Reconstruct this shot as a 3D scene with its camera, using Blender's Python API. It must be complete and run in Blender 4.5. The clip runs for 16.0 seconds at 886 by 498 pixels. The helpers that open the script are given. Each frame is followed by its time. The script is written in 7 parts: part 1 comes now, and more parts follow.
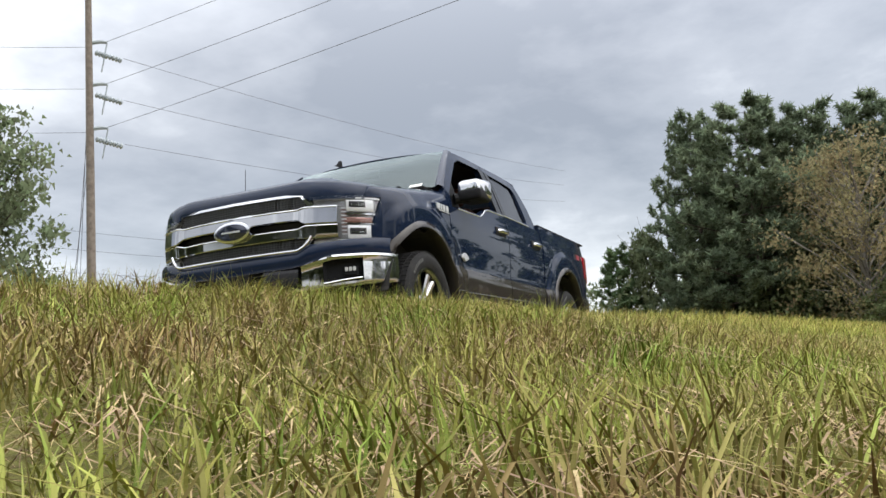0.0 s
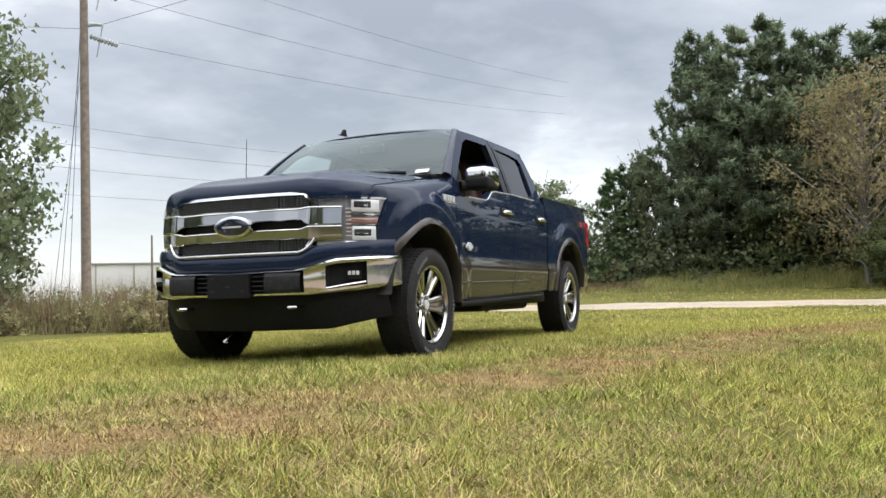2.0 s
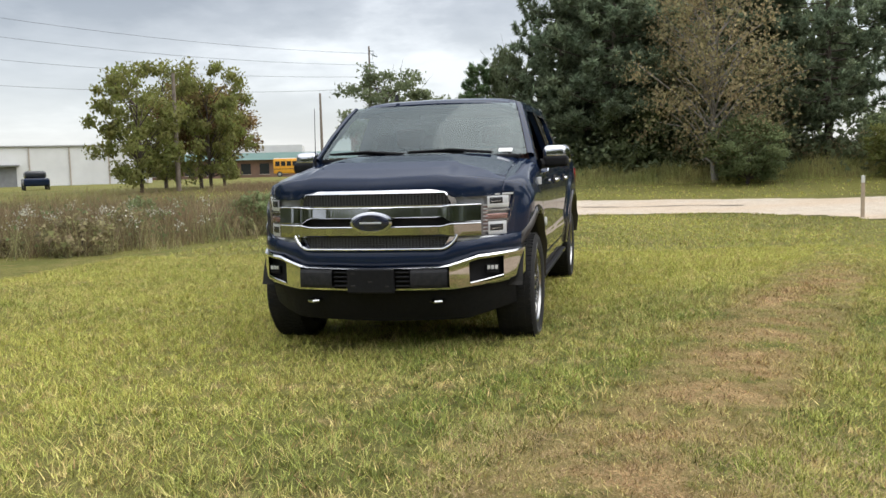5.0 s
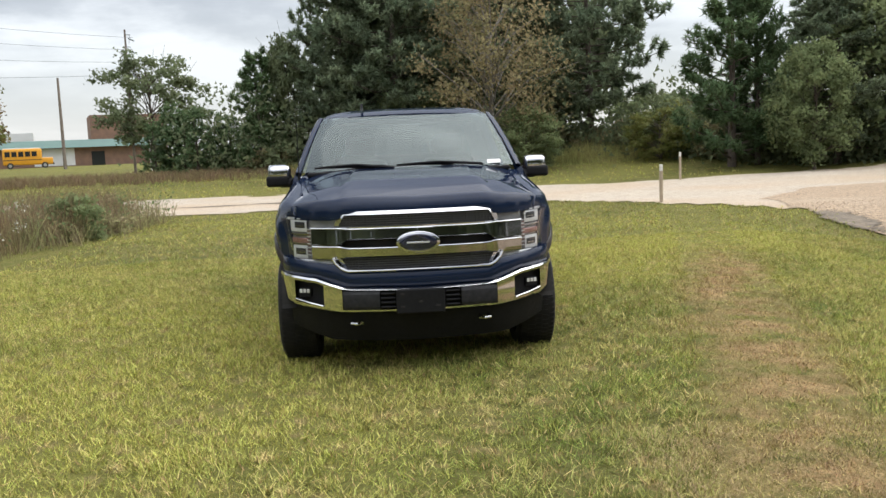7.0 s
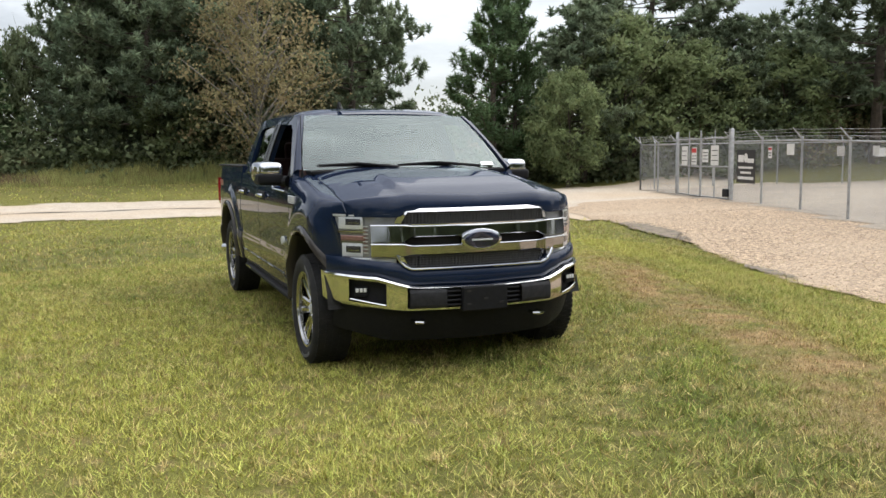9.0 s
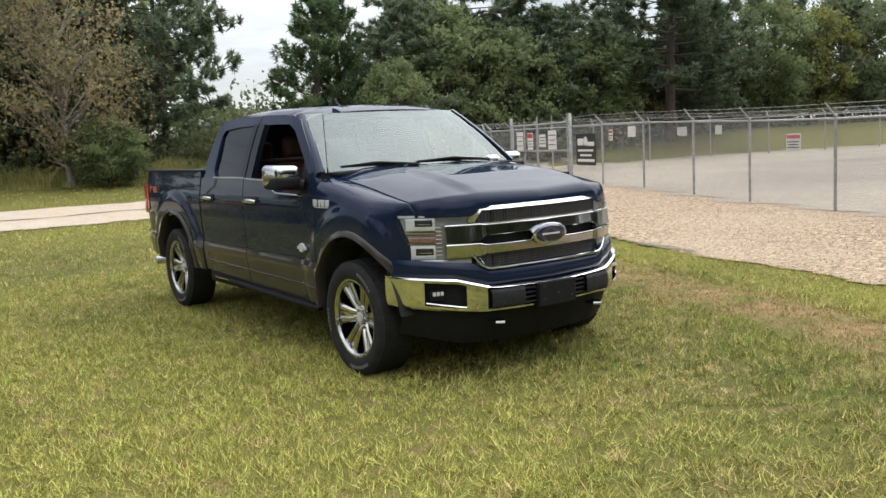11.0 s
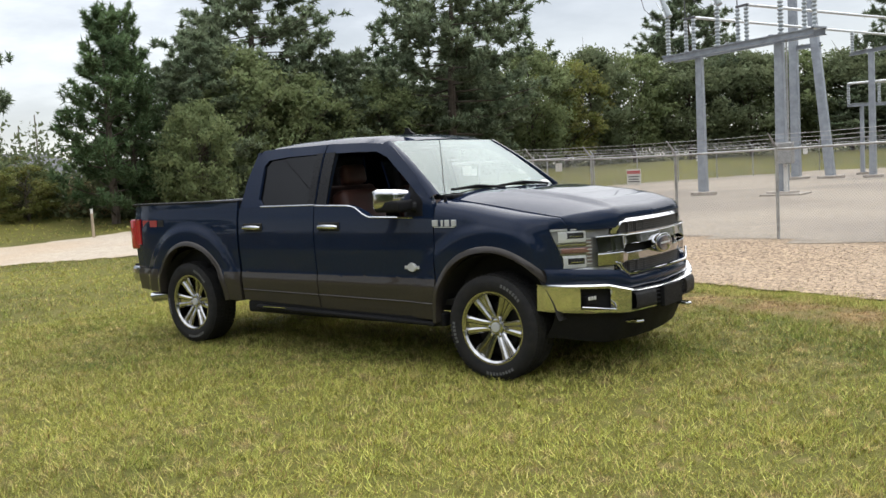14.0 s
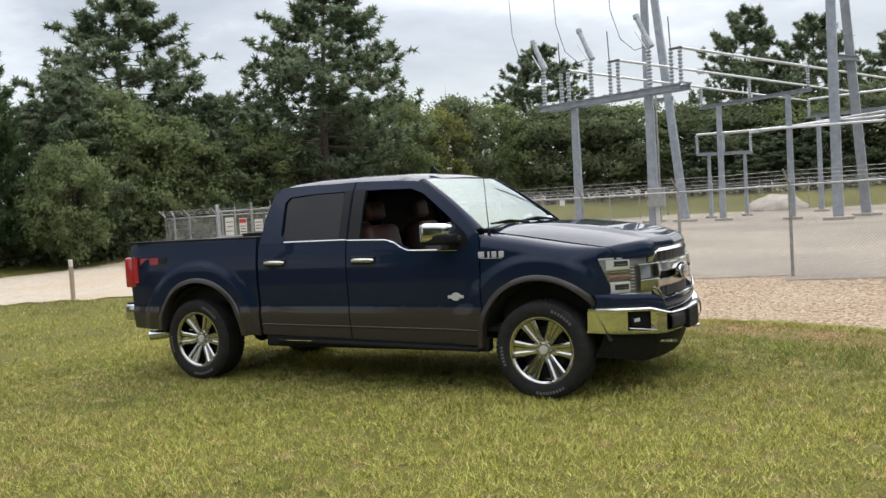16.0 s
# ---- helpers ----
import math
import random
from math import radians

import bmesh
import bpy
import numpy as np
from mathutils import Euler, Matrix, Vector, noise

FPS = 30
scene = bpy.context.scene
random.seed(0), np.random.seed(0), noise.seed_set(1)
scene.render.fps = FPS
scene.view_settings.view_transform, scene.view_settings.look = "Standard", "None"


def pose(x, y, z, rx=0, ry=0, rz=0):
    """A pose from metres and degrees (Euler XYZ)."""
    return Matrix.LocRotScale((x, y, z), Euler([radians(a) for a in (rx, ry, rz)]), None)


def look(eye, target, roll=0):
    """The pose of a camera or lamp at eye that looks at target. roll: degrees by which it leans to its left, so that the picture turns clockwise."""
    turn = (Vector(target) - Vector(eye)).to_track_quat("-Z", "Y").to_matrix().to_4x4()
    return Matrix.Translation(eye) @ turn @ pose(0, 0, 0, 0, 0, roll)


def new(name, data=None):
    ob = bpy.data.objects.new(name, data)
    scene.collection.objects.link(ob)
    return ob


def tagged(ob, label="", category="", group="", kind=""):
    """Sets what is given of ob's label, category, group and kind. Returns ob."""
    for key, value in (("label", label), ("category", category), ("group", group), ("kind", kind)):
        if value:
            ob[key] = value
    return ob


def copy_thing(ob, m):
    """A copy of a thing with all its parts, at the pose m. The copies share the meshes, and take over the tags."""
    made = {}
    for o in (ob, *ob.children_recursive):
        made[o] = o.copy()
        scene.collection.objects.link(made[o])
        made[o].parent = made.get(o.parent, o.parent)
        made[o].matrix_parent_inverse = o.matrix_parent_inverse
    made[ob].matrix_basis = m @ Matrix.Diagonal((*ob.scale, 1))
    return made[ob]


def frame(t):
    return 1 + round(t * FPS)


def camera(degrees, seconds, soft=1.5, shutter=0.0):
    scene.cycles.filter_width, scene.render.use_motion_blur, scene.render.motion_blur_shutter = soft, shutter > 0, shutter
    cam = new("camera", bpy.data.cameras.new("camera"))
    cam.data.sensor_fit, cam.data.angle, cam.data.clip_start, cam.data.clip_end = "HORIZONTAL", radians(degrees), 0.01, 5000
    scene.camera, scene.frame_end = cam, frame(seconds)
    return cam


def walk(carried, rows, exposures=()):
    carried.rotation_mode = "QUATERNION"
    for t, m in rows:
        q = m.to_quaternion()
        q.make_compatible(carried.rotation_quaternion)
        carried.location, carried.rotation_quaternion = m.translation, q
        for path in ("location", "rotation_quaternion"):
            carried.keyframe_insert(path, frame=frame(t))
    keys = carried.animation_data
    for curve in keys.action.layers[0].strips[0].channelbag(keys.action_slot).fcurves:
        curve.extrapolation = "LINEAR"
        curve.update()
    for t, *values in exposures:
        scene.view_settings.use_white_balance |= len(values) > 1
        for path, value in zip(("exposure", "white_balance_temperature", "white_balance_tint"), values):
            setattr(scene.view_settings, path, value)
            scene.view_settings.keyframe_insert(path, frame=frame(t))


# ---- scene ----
cam = camera(52.8, 16.0)
PATH = [
    (0, (5.734, 3.625, -0.232), (3.924, 2.837, 0.089), -4.1),
    (0.5, (5.701, 3.61, -0.187), (3.872, 2.839, 0.061), -4.2),
    (1, (5.669, 3.559, -0.036), (3.822, 2.816, 0.156), -4.8),
    (1.5, (5.678, 3.543, 0.17), (3.84, 2.783, 0.375), -3.5),
    (2, (5.69, 3.56, 0.469), (3.857, 2.764, 0.568), -1.5),
    (2.5, (5.884, 3.582, 0.917), (4.057, 2.777, 0.796), -1.7),
    (3, (5.969, 3.45, 1.088), (4.132, 2.678, 0.92), -1.2),
    (3.5, (6.09, 3.136, 1.153), (4.199, 2.506, 0.99), 0.0),
    (4, (6.315, 2.717, 1.213), (4.399, 2.166, 1.045), -1.1),
    (4.2, (6.373, 2.544, 1.209), (4.454, 2.009, 1.036), -1.6),
    (6.3, (6.863, 0.434, 1.523), (4.876, 0.331, 1.317), -0.5),
    (6.5, (6.848, 0.261, 1.544), (4.861, 0.225, 1.326), -0.9),
    (7, (6.792, -0.205, 1.568), (4.809, -0.081, 1.335), -2.3),
    (7.5, (6.786, -0.735, 1.527), (4.822, -0.421, 1.318), -2.6),
    (8, (6.715, -1.313, 1.457), (4.781, -0.836, 1.276), -2.0),
    (8.5, (6.581, -1.938, 1.461), (4.678, -1.351, 1.273), -0.9),
    (9, (6.317, -2.414, 1.502), (4.468, -1.682, 1.289), -0.6),
    (9.5, (6.045, -2.809, 1.539), (4.252, -1.951, 1.319), -0.9),
    (9.7, (5.961, -2.993, 1.534), (4.195, -2.083, 1.302), -1.0),
    (11.8, (4.889, -4.481, 1.615), (3.361, -3.212, 1.384), -2.6),
    (12, (4.79, -4.648, 1.609), (3.299, -3.335, 1.381), -2.1),
    (12.5, (4.511, -5.055, 1.606), (3.115, -3.639, 1.395), -1.9),
    (13, (4.256, -5.437, 1.589), (2.902, -3.977, 1.403), -3.3),
    (13.5, (4.064, -5.894, 1.588), (2.76, -4.387, 1.416), -3.2),
    (14, (3.796, -6.276, 1.571), (2.554, -4.719, 1.395), -3.4),
    (14.5, (3.467, -6.601, 1.57), (2.301, -4.986, 1.395), -3.3),
    (15, (3.13, -6.942, 1.588), (2.064, -5.259, 1.415), -3.3),
    (15.5, (2.798, -7.194, 1.565), (1.799, -5.466, 1.436), -3.3),
    (16, (2.72, -7.544, 1.579), (1.767, -5.788, 1.485), -3.4),
]
walk(cam, [(t, look(eye, target, roll)) for t, eye, target, roll in PATH], [(0, 0.52), (1.0, 0.62), (2.5, 0.62), (3.5, 0.54), (6.5, 0.45), (9.5, 0.53), (12, 0.52), (14, 0.45), (15.4, 0.44), (16, 0.39)])

# ---- world and sun ----
world = bpy.data.worlds.new("overcast")
scene.world = world
world.use_nodes = True


def nd(tree, kind, **kw):
    n = tree.nodes.new(kind)
    for k, v in kw.items():
        if k in n.inputs:
            n.inputs[k].default_value = v
    return n


SUN_DIR = (-3.5, 14, 17.5)


def build_sky():
    t = world.node_tree
    t.nodes.clear()
    out = t.nodes.new("ShaderNodeOutputWorld")
    bg = t.nodes.new("ShaderNodeBackground")
    sky = t.nodes.new("ShaderNodeTexSky")
    sky.sky_type, sky.sun_disc = "NISHITA", False
    sky.sun_elevation, sky.sun_rotation = radians(50), radians(-12)
    co = t.nodes.new("ShaderNodeTexCoord")
    sep = t.nodes.new("ShaderNodeSeparateXYZ")
    t.links.new(co.outputs["Generated"], sep.inputs[0])
    # the cloud sheet: directions laid out on a plane high above
    up = t.nodes.new("ShaderNodeMath")
    up.operation = "ADD"
    up.inputs[1].default_value = 0.16
    t.links.new(sep.outputs["Z"], up.inputs[0])
    flat = t.nodes.new("ShaderNodeVectorMath")
    flat.operation = "DIVIDE"
    comb = t.nodes.new("ShaderNodeCombineXYZ")
    for k in "XYZ":
        t.links.new(up.outputs[0], comb.inputs[k])
    t.links.new(co.outputs["Generated"], flat.inputs[0])
    t.links.new(comb.outputs[0], flat.inputs[1])
    big = nd(t, "ShaderNodeTexNoise", Scale=0.62, Detail=7.0, Roughness=0.55, Distortion=0.25)
    fine = nd(t, "ShaderNodeTexNoise", Scale=2.3, Detail=6.0, Roughness=0.6)
    t.links.new(flat.outputs[0], big.inputs["Vector"])
    t.links.new(flat.outputs[0], fine.inputs["Vector"])
    mixn = t.nodes.new("ShaderNodeMath")
    mixn.operation = "MULTIPLY_ADD"
    mixn.inputs[1].default_value = 0.28
    t.links.new(fine.outputs["Fac"], mixn.inputs[0])
    t.links.new(big.outputs["Fac"], mixn.inputs[2])
    ramp = t.nodes.new("ShaderNodeValToRGB")
    e = ramp.color_ramp.elements
    e[0].position, e[0].color = 0.50, (0.225, 0.233, 0.25, 1)
    e[1].position, e[1].color = 0.78, (0.66, 0.67, 0.68, 1)
    m = e.new(0.64)
    m.color = (0.36, 0.368, 0.385, 1)
    t.links.new(mixn.outputs[0], ramp.inputs["Fac"])
    # an overcast sky is about three times as bright overhead as at the horizon
    zen = t.nodes.new("ShaderNodeMapRange")
    zen.interpolation_type = "SMOOTHSTEP"
    zen.inputs["From Min"].default_value, zen.inputs["From Max"].default_value = 0.26, 0.90
    zen.inputs["To Min"].default_value, zen.inputs["To Max"].default_value = 1.0, 4.6
    t.links.new(sep.outputs["Z"], zen.inputs["Value"])
    # brighter gap under the cloud base, low over the horizon
    low = t.nodes.new("ShaderNodeMapRange")
    low.interpolation_type = "SMOOTHSTEP"
    low.inputs["From Min"].default_value, low.inputs["From Max"].default_value = 0.20, 0.02
    low.inputs["To Min"].default_value, low.inputs["To Max"].default_value = 0.0, 0.75
    t.links.new(sep.outputs["Z"], low.inputs["Value"])
    glow = t.nodes.new("ShaderNodeMix")
    glow.data_type = "RGBA"
    glow.inputs["B"].default_value = (0.52, 0.527, 0.54, 1)
    t.links.new(low.outputs[0], glow.inputs["Factor"])
    t.links.new(ramp.outputs["Color"], glow.inputs["A"])
    scale = t.nodes.new("ShaderNodeVectorMath")
    scale.operation = "SCALE"
    t.links.new(glow.outputs["Result"], scale.inputs[0])
    t.links.new(zen.outputs[0], scale.inputs["Scale"])
    blue = t.nodes.new("ShaderNodeVectorMath")
    blue.operation = "SCALE"
    blue.inputs["Scale"].default_value = 0.03
    t.links.new(sky.outputs[0], blue.inputs[0])
    add = t.nodes.new("ShaderNodeVectorMath")
    add.operation = "ADD"
    # the hidden sun brightens its side of the cloud sheet
    bright = t.nodes.new("ShaderNodeMapRange")
    bright.inputs["From Min"].default_value, bright.inputs["From Max"].default_value = -0.7, 1.0
    bright.inputs["To Min"].default_value, bright.inputs["To Max"].default_value = 1.05, 0.90
    t.links.new(sep.outputs["Y"], bright.inputs["Value"])
    lit = t.nodes.new("ShaderNodeVectorMath")
    lit.operation = "SCALE"
    t.links.new(scale.outputs[0], lit.inputs[0])
    t.links.new(bright.outputs[0], lit.inputs["Scale"])
    # wide soft glow of the cloud round the hidden sun
    dot = t.nodes.new("ShaderNodeVectorMath")
    dot.operation = "DOT_PRODUCT"
    dot.inputs[1].default_value = Vector(SUN_DIR).normalized()
    t.links.new(co.outputs["Generated"], dot.inputs[0])
    lobe = t.nodes.new("ShaderNodeMapRange")
    t.links.new(dot.outputs["Value"], lobe.inputs["Value"])
    pw = t.nodes.new("ShaderNodeMath")
    pw.operation = "POWER"
    pw.inputs[1].default_value = 10.0
    t.links.new(lobe.outputs[0], pw.inputs[0])
    gain = t.nodes.new("ShaderNodeVectorMath")
    gain.operation = "SCALE"
    gain.inputs[0].default_value = (1.6, 1.57, 1.52)
    t.links.new(pw.outputs[0], gain.inputs["Scale"])
    soft = t.nodes.new("ShaderNodeVectorMath")
    soft.operation = "ADD"
    t.links.new(lit.outputs[0], soft.inputs[0])
    t.links.new(gain.outputs[0], soft.inputs[1])
    t.links.new(soft.outputs[0], add.inputs[0])
    t.links.new(blue.outputs[0], add.inputs[1])
    t.links.new(add.outputs[0], bg.inputs["Color"])
    bg.inputs["Strength"].default_value = 1.0
    t.links.new(bg.outputs[0], out.inputs["Surface"])


build_sky()
sun = new("sun", bpy.data.lights.new("sun", "SUN"))
sun.data.energy, sun.data.angle, sun.data.color = 1.0, radians(100), (1.0, 0.96, 0.9)
sun.matrix_world = look(SUN_DIR, (0, 0, 0))


# ---- materials ----
def mat(name, color, rough=0.6, metal=0.0, color2=None, scale=4.0, detail=5.0, bump=0.0, bump_scale=None, island=0.0, obrand=0.0,
        coat=0.0, coat_ior=1.5, spec=None, trans=0.0, alpha=None, big=None, bigscale=0.4, lo=0.35, hi=0.65, thin=0.0, cells=0.0, cellamt=0.4):
    m = bpy.data.materials.new(name)
    m.use_nodes = True
    t = m.node_tree
    b = t.nodes["Principled BSDF"]
    b.inputs["Roughness"].default_value, b.inputs["Metallic"].default_value = rough, metal
    b.inputs["Base Color"].default_value = (*color, 1)
    if coat:
        b.inputs["Coat Weight"].default_value, b.inputs["Coat Roughness"].default_value = coat, 0.02
        b.inputs["Coat IOR"].default_value = coat_ior
    if spec is not None:
        b.inputs["Specular IOR Level"].default_value = spec
    if trans:
        b.inputs["Transmission Weight"].default_value = trans
    if alpha is not None:
        b.inputs["Alpha"].default_value = alpha
    co = t.nodes.new("ShaderNodeTexCoord")
    last = None
    if color2 is not None:
        n = nd(t, "ShaderNodeTexNoise", Scale=scale, Detail=detail, Roughness=0.6)
        t.links.new(co.outputs["Object"], n.inputs["Vector"])
        r = t.nodes.new("ShaderNodeMapRange")
        r.inputs["From Min"].default_value, r.inputs["From Max"].default_value = lo, hi
        t.links.new(n.outputs["Fac"], r.inputs["Value"])
        x = t.nodes.new("ShaderNodeMix")
        x.data_type = "RGBA"
        x.inputs["A"].default_value, x.inputs["B"].default_value = (*color, 1), (*color2, 1)
        t.links.new(r.outputs[0], x.inputs["Factor"])
        last = x.outputs["Result"]
        if big is not None:
            n2 = nd(t, "ShaderNodeTexNoise", Scale=bigscale, Detail=3.0)
            t.links.new(co.outputs["Object"], n2.inputs["Vector"])
            r2 = t.nodes.new("ShaderNodeMapRange")
            r2.inputs["From Min"].default_value, r2.inputs["From Max"].default_value = 0.42, 0.66
            t.links.new(n2.outputs["Fac"], r2.inputs["Value"])
            x2 = t.nodes.new("ShaderNodeMix")
            x2.data_type = "RGBA"
            x2.inputs["B"].default_value = (*big, 1)
            t.links.new(r2.outputs[0], x2.inputs["Factor"])
            t.links.new(last, x2.inputs["A"])
            last = x2.outputs["Result"]
    if island or obrand:
        hs = t.nodes.new("ShaderNodeHueSaturation")
        if last:
            t.links.new(last, hs.inputs["Color"])
        else:
            hs.inputs["Color"].default_value = (*color, 1)
        if island:
            g, amt, key = t.nodes.new("ShaderNodeNewGeometry"), island, "Random Per Island"
        else:
            g, amt, key = t.nodes.new("ShaderNodeObjectInfo"), obrand, "Random"
        r = t.nodes.new("ShaderNodeMapRange")
        r.inputs["To Min"].default_value, r.inputs["To Max"].default_value = 1 - amt, 1 + amt
        t.links.new(g.outputs[key], r.inputs["Value"])
        t.links.new(r.outputs[0], hs.inputs["Value"])
        r3 = t.nodes.new("ShaderNodeMapRange")
        r3.inputs["To Min"].default_value, r3.inputs["To Max"].default_value = 0.5 - amt * 0.05, 0.5 + amt * 0.05
        t.links.new(g.outputs[key], r3.inputs["Value"])
        t.links.new(r3.outputs[0], hs.inputs["Hue"])
        last = hs.outputs["Color"]
    if cells:
        # each small stone its own shade
        vo = nd(t, "ShaderNodeTexVoronoi", Scale=cells, Randomness=1.0)
        t.links.new(co.outputs["Object"], vo.inputs["Vector"])
        hs = t.nodes.new("ShaderNodeHueSaturation")
        t.links.new(last, hs.inputs["Color"])
        r = t.nodes.new("ShaderNodeMapRange")
        r.inputs["To Min"].default_value, r.inputs["To Max"].default_value = 1 - cellamt, 1 + cellamt
        t.links.new(vo.outputs["Color"], r.inputs["Value"])
        t.links.new(r.outputs[0], hs.inputs["Value"])
        last = hs.outputs["Color"]
    if last:
        t.links.new(last, b.inputs["Base Color"])
    if bump:
        n = nd(t, "ShaderNodeTexNoise", Scale=bump_scale or scale * 3, Detail=4.0)
        t.links.new(co.outputs["Object"], n.inputs["Vector"])
        bp = t.nodes.new("ShaderNodeBump")
        bp.inputs["Strength"].default_value, bp.inputs["Distance"].default_value = bump, 0.02
        t.links.new(n.outputs["Fac"], bp.inputs["Height"])
        t.links.new(bp.outputs[0], b.inputs["Normal"])
    if thin:
        # leaves let part of the light through
        tl, mx = t.nodes.new("ShaderNodeBsdfTranslucent"), t.nodes.new("ShaderNodeMixShader")
        mx.inputs["Fac"].default_value = thin
        if last:
            t.links.new(last, tl.inputs["Color"])
        else:
            tl.inputs["Color"].default_value = (*color, 1)
        t.links.new(b.outputs[0], mx.inputs[1])
        t.links.new(tl.outputs[0], mx.inputs[2])
        t.links.new(mx.outputs[0], t.nodes["Material Output"].inputs["Surface"])
    return m


M_GRAVEL = mat("gravel", (0.40, 0.295, 0.19), 0.95, color2=(0.17, 0.12, 0.08), scale=13, detail=3, lo=0.40, hi=0.62, bump=0.9, bump_scale=30, cells=28, cellamt=0.5, big=(0.33, 0.25, 0.17), bigscale=0.35)
M_YARD = mat("yard_stone", (0.315, 0.265, 0.205), 0.95, color2=(0.26, 0.22, 0.17), scale=4, detail=8, bump=0.4, bump_scale=40, cells=30, cellamt=0.3, big=(0.19, 0.16, 0.13), bigscale=0.14)
M_ROAD = mat("pale_gravel_road", (0.42, 0.36, 0.285), 0.95, color2=(0.34, 0.285, 0.22), scale=3, detail=9, bump=0.4, bump_scale=30, cells=26, cellamt=0.25, big=(0.38, 0.295, 0.205), bigscale=0.22)
M_GALV = mat("galvanised_steel", (0.40, 0.40, 0.395), 0.55, 0.6, color2=(0.29, 0.29, 0.285), scale=9, obrand=0.12)
M_STEELPAINT = mat("weathered_grey_steel", (0.33, 0.36, 0.40), 0.55, 0.35, color2=(0.24, 0.265, 0.30), scale=3.5, bump=0.1)
M_PORC = mat("grey_porcelain", (0.36, 0.40, 0.42), 0.3, 0.0, color2=(0.27, 0.30, 0.32), scale=8)
M_CONC = mat("concrete", (0.42, 0.37, 0.31), 0.9, color2=(0.30, 0.26, 0.22), scale=7, bump=0.4)
M_WIRE = mat("dark_cable", (0.09, 0.09, 0.10), 0.6, 0.4, color2=(0.14, 0.14, 0.15), scale=1)
M_ALU = mat("aluminium_tube", (0.62, 0.64, 0.66), 0.4, 0.8, color2=(0.5, 0.52, 0.54), scale=3)
M_WOODPOLE = mat("weathered_pole_wood", (0.21, 0.175, 0.145), 0.9, color2=(0.13, 0.105, 0.085), scale=5, bump=0.5, bump_scale=14)
M_BARK = mat("tree_bark", (0.10, 0.078, 0.06), 0.95, color2=(0.05, 0.04, 0.032), scale=5, bump=0.7, bump_scale=10)
M_PALEBARK = mat("pale_bark", (0.25, 0.23, 0.20), 0.9, color2=(0.14, 0.125, 0.105), scale=5, bump=0.5, bump_scale=10)
M_NEEDLE = mat("pine_needles", (0.125, 0.165, 0.100), 0.8, color2=(0.19, 0.225, 0.13), scale=0.6, island=0.4, spec=0.2, thin=0.5)
M_NEEDLE2 = mat("young_pine_needles", (0.085, 0.135, 0.062), 0.8, color2=(0.13, 0.185, 0.08), scale=1.0, island=0.45, spec=0.25, thin=0.5)
M_LEAF = mat("green_leaves", (0.15, 0.19, 0.085), 0.8, color2=(0.215, 0.25, 0.11), scale=0.9, island=0.25, spec=0.2, thin=0.5)
M_LEAFDARK = mat("dark_green_leaves", (0.125, 0.155, 0.085), 0.8, color2=(0.18, 0.205, 0.105), scale=0.5, island=0.25, spec=0.15, thin=0.5)
M_LEAFYEL = mat("yellow_green_leaves", (0.16, 0.185, 0.045), 0.65, color2=(0.21, 0.20, 0.06), scale=1.2, island=0.3, spec=0.3, thin=0.5)
M_LEAFTAN = mat("tan_autumn_leaves", (0.32, 0.25, 0.135), 0.8, color2=(0.22, 0.205, 0.10), scale=0.7, island=0.25, spec=0.2, thin=0.5)
M_LEAFRUST = mat("rust_autumn_leaves", (0.22, 0.12, 0.06), 0.75, color2=(0.16, 0.15, 0.05), scale=0.6, island=0.5, spec=0.2, thin=0.5)
M_WEED = mat("dry_weeds", (0.34, 0.265, 0.155), 0.85, color2=(0.21, 0.215, 0.09), scale=1.6, island=0.45, thin=0.5)
M_SEDGE = mat("rusty_sedge", (0.25, 0.165, 0.105), 0.85, color2=(0.20, 0.165, 0.08), scale=1.2, island=0.4, thin=0.5)
M_BRUSHGRASS = mat("rough_brush_grass", (0.46, 0.415, 0.17), 0.85, color2=(0.29, 0.31, 0.105), scale=0.8, island=0.4, thin=0.5)
M_LEAFPALE = mat("pale_green_leaves", (0.15, 0.19, 0.10), 0.7, color2=(0.22, 0.25, 0.14), scale=1.2, island=0.4, spec=0.2, thin=0.5)
# blade copy for the start: browner, and darkened to offset its lit sides
M_DARKENED_BLADE = mat("darkened_browner_blades", (0.140, 0.198, 0.037), 0.75, color2=(0.30, 0.298, 0.073), scale=5, big=(0.28, 0.20, 0.09), bigscale=3.2, island=0.5, spec=0.03)
M_THATCH = mat("dead_thatch", (0.38, 0.27, 0.14), 0.85, color2=(0.27, 0.18, 0.09), scale=5, island=0.5)
M_FLOWER = mat("white_flower_heads", (0.46, 0.44, 0.36), 0.8, island=0.2)


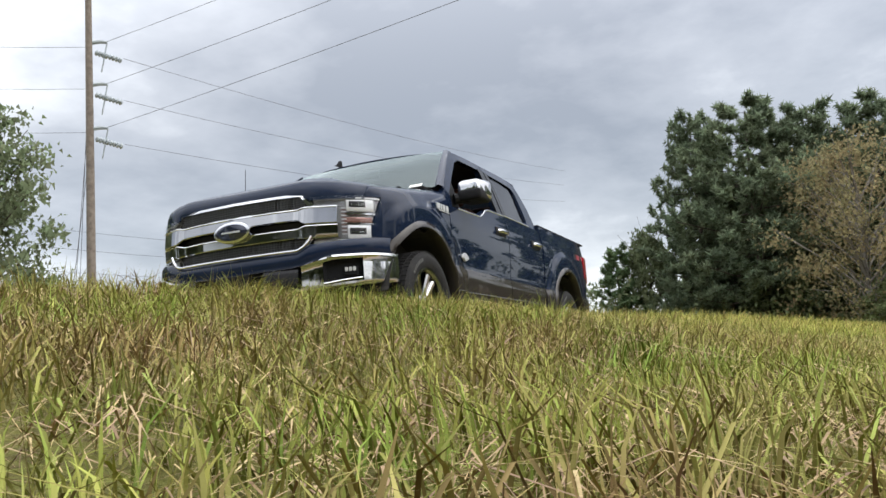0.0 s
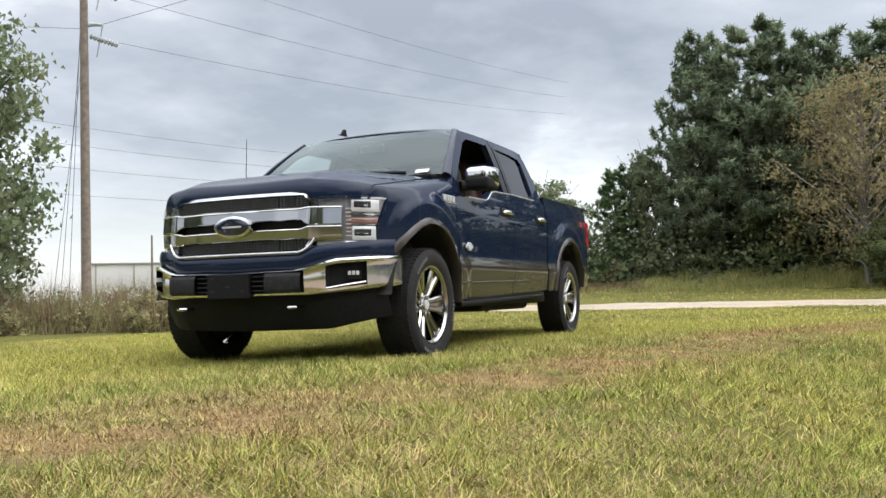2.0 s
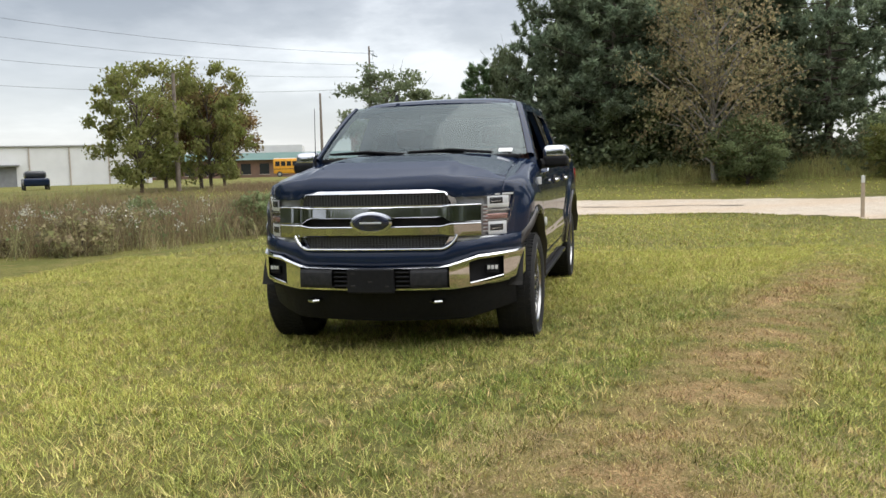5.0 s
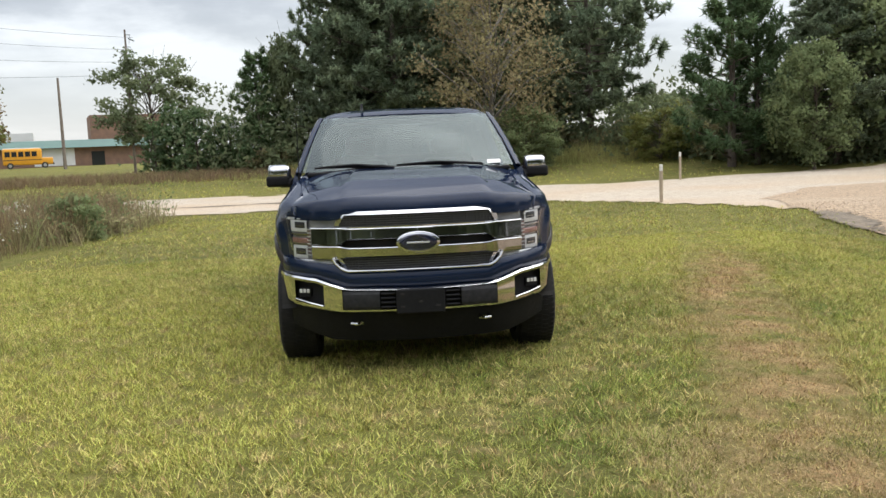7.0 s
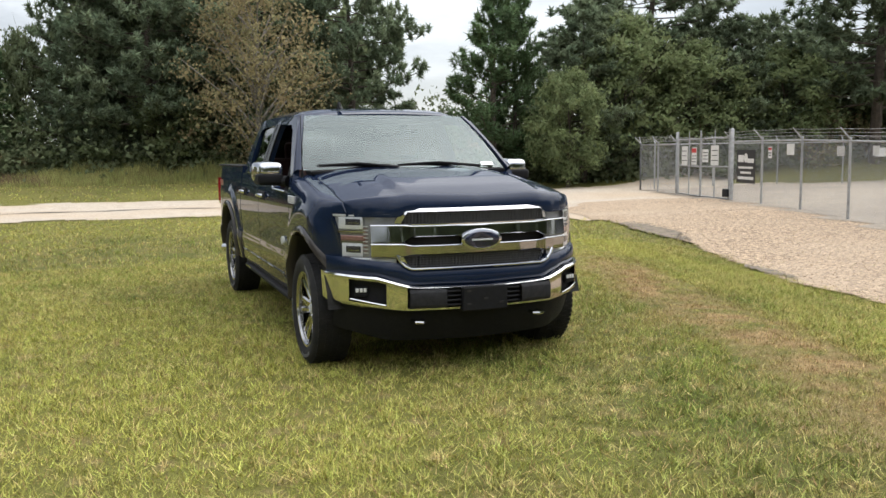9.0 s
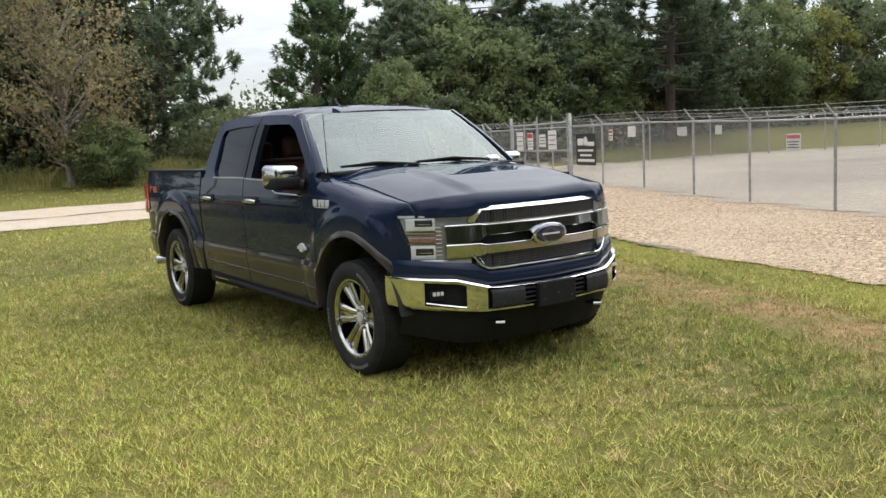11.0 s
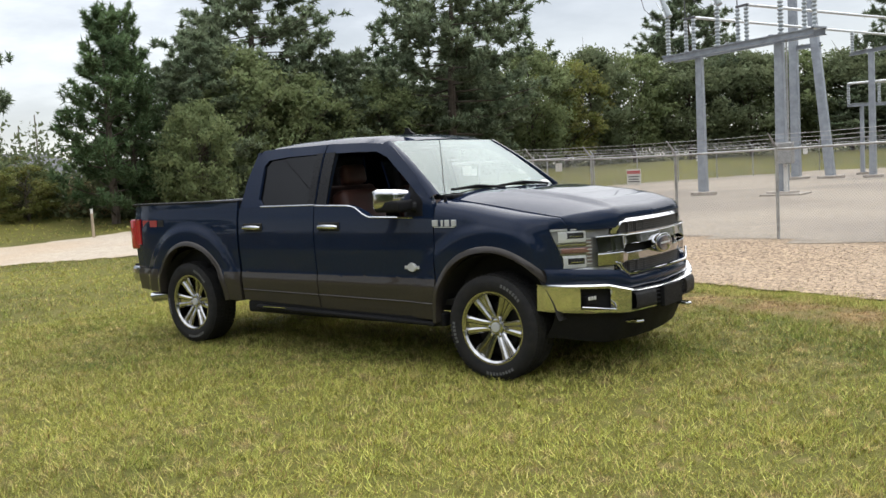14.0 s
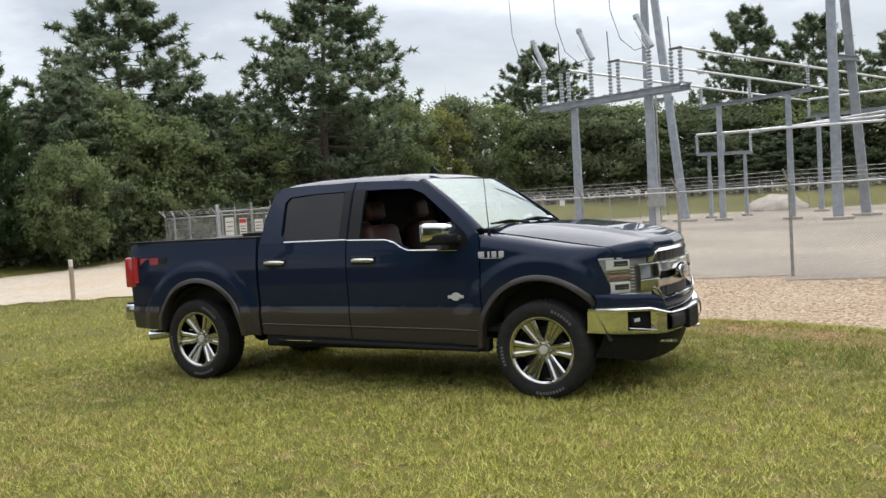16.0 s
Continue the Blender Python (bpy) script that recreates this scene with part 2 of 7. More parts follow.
def grass_mat(name, blades):
    """Green turf with straw patches and one dead brown strip beside the truck."""
    m = bpy.data.materials.new(name)
    m.use_nodes = True
    t = m.node_tree
    b = t.nodes["Principled BSDF"]
    b.inputs["Roughness"].default_value = 0.7
    b.inputs["Specular IOR Level"].default_value = 0.03
    co = t.nodes.new("ShaderNodeTexCoord")

    def ramp(a, bb, sock):
        r = t.nodes.new("ShaderNodeMapRange")
        r.inputs["From Min"].default_value, r.inputs["From Max"].default_value = a, bb
        t.links.new(sock, r.inputs["Value"])
        return r.outputs[0]

    def mix(fac, a, c):
        x = t.nodes.new("ShaderNodeMix")
        x.data_type = "RGBA"
        for key, v in (("A", a), ("B", c)):
            if isinstance(v, tuple):
                x.inputs[key].default_value = (*v, 1)
            else:
                t.links.new(v, x.inputs[key])
        t.links.new(fac, x.inputs["Factor"])
        return x.outputs["Result"]

    def noise_tex(s, d, vec=None):
        n = nd(t, "ShaderNodeTexNoise", Scale=s, Detail=d, Roughness=0.62)
        t.links.new(vec or co.outputs["Object"], n.inputs["Vector"])
        return n.outputs["Fac"]

    def math(op, a, c):
        x = t.nodes.new("ShaderNodeMath")
        x.operation = op
        for k, v in enumerate((a, c)):
            if isinstance(v, (int, float)):
                x.inputs[k].default_value = v
            else:
                t.links.new(v, x.inputs[k])
        return x.outputs[0]

    # blades brightened, turf darkened: shade of the gaps between blades is in its colour
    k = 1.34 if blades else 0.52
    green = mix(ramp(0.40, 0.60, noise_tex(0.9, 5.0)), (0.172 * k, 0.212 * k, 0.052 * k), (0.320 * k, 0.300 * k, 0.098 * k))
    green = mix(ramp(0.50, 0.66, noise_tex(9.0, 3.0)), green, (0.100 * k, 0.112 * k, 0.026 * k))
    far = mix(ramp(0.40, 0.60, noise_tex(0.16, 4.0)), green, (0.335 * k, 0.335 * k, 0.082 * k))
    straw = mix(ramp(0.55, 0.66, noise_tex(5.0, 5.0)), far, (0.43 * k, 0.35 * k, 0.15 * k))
    # dead strip: a band along a line, ragged by noise
    sep = t.nodes.new("ShaderNodeSeparateXYZ")
    t.links.new(co.outputs["Object"], sep.inputs[0])
    off = math("SUBTRACT", math("ADD", sep.outputs["Y"], math("MULTIPLY", sep.outputs["X"], STRIP[0])), STRIP[1])
    off = math("ADD", off, math("MULTIPLY", math("SUBTRACT", noise_tex(0.8, 4.0), 0.5), 1.6))
    band = ramp(STRIP[2], 0.15, math("ABSOLUTE", off, 0.0))
    ends = math("MULTIPLY", ramp(STRIP[3] - 1.5, STRIP[3] + 0.5, sep.outputs["X"]), ramp(STRIP[4] + 1.5, STRIP[4] - 0.5, sep.outputs["X"]))
    brown = mix(ramp(0.35, 0.65, noise_tex(7.0, 4.0)), (0.43, 0.295, 0.145), (0.25, 0.16, 0.08))
    fac = math("MULTIPLY", math("MULTIPLY", band, ends), ramp(0.33, 0.56, noise_tex(3.0, 5.0)))
    col = mix(fac, straw, brown)
    if blades:
        g = t.nodes.new("ShaderNodeNewGeometry")
        rnd = g.outputs["Random Per Island"]
        col = mix(ramp(0.84, 0.87, rnd), col, (0.43, 0.35, 0.15))
        col = mix(ramp(0.92, 0.94, rnd), col, (0.22, 0.15, 0.07))
        hs = t.nodes.new("ShaderNodeHueSaturation")
        t.links.new(col, hs.inputs["Color"])
        t.links.new(math("ADD", math("MULTIPLY", rnd, 1.3), 0.33), hs.inputs["Value"])
        wob = math("FRACT", math("MULTIPLY", rnd, 17.3), 0.0)
        t.links.new(math("ADD", math("MULTIPLY", wob, 0.05), 0.475), hs.inputs["Hue"])
        col = hs.outputs["Color"]
        b.inputs["Transmission Weight"].default_value = 0.0
    else:
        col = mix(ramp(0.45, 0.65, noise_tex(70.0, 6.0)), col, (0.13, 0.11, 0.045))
        bp = t.nodes.new("ShaderNodeBump")
        bp.inputs["Strength"].default_value, bp.inputs["Distance"].default_value = 0.9, 0.05
        t.links.new(noise_tex(35.0, 6.0), bp.inputs["Height"])
        t.links.new(bp.outputs[0], b.inputs["Normal"])
    t.links.new(col, b.inputs["Base Color"])
    return m


# dead strip: y + a x = c, half width, from x to x
STRIP = (0.31, 2.62, 0.66, -3.6, 4.2)
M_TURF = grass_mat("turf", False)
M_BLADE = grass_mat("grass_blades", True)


M_PAINT = mat("dark_blue_metallic_paint", (0.0075, 0.0140, 0.033), 0.40, 0.10, color2=(0.0095, 0.0170, 0.039), scale=60, coat=0.85, coat_ior=1.34, spec=0.0)
M_ACCENT = mat("bronze_grey_accent_paint", (0.040, 0.035, 0.032), 0.36, 0.2, color2=(0.047, 0.041, 0.037), scale=60, coat=0.9, coat_ior=1.40, spec=0.0)
M_CHROME = mat("chrome", (0.60, 0.605, 0.62), 0.06, 1.0, color2=(0.54, 0.545, 0.56), scale=3)
# plain chrome for the grille bars, its colour darkened to imitate dark reflections
M_BAR = mat("darkened_chrome", (0.40, 0.405, 0.42), 0.07, 1.0, color2=(0.36, 0.365, 0.375), scale=3)
M_RIM = mat("polished_alloy", (0.46, 0.455, 0.45), 0.14, 1.0, color2=(0.39, 0.385, 0.38), scale=12)
M_BLACK = mat("black_plastic", (0.010, 0.010, 0.011), 0.6, color2=(0.013, 0.013, 0.014), spec=0.12, scale=40, bump=0.15, bump_scale=300)
M_GREY = mat("dark_grey_plastic", (0.016, 0.016, 0.018), 0.5, spec=0.15, color2=(0.028, 0.028, 0.030), scale=30, bump=0.15, bump_scale=300)
M_MESH = mat("satin_grey_mesh", (0.055, 0.056, 0.06), 0.4, 0.3, color2=(0.07, 0.071, 0.075), scale=40)
M_GLOSSBLACK = mat("gloss_black_trim", (0.008, 0.008, 0.009), 0.25, color2=(0.011, 0.011, 0.012), scale=30, spec=0.2)
M_DARK = mat("matt_black_underside", (0.008, 0.008, 0.008), 0.9, color2=(0.02, 0.018, 0.015), scale=6)
M_TYRE = mat("tyre_rubber", (0.012, 0.012, 0.013), 0.8, spec=0.25, color2=(0.02, 0.019, 0.018), scale=14, bump=0.2, bump_scale=60)
M_TYRELET = mat("raised_grey_sidewall_marks", (0.10, 0.10, 0.10), 0.8)
M_LEATHER = mat("brown_leather", (0.075, 0.026, 0.018), 0.55, color2=(0.055, 0.02, 0.014), scale=9, bump=0.2, bump_scale=120)
M_DASH = mat("dark_cabin_plastic", (0.022, 0.02, 0.02), 0.7, color2=(0.03, 0.028, 0.027), scale=20)
M_RED = mat("red_lamp_plastic", (0.42, 0.012, 0.02), 0.15, color2=(0.33, 0.01, 0.015), scale=10, coat=1.0)
M_AMBER = mat("brown_amber_reflector", (0.30, 0.17, 0.145), 0.25, 0.3, color2=(0.20, 0.10, 0.085), scale=20)
M_SILVER = mat("silver_reflector", (0.66, 0.66, 0.67), 0.35, 0.25, color2=(0.58, 0.585, 0.59), scale=18)
M_LAMPBODY = mat("grey_lamp_bezel", (0.36, 0.36, 0.37), 0.25, 0.3, color2=(0.28, 0.28, 0.29), scale=12)
M_OVAL = mat("navy_enamel", (0.012, 0.016, 0.04), 0.2, 0.3, coat=1.0)
M_WHITE = mat("white_paper", (0.75, 0.75, 0.73), 0.7, color2=(0.68, 0.68, 0.66), scale=12)
M_BADGE = mat("satin_silver_badge", (0.55, 0.56, 0.57), 0.35, 0.2, color2=(0.48, 0.49, 0.5), scale=30)
M_DECALRED = mat("red_decal", (0.30, 0.03, 0.035), 0.4, coat=0.6)


def glass(name, tint, rough=0.0, ior=1.5, coat_col=(1, 1, 1)):
    m = bpy.data.materials.new(name)
    m.use_nodes = True
    t = m.node_tree
    t.nodes.clear()
    out, mx = t.nodes.new("ShaderNodeOutputMaterial"), t.nodes.new("ShaderNodeMixShader")
    tr, gl, fr = t.nodes.new("ShaderNodeBsdfTransparent"), t.nodes.new("ShaderNodeBsdfGlossy"), t.nodes.new("ShaderNodeLayerWeight")
    tr.inputs["Color"].default_value, gl.inputs["Roughness"].default_value = (*tint, 1), rough
    gl.inputs["Color"].default_value = (*coat_col, 1)
    # gloss by the angle of view, the same from both sides of the pane
    fr.inputs["Blend"].default_value = 0.5
    p5, sc = t.nodes.new("ShaderNodeMath"), t.nodes.new("ShaderNodeMapRange")
    p5.operation = "POWER"
    p5.inputs[1].default_value = 5.0
    sc.inputs["To Min"].default_value = ((ior - 1) / (ior + 1)) ** 2
    t.links.new(fr.outputs["Facing"], p5.inputs[0])
    t.links.new(p5.outputs[0], sc.inputs["Value"])
    t.links.new(sc.outputs[0], mx.inputs["Fac"])
    t.links.new(tr.outputs[0], mx.inputs[1])
    t.links.new(gl.outputs[0], mx.inputs[2])
    t.links.new(mx.outputs[0], out.inputs["Surface"])
    return m


M_GLASS = glass("windscreen_glass", (0.36, 0.43, 0.42), rough=0.0, ior=1.88, coat_col=(0.80, 0.90, 0.89))
M_TINT = glass("tinted_glass", (0.10, 0.11, 0.12), ior=1.5)
M_LENS = glass("clear_lamp_lens", (0.93, 0.94, 0.95), ior=1.35)


# ---- building helpers ----
def finish(name, bm, material, smooth=False, angle=35):
    me = bpy.data.meshes.new(name)
    bm.normal_update()
    bm.to_mesh(me)
    bm.free()
    if smooth:
        me.shade_smooth()
        me.set_sharp_from_angle(angle=radians(angle))
    for mm in material if isinstance(material, (list, tuple)) else [material]:
        me.materials.append(mm)
    return me


def part(name, bm, material, parent=None, label="", smooth=False, angle=35):
    """Links a bmesh as one mesh object, under a thing or a part."""
    ob = new(name, finish(name, bm, material, smooth, angle))
    if parent is not None:
        ob.parent = parent
    if label:
        tagged(ob, label)
    return ob


def raw(name, verts, faces, material, parent=None):
    me = bpy.data.meshes.new(name)
    me.from_pydata(verts, [], faces)
    me.materials.append(material)
    me.update()
    ob = new(name, me)
    if parent is not None:
        ob.parent = parent
    return ob


def box(bm, x0, x1, y0, y1, z0, z1, bevel=0.0, seg=2):
    r = bmesh.ops.create_cube(bm, size=1.0)
    vs = r["verts"]
    for v in vs:
        v.co = Vector(((x0 + x1) / 2 + v.co.x * (x1 - x0), (y0 + y1) / 2 + v.co.y * (y1 - y0), (z0 + z1) / 2 + v.co.z * (z1 - z0)))
    if bevel:
        es = list({e for v in vs for e in v.link_edges})
        bmesh.ops.bevel(bm, geom=es, offset=bevel, segments=seg, affect="EDGES", profile=0.5)
    return bm


def boxm(*a, **k):
    return box(bmesh.new(), *a, **k)


def tube(bm, pts, radii, n=8, caps=True):
    """A round bar along points; radii one number or one a point."""
    pts = [Vector(p) for p in pts]
    if isinstance(radii, (int, float)):
        radii = [radii] * len(pts)
    rings = []
    side = None
    for i, p in enumerate(pts):
        d = (pts[min(i + 1, len(pts) - 1)] - pts[max(i - 1, 0)]).normalized()
        if side is None:
            side = d.cross(Vector((0, 0, 1)) if abs(d.z) < 0.9 else Vector((1, 0, 0))).normalized()
        else:
            side = (side - d * side.dot(d)).normalized()
        up = d.cross(side)
        rings.append([bm.verts.new(p + (side * math.cos(2 * math.pi * k / n) + up * math.sin(2 * math.pi * k / n)) * radii[i]) for k in range(n)])
    for a, b in zip(rings, rings[1:]):
        for k in range(n):
            bm.faces.new((a[k], a[(k + 1) % n], b[(k + 1) % n], b[k]))
    if caps:
        bm.faces.new(rings[0][::-1])
        bm.faces.new(rings[-1])
    return bm


def tubem(*a, **k):
    return tube(bmesh.new(), *a, **k)


def empty(name, x=0, y=0, z=0, rz=0):
    ob = new(name)
    ob.matrix_basis = pose(x, y, z, 0, 0, rz)
    return ob


def move_bm(bm, m):
    bmesh.ops.transform(bm, matrix=m, verts=bm.verts)
    return bm


def flange(bm, d):
    es = [e for e in bm.edges if e.is_boundary]
    r = bmesh.ops.extrude_edge_only(bm, edges=es)
    for v in r["geom"]:
        if isinstance(v, bmesh.types.BMVert):
            v.co += Vector(d)


def grid_bm(P, cut=None):
    """Quads over a 2D list of points; cut(i, j) leaves a cell open."""
    bm = bmesh.new()
    V = [[bm.verts.new(p) for p in row] for row in P]
    for i in range(len(P) - 1):
        for j in range(len(P[0]) - 1):
            if cut and cut(i, j):
                continue
            bm.faces.new((V[i][j], V[i + 1][j], V[i + 1][j + 1], V[i][j + 1]))
    for v in [v for v in bm.verts if not v.link_faces]:
        bm.verts.remove(v)
    return bm


def orient(bm):
    bmesh.ops.recalc_face_normals(bm, faces=bm.faces)
    return bm


# ---- ground ----
V_KNOTS = np.array([-60, -9, -4, 0, 1.3, 2.4, 3.1, 4.2, 5.2, 6.2, 8.0, 9.8, 14, 21, 40, 80, 200.0])
Z_KNOTS = np.array([-0.1, -0.1, -0.03, 0, 0.045, 0.085, 0.075, -0.16, -0.36, -0.34, -0.22, -0.12, -0.02, 0.1, 0.1, 0.1, 0.1])


def yard_left(y):
    """West edge of the stone yard."""
    return np.interp(y, [10, 17, 25.7, 36, 45, 52, 60], [-22.3, -22.3, -23.6, -21.5, -18.0, -13.5, -12.0])


def ground_z(x, y):
    """Height of the ground: a low rise by the truck, then a shallow swale along the fence."""
    x, y = np.asarray(x, float), np.asarray(y, float)
    v = (y + 0.315 * x) / 1.048
    z = np.zeros(np.broadcast(x, y).shape)
    for s in (-0.5, 0.0, 0.5):
        z = z + np.interp(v + s, V_KNOTS, Z_KNOTS) / 3
    flat = np.clip((-x - 4.0) / 8.0, 0, 1)
    flat = flat * flat * (3 - 2 * flat)
    level = np.interp(v, [-60, 0, 12, 25], [-0.1, -0.1, 0.05, 0.1])
    z = z * (1 - flat) + level * flat
    far = np.clip((-26.5 - x) / 12.0, 0, 1)
    rise = (0.55 + 0.4 * np.clip((y - 6) / 8, 0, 1)) * far * far * (3 - 2 * far)
    # grassy bank behind the yard
    bank = np.clip(np.maximum(yard_left(y) - 0.5 - x, y - 54.0) / 7.0, 0, 1) * np.clip((y - 17.5) / 7.0, 0, 1)
    z = z + np.maximum(rise, 1.15 * bank * bank * (3 - 2 * bank))
    bump = 0.015 * np.sin(x * 1.7 + 0.6 * y) * np.sin(y * 1.3 - 0.4 * x)
    near = np.clip(((x + 1.8) ** 2 / 9 + y ** 2 / 2.2 - 1) / 2, 0, 1)
    return z + bump * near


def gz(x, y):
    return float(ground_z(x, y))


def sheet(name, xs, ys, material, lift=0.0, keep=None, warp=None):
    X, Y = np.meshgrid(xs, ys, indexing="ij")
    if warp:
        X, Y = warp(X, Y)
    Z = ground_z(X, Y) + lift
    nx, ny = X.shape
    idx = np.arange(nx * ny).reshape(nx, ny)
    quads = np.stack([idx[:-1, :-1], idx[1:, :-1], idx[1:, 1:], idx[:-1, 1:]], -1).reshape(-1, 4)
    if keep is not None:
        cx = X.ravel()[quads].mean(1)
        cy = Y.ravel()[quads].mean(1)
        quads = quads[keep(cx, cy)]
    verts = np.stack([X.ravel(), Y.ravel(), Z.ravel()], -1)
    used = np.unique(quads)
    remap = np.zeros(len(verts), int)
    remap[used] = np.arange(len(used))
    me = bpy.data.meshes.new(name)
    me.from_pydata(verts[used].tolist(), [], remap[quads].tolist())
    me.materials.append(material)
    me.shade_smooth()
    return new(name, me)


gx = np.concatenate([[-900, -500, -300, -200, -140, -110], np.arange(-90, -12, 2.0), np.arange(-12, 9, 0.25), np.arange(9, 30, 1.5), [32, 50, 90, 200, 500, 900]])
gy = np.concatenate([[-900, -500, -300, -200, -120, -90], np.arange(-70, -9, 2.0), np.arange(-9, 9, 0.25), np.arange(9, 60, 1.5), [62, 90, 140, 250, 500, 900]])
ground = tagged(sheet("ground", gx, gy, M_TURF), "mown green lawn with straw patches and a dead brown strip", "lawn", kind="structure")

# ---- road, gravel, fence and substation ----
def wob(x, s=1.0):
    return 0.28 * np.sin(x * 0.9 * s + 1.3) + 0.17 * np.sin(x * 2.3 * s) + 0.08 * np.sin(x * 5.1 * s + 0.7)


def gravel_edge(x):
    return np.interp(x, [-60, -17.5, -14, -10.7, -7.3, -4.3, -1.0, 1.1, 2.2, 30], [22, 12, 8.7, 8.4, 7.75, 7.0, 6.1, 5.35, 5.0, -3.0]) + 0.5 * wob(x)


def on_road(x, y):
    near = np.interp(y, [-80, -5, 4, 6.3, 8.4, 9.5], [-19.5, -18.2, -17.4, -15.2, -11.0, -9.0]) + 0.6 * wob(y)
    far = np.interp(y, [-80, -4, 3, 8, 22, 60], [-29, -27.3, -26.3, -25.4, -27.5, -31]) + 0.5 * wob(y, 0.8)
    return (x < near) & (x > far) & (y < 26)


def on_gravel(x, y):
    return (y > gravel_edge(x)) & (y < (15.0 - 0.312 * (x + 14.8)) + 2.5) & (x > -17.0)


tagged(sheet("road", np.arange(-31, -8, 0.3), np.arange(-80, 26, 0.5), M_ROAD, 0.02, on_road), "pale crushed-stone road with ragged edges", "road", kind="structure")
for gx in (np.arange(-18, 10.05, 0.12), np.arange(9.96, 30, 0.4)):
    tagged(sheet("gravel_apron", gx, np.arange(-4, 20, gx[1] - gx[0]), M_GRAVEL, 0.028, on_gravel), "brown pea-gravel apron along the fence", "gravel", kind="structure")


def in_yard(x, y):
    front = 15.0 - 0.312 * (x + 14.8)
    return (y > front - 0.3) & (x > yard_left(y) + 0.3 * np.sin(y)) & (y < 53.4 + 0.06 * x + 0.8 * wob(x, 0.4)) & (x < 16)


tagged(sheet("yard", np.arange(-26, 17, 0.6), np.arange(0, 58, 0.6), M_YARD, 0.036, in_yard), "grey crushed-stone substation yard", "yard", kind="structure")


def crack_strip():
    P = []
    for k in range(60):
        y = -20 + k * 0.42
        x = -21.6 + 0.12 * math.sin(y * 1.7) + 0.05 * math.sin(y * 5)
        w = 0.10 + 0.05 * math.sin(y * 3.1)
        P.append([(x - w, y, gz(x, y) + 0.034), (x + w, y, gz(x, y) + 0.034)])
    ob = part("road_rut", orient(grid_bm(P)), mat("dark_tar", (0.05, 0.048, 0.045), 0.8, color2=(0.09, 0.085, 0.08), scale=6))
    tagged(ob, "dark tar seam along the pale road", "rut", kind="structure")


crack_strip()
M_SOIL = mat("dark_damp_soil", (0.10, 0.082, 0.060), 0.95, color2=(0.19, 0.15, 0.105), scale=5, bump=0.5)
for cx, cy, rx, ry, turn_deg in ((-9.0, 8.25, 1.35, 0.42, -8), (-4.2, 6.98, 0.85, 0.17, -15)):
    def inside(x, y, cx=cx, cy=cy, rx=rx, ry=ry, a=radians(turn_deg)):
        u, v = (x - cx) * math.cos(a) + (y - cy) * math.sin(a), -(x - cx) * math.sin(a) + (y - cy) * math.cos(a)
        return (u / rx) ** 2 + (v / ry) ** 2 < 0.8 + 0.3 * np.sin(7 * u + 2) * np.sin(11 * v + 3 * u) + 0.35 * np.sin(23 * u) * np.sin(29 * v) + 0.25 * np.sin(41 * u + 3 * v)
    tagged(sheet("soil_patch", np.arange(cx - 2, cx + 2, 0.045), np.arange(cy - 1, cy + 1, 0.045), M_SOIL, 0.040, inside), "dark bare soil patch beside the gravel", "soil", kind="structure")
F_DIR = Vector((0.953, -0.302, 0)).normalized()
F_NOR = Vector((F_DIR.y, -F_DIR.x, 0))   # towards the lawn
FENCE = empty("chain_link_fence", 0, 0, 0)
tagged(FENCE, "galvanised chain-link fence topped with barbed wire", "fence")
GATE = empty("fence_gate")
tagged(GATE, "tall double chain-link gate with notices", "gate")


def chain_link(name, a, b, z0, z1, parent, pitch=0.062, r=0.0013):
    """Woven wire between two points on the plan, as crossing slanted wires."""
    a, b = Vector(a), Vector(b)
    L = (b - a).length
    d = (b - a) / L
    nrm = Vector((-d.y, d.x, 0))
    h = z1 - z0
    verts, faces = [], []
    n = int((L + h) / pitch)
    for sgn in (1, -1):
        for k in range(n):
            u0 = k * pitch - h
            lo, hi = max(u0, 0), min(u0 + h, L)
            if hi - lo < 0.02:
                continue
            za, zb = z0 + (lo - u0), z0 + (hi - u0)
            ua, ub = (lo, hi) if sgn > 0 else (L - lo, L - hi)
            base = len(verts)
            side = Vector((-0.7071 * sgn, 0, 0.7071))
            for u, z in ((ua, za), (ub, zb)):
                p = a + d * u + nrm * (0.002 * sgn)
                p.z = z
                for q in ((0, 1), (0.87, -0.5), (-0.87, -0.5)):
                    verts.append(tuple(p + nrm * (r * q[0]) + (d * side.x + Vector((0, 0, side.z))) * (r * q[1])))
            for j in range(3):
                faces.append((base + j, base + (j + 1) % 3, base + 3 + (j + 1) % 3, base + 3 + j))
    ob = raw(name, verts, faces, M_GALV, parent)
    return tagged(ob, "woven galvanised wire mesh", kind="stuff")


def post(x, y, parent, h=1.78, r=0.03, arm=True, out=F_NOR):
    z = gz(x, y)
    pts = [(x, y, z - 0.1), (x, y, z + h)]
    p = part("fence_post", tubem(pts, r, 10), M_GALV, parent, smooth=True)
    if arm:
        tip = Vector((x, y, z + h)) + out * 0.24 + Vector((0, 0, 0.24))
        part("barb_arm", tubem([(x, y, z + h - 0.03), tip], [0.022, 0.013], 6), M_GALV, p)
    part("post_cap", tubem([(x, y, z + h), (x, y, z + h + 0.03)], [r * 1.25, r * 0.8], 8), M_GALV, p)
    return p


def rail(a, b, parent, name="top_rail", r=0.021):
    return part(name, tubem([a, b], r, 8), M_GALV, parent, smooth=True)


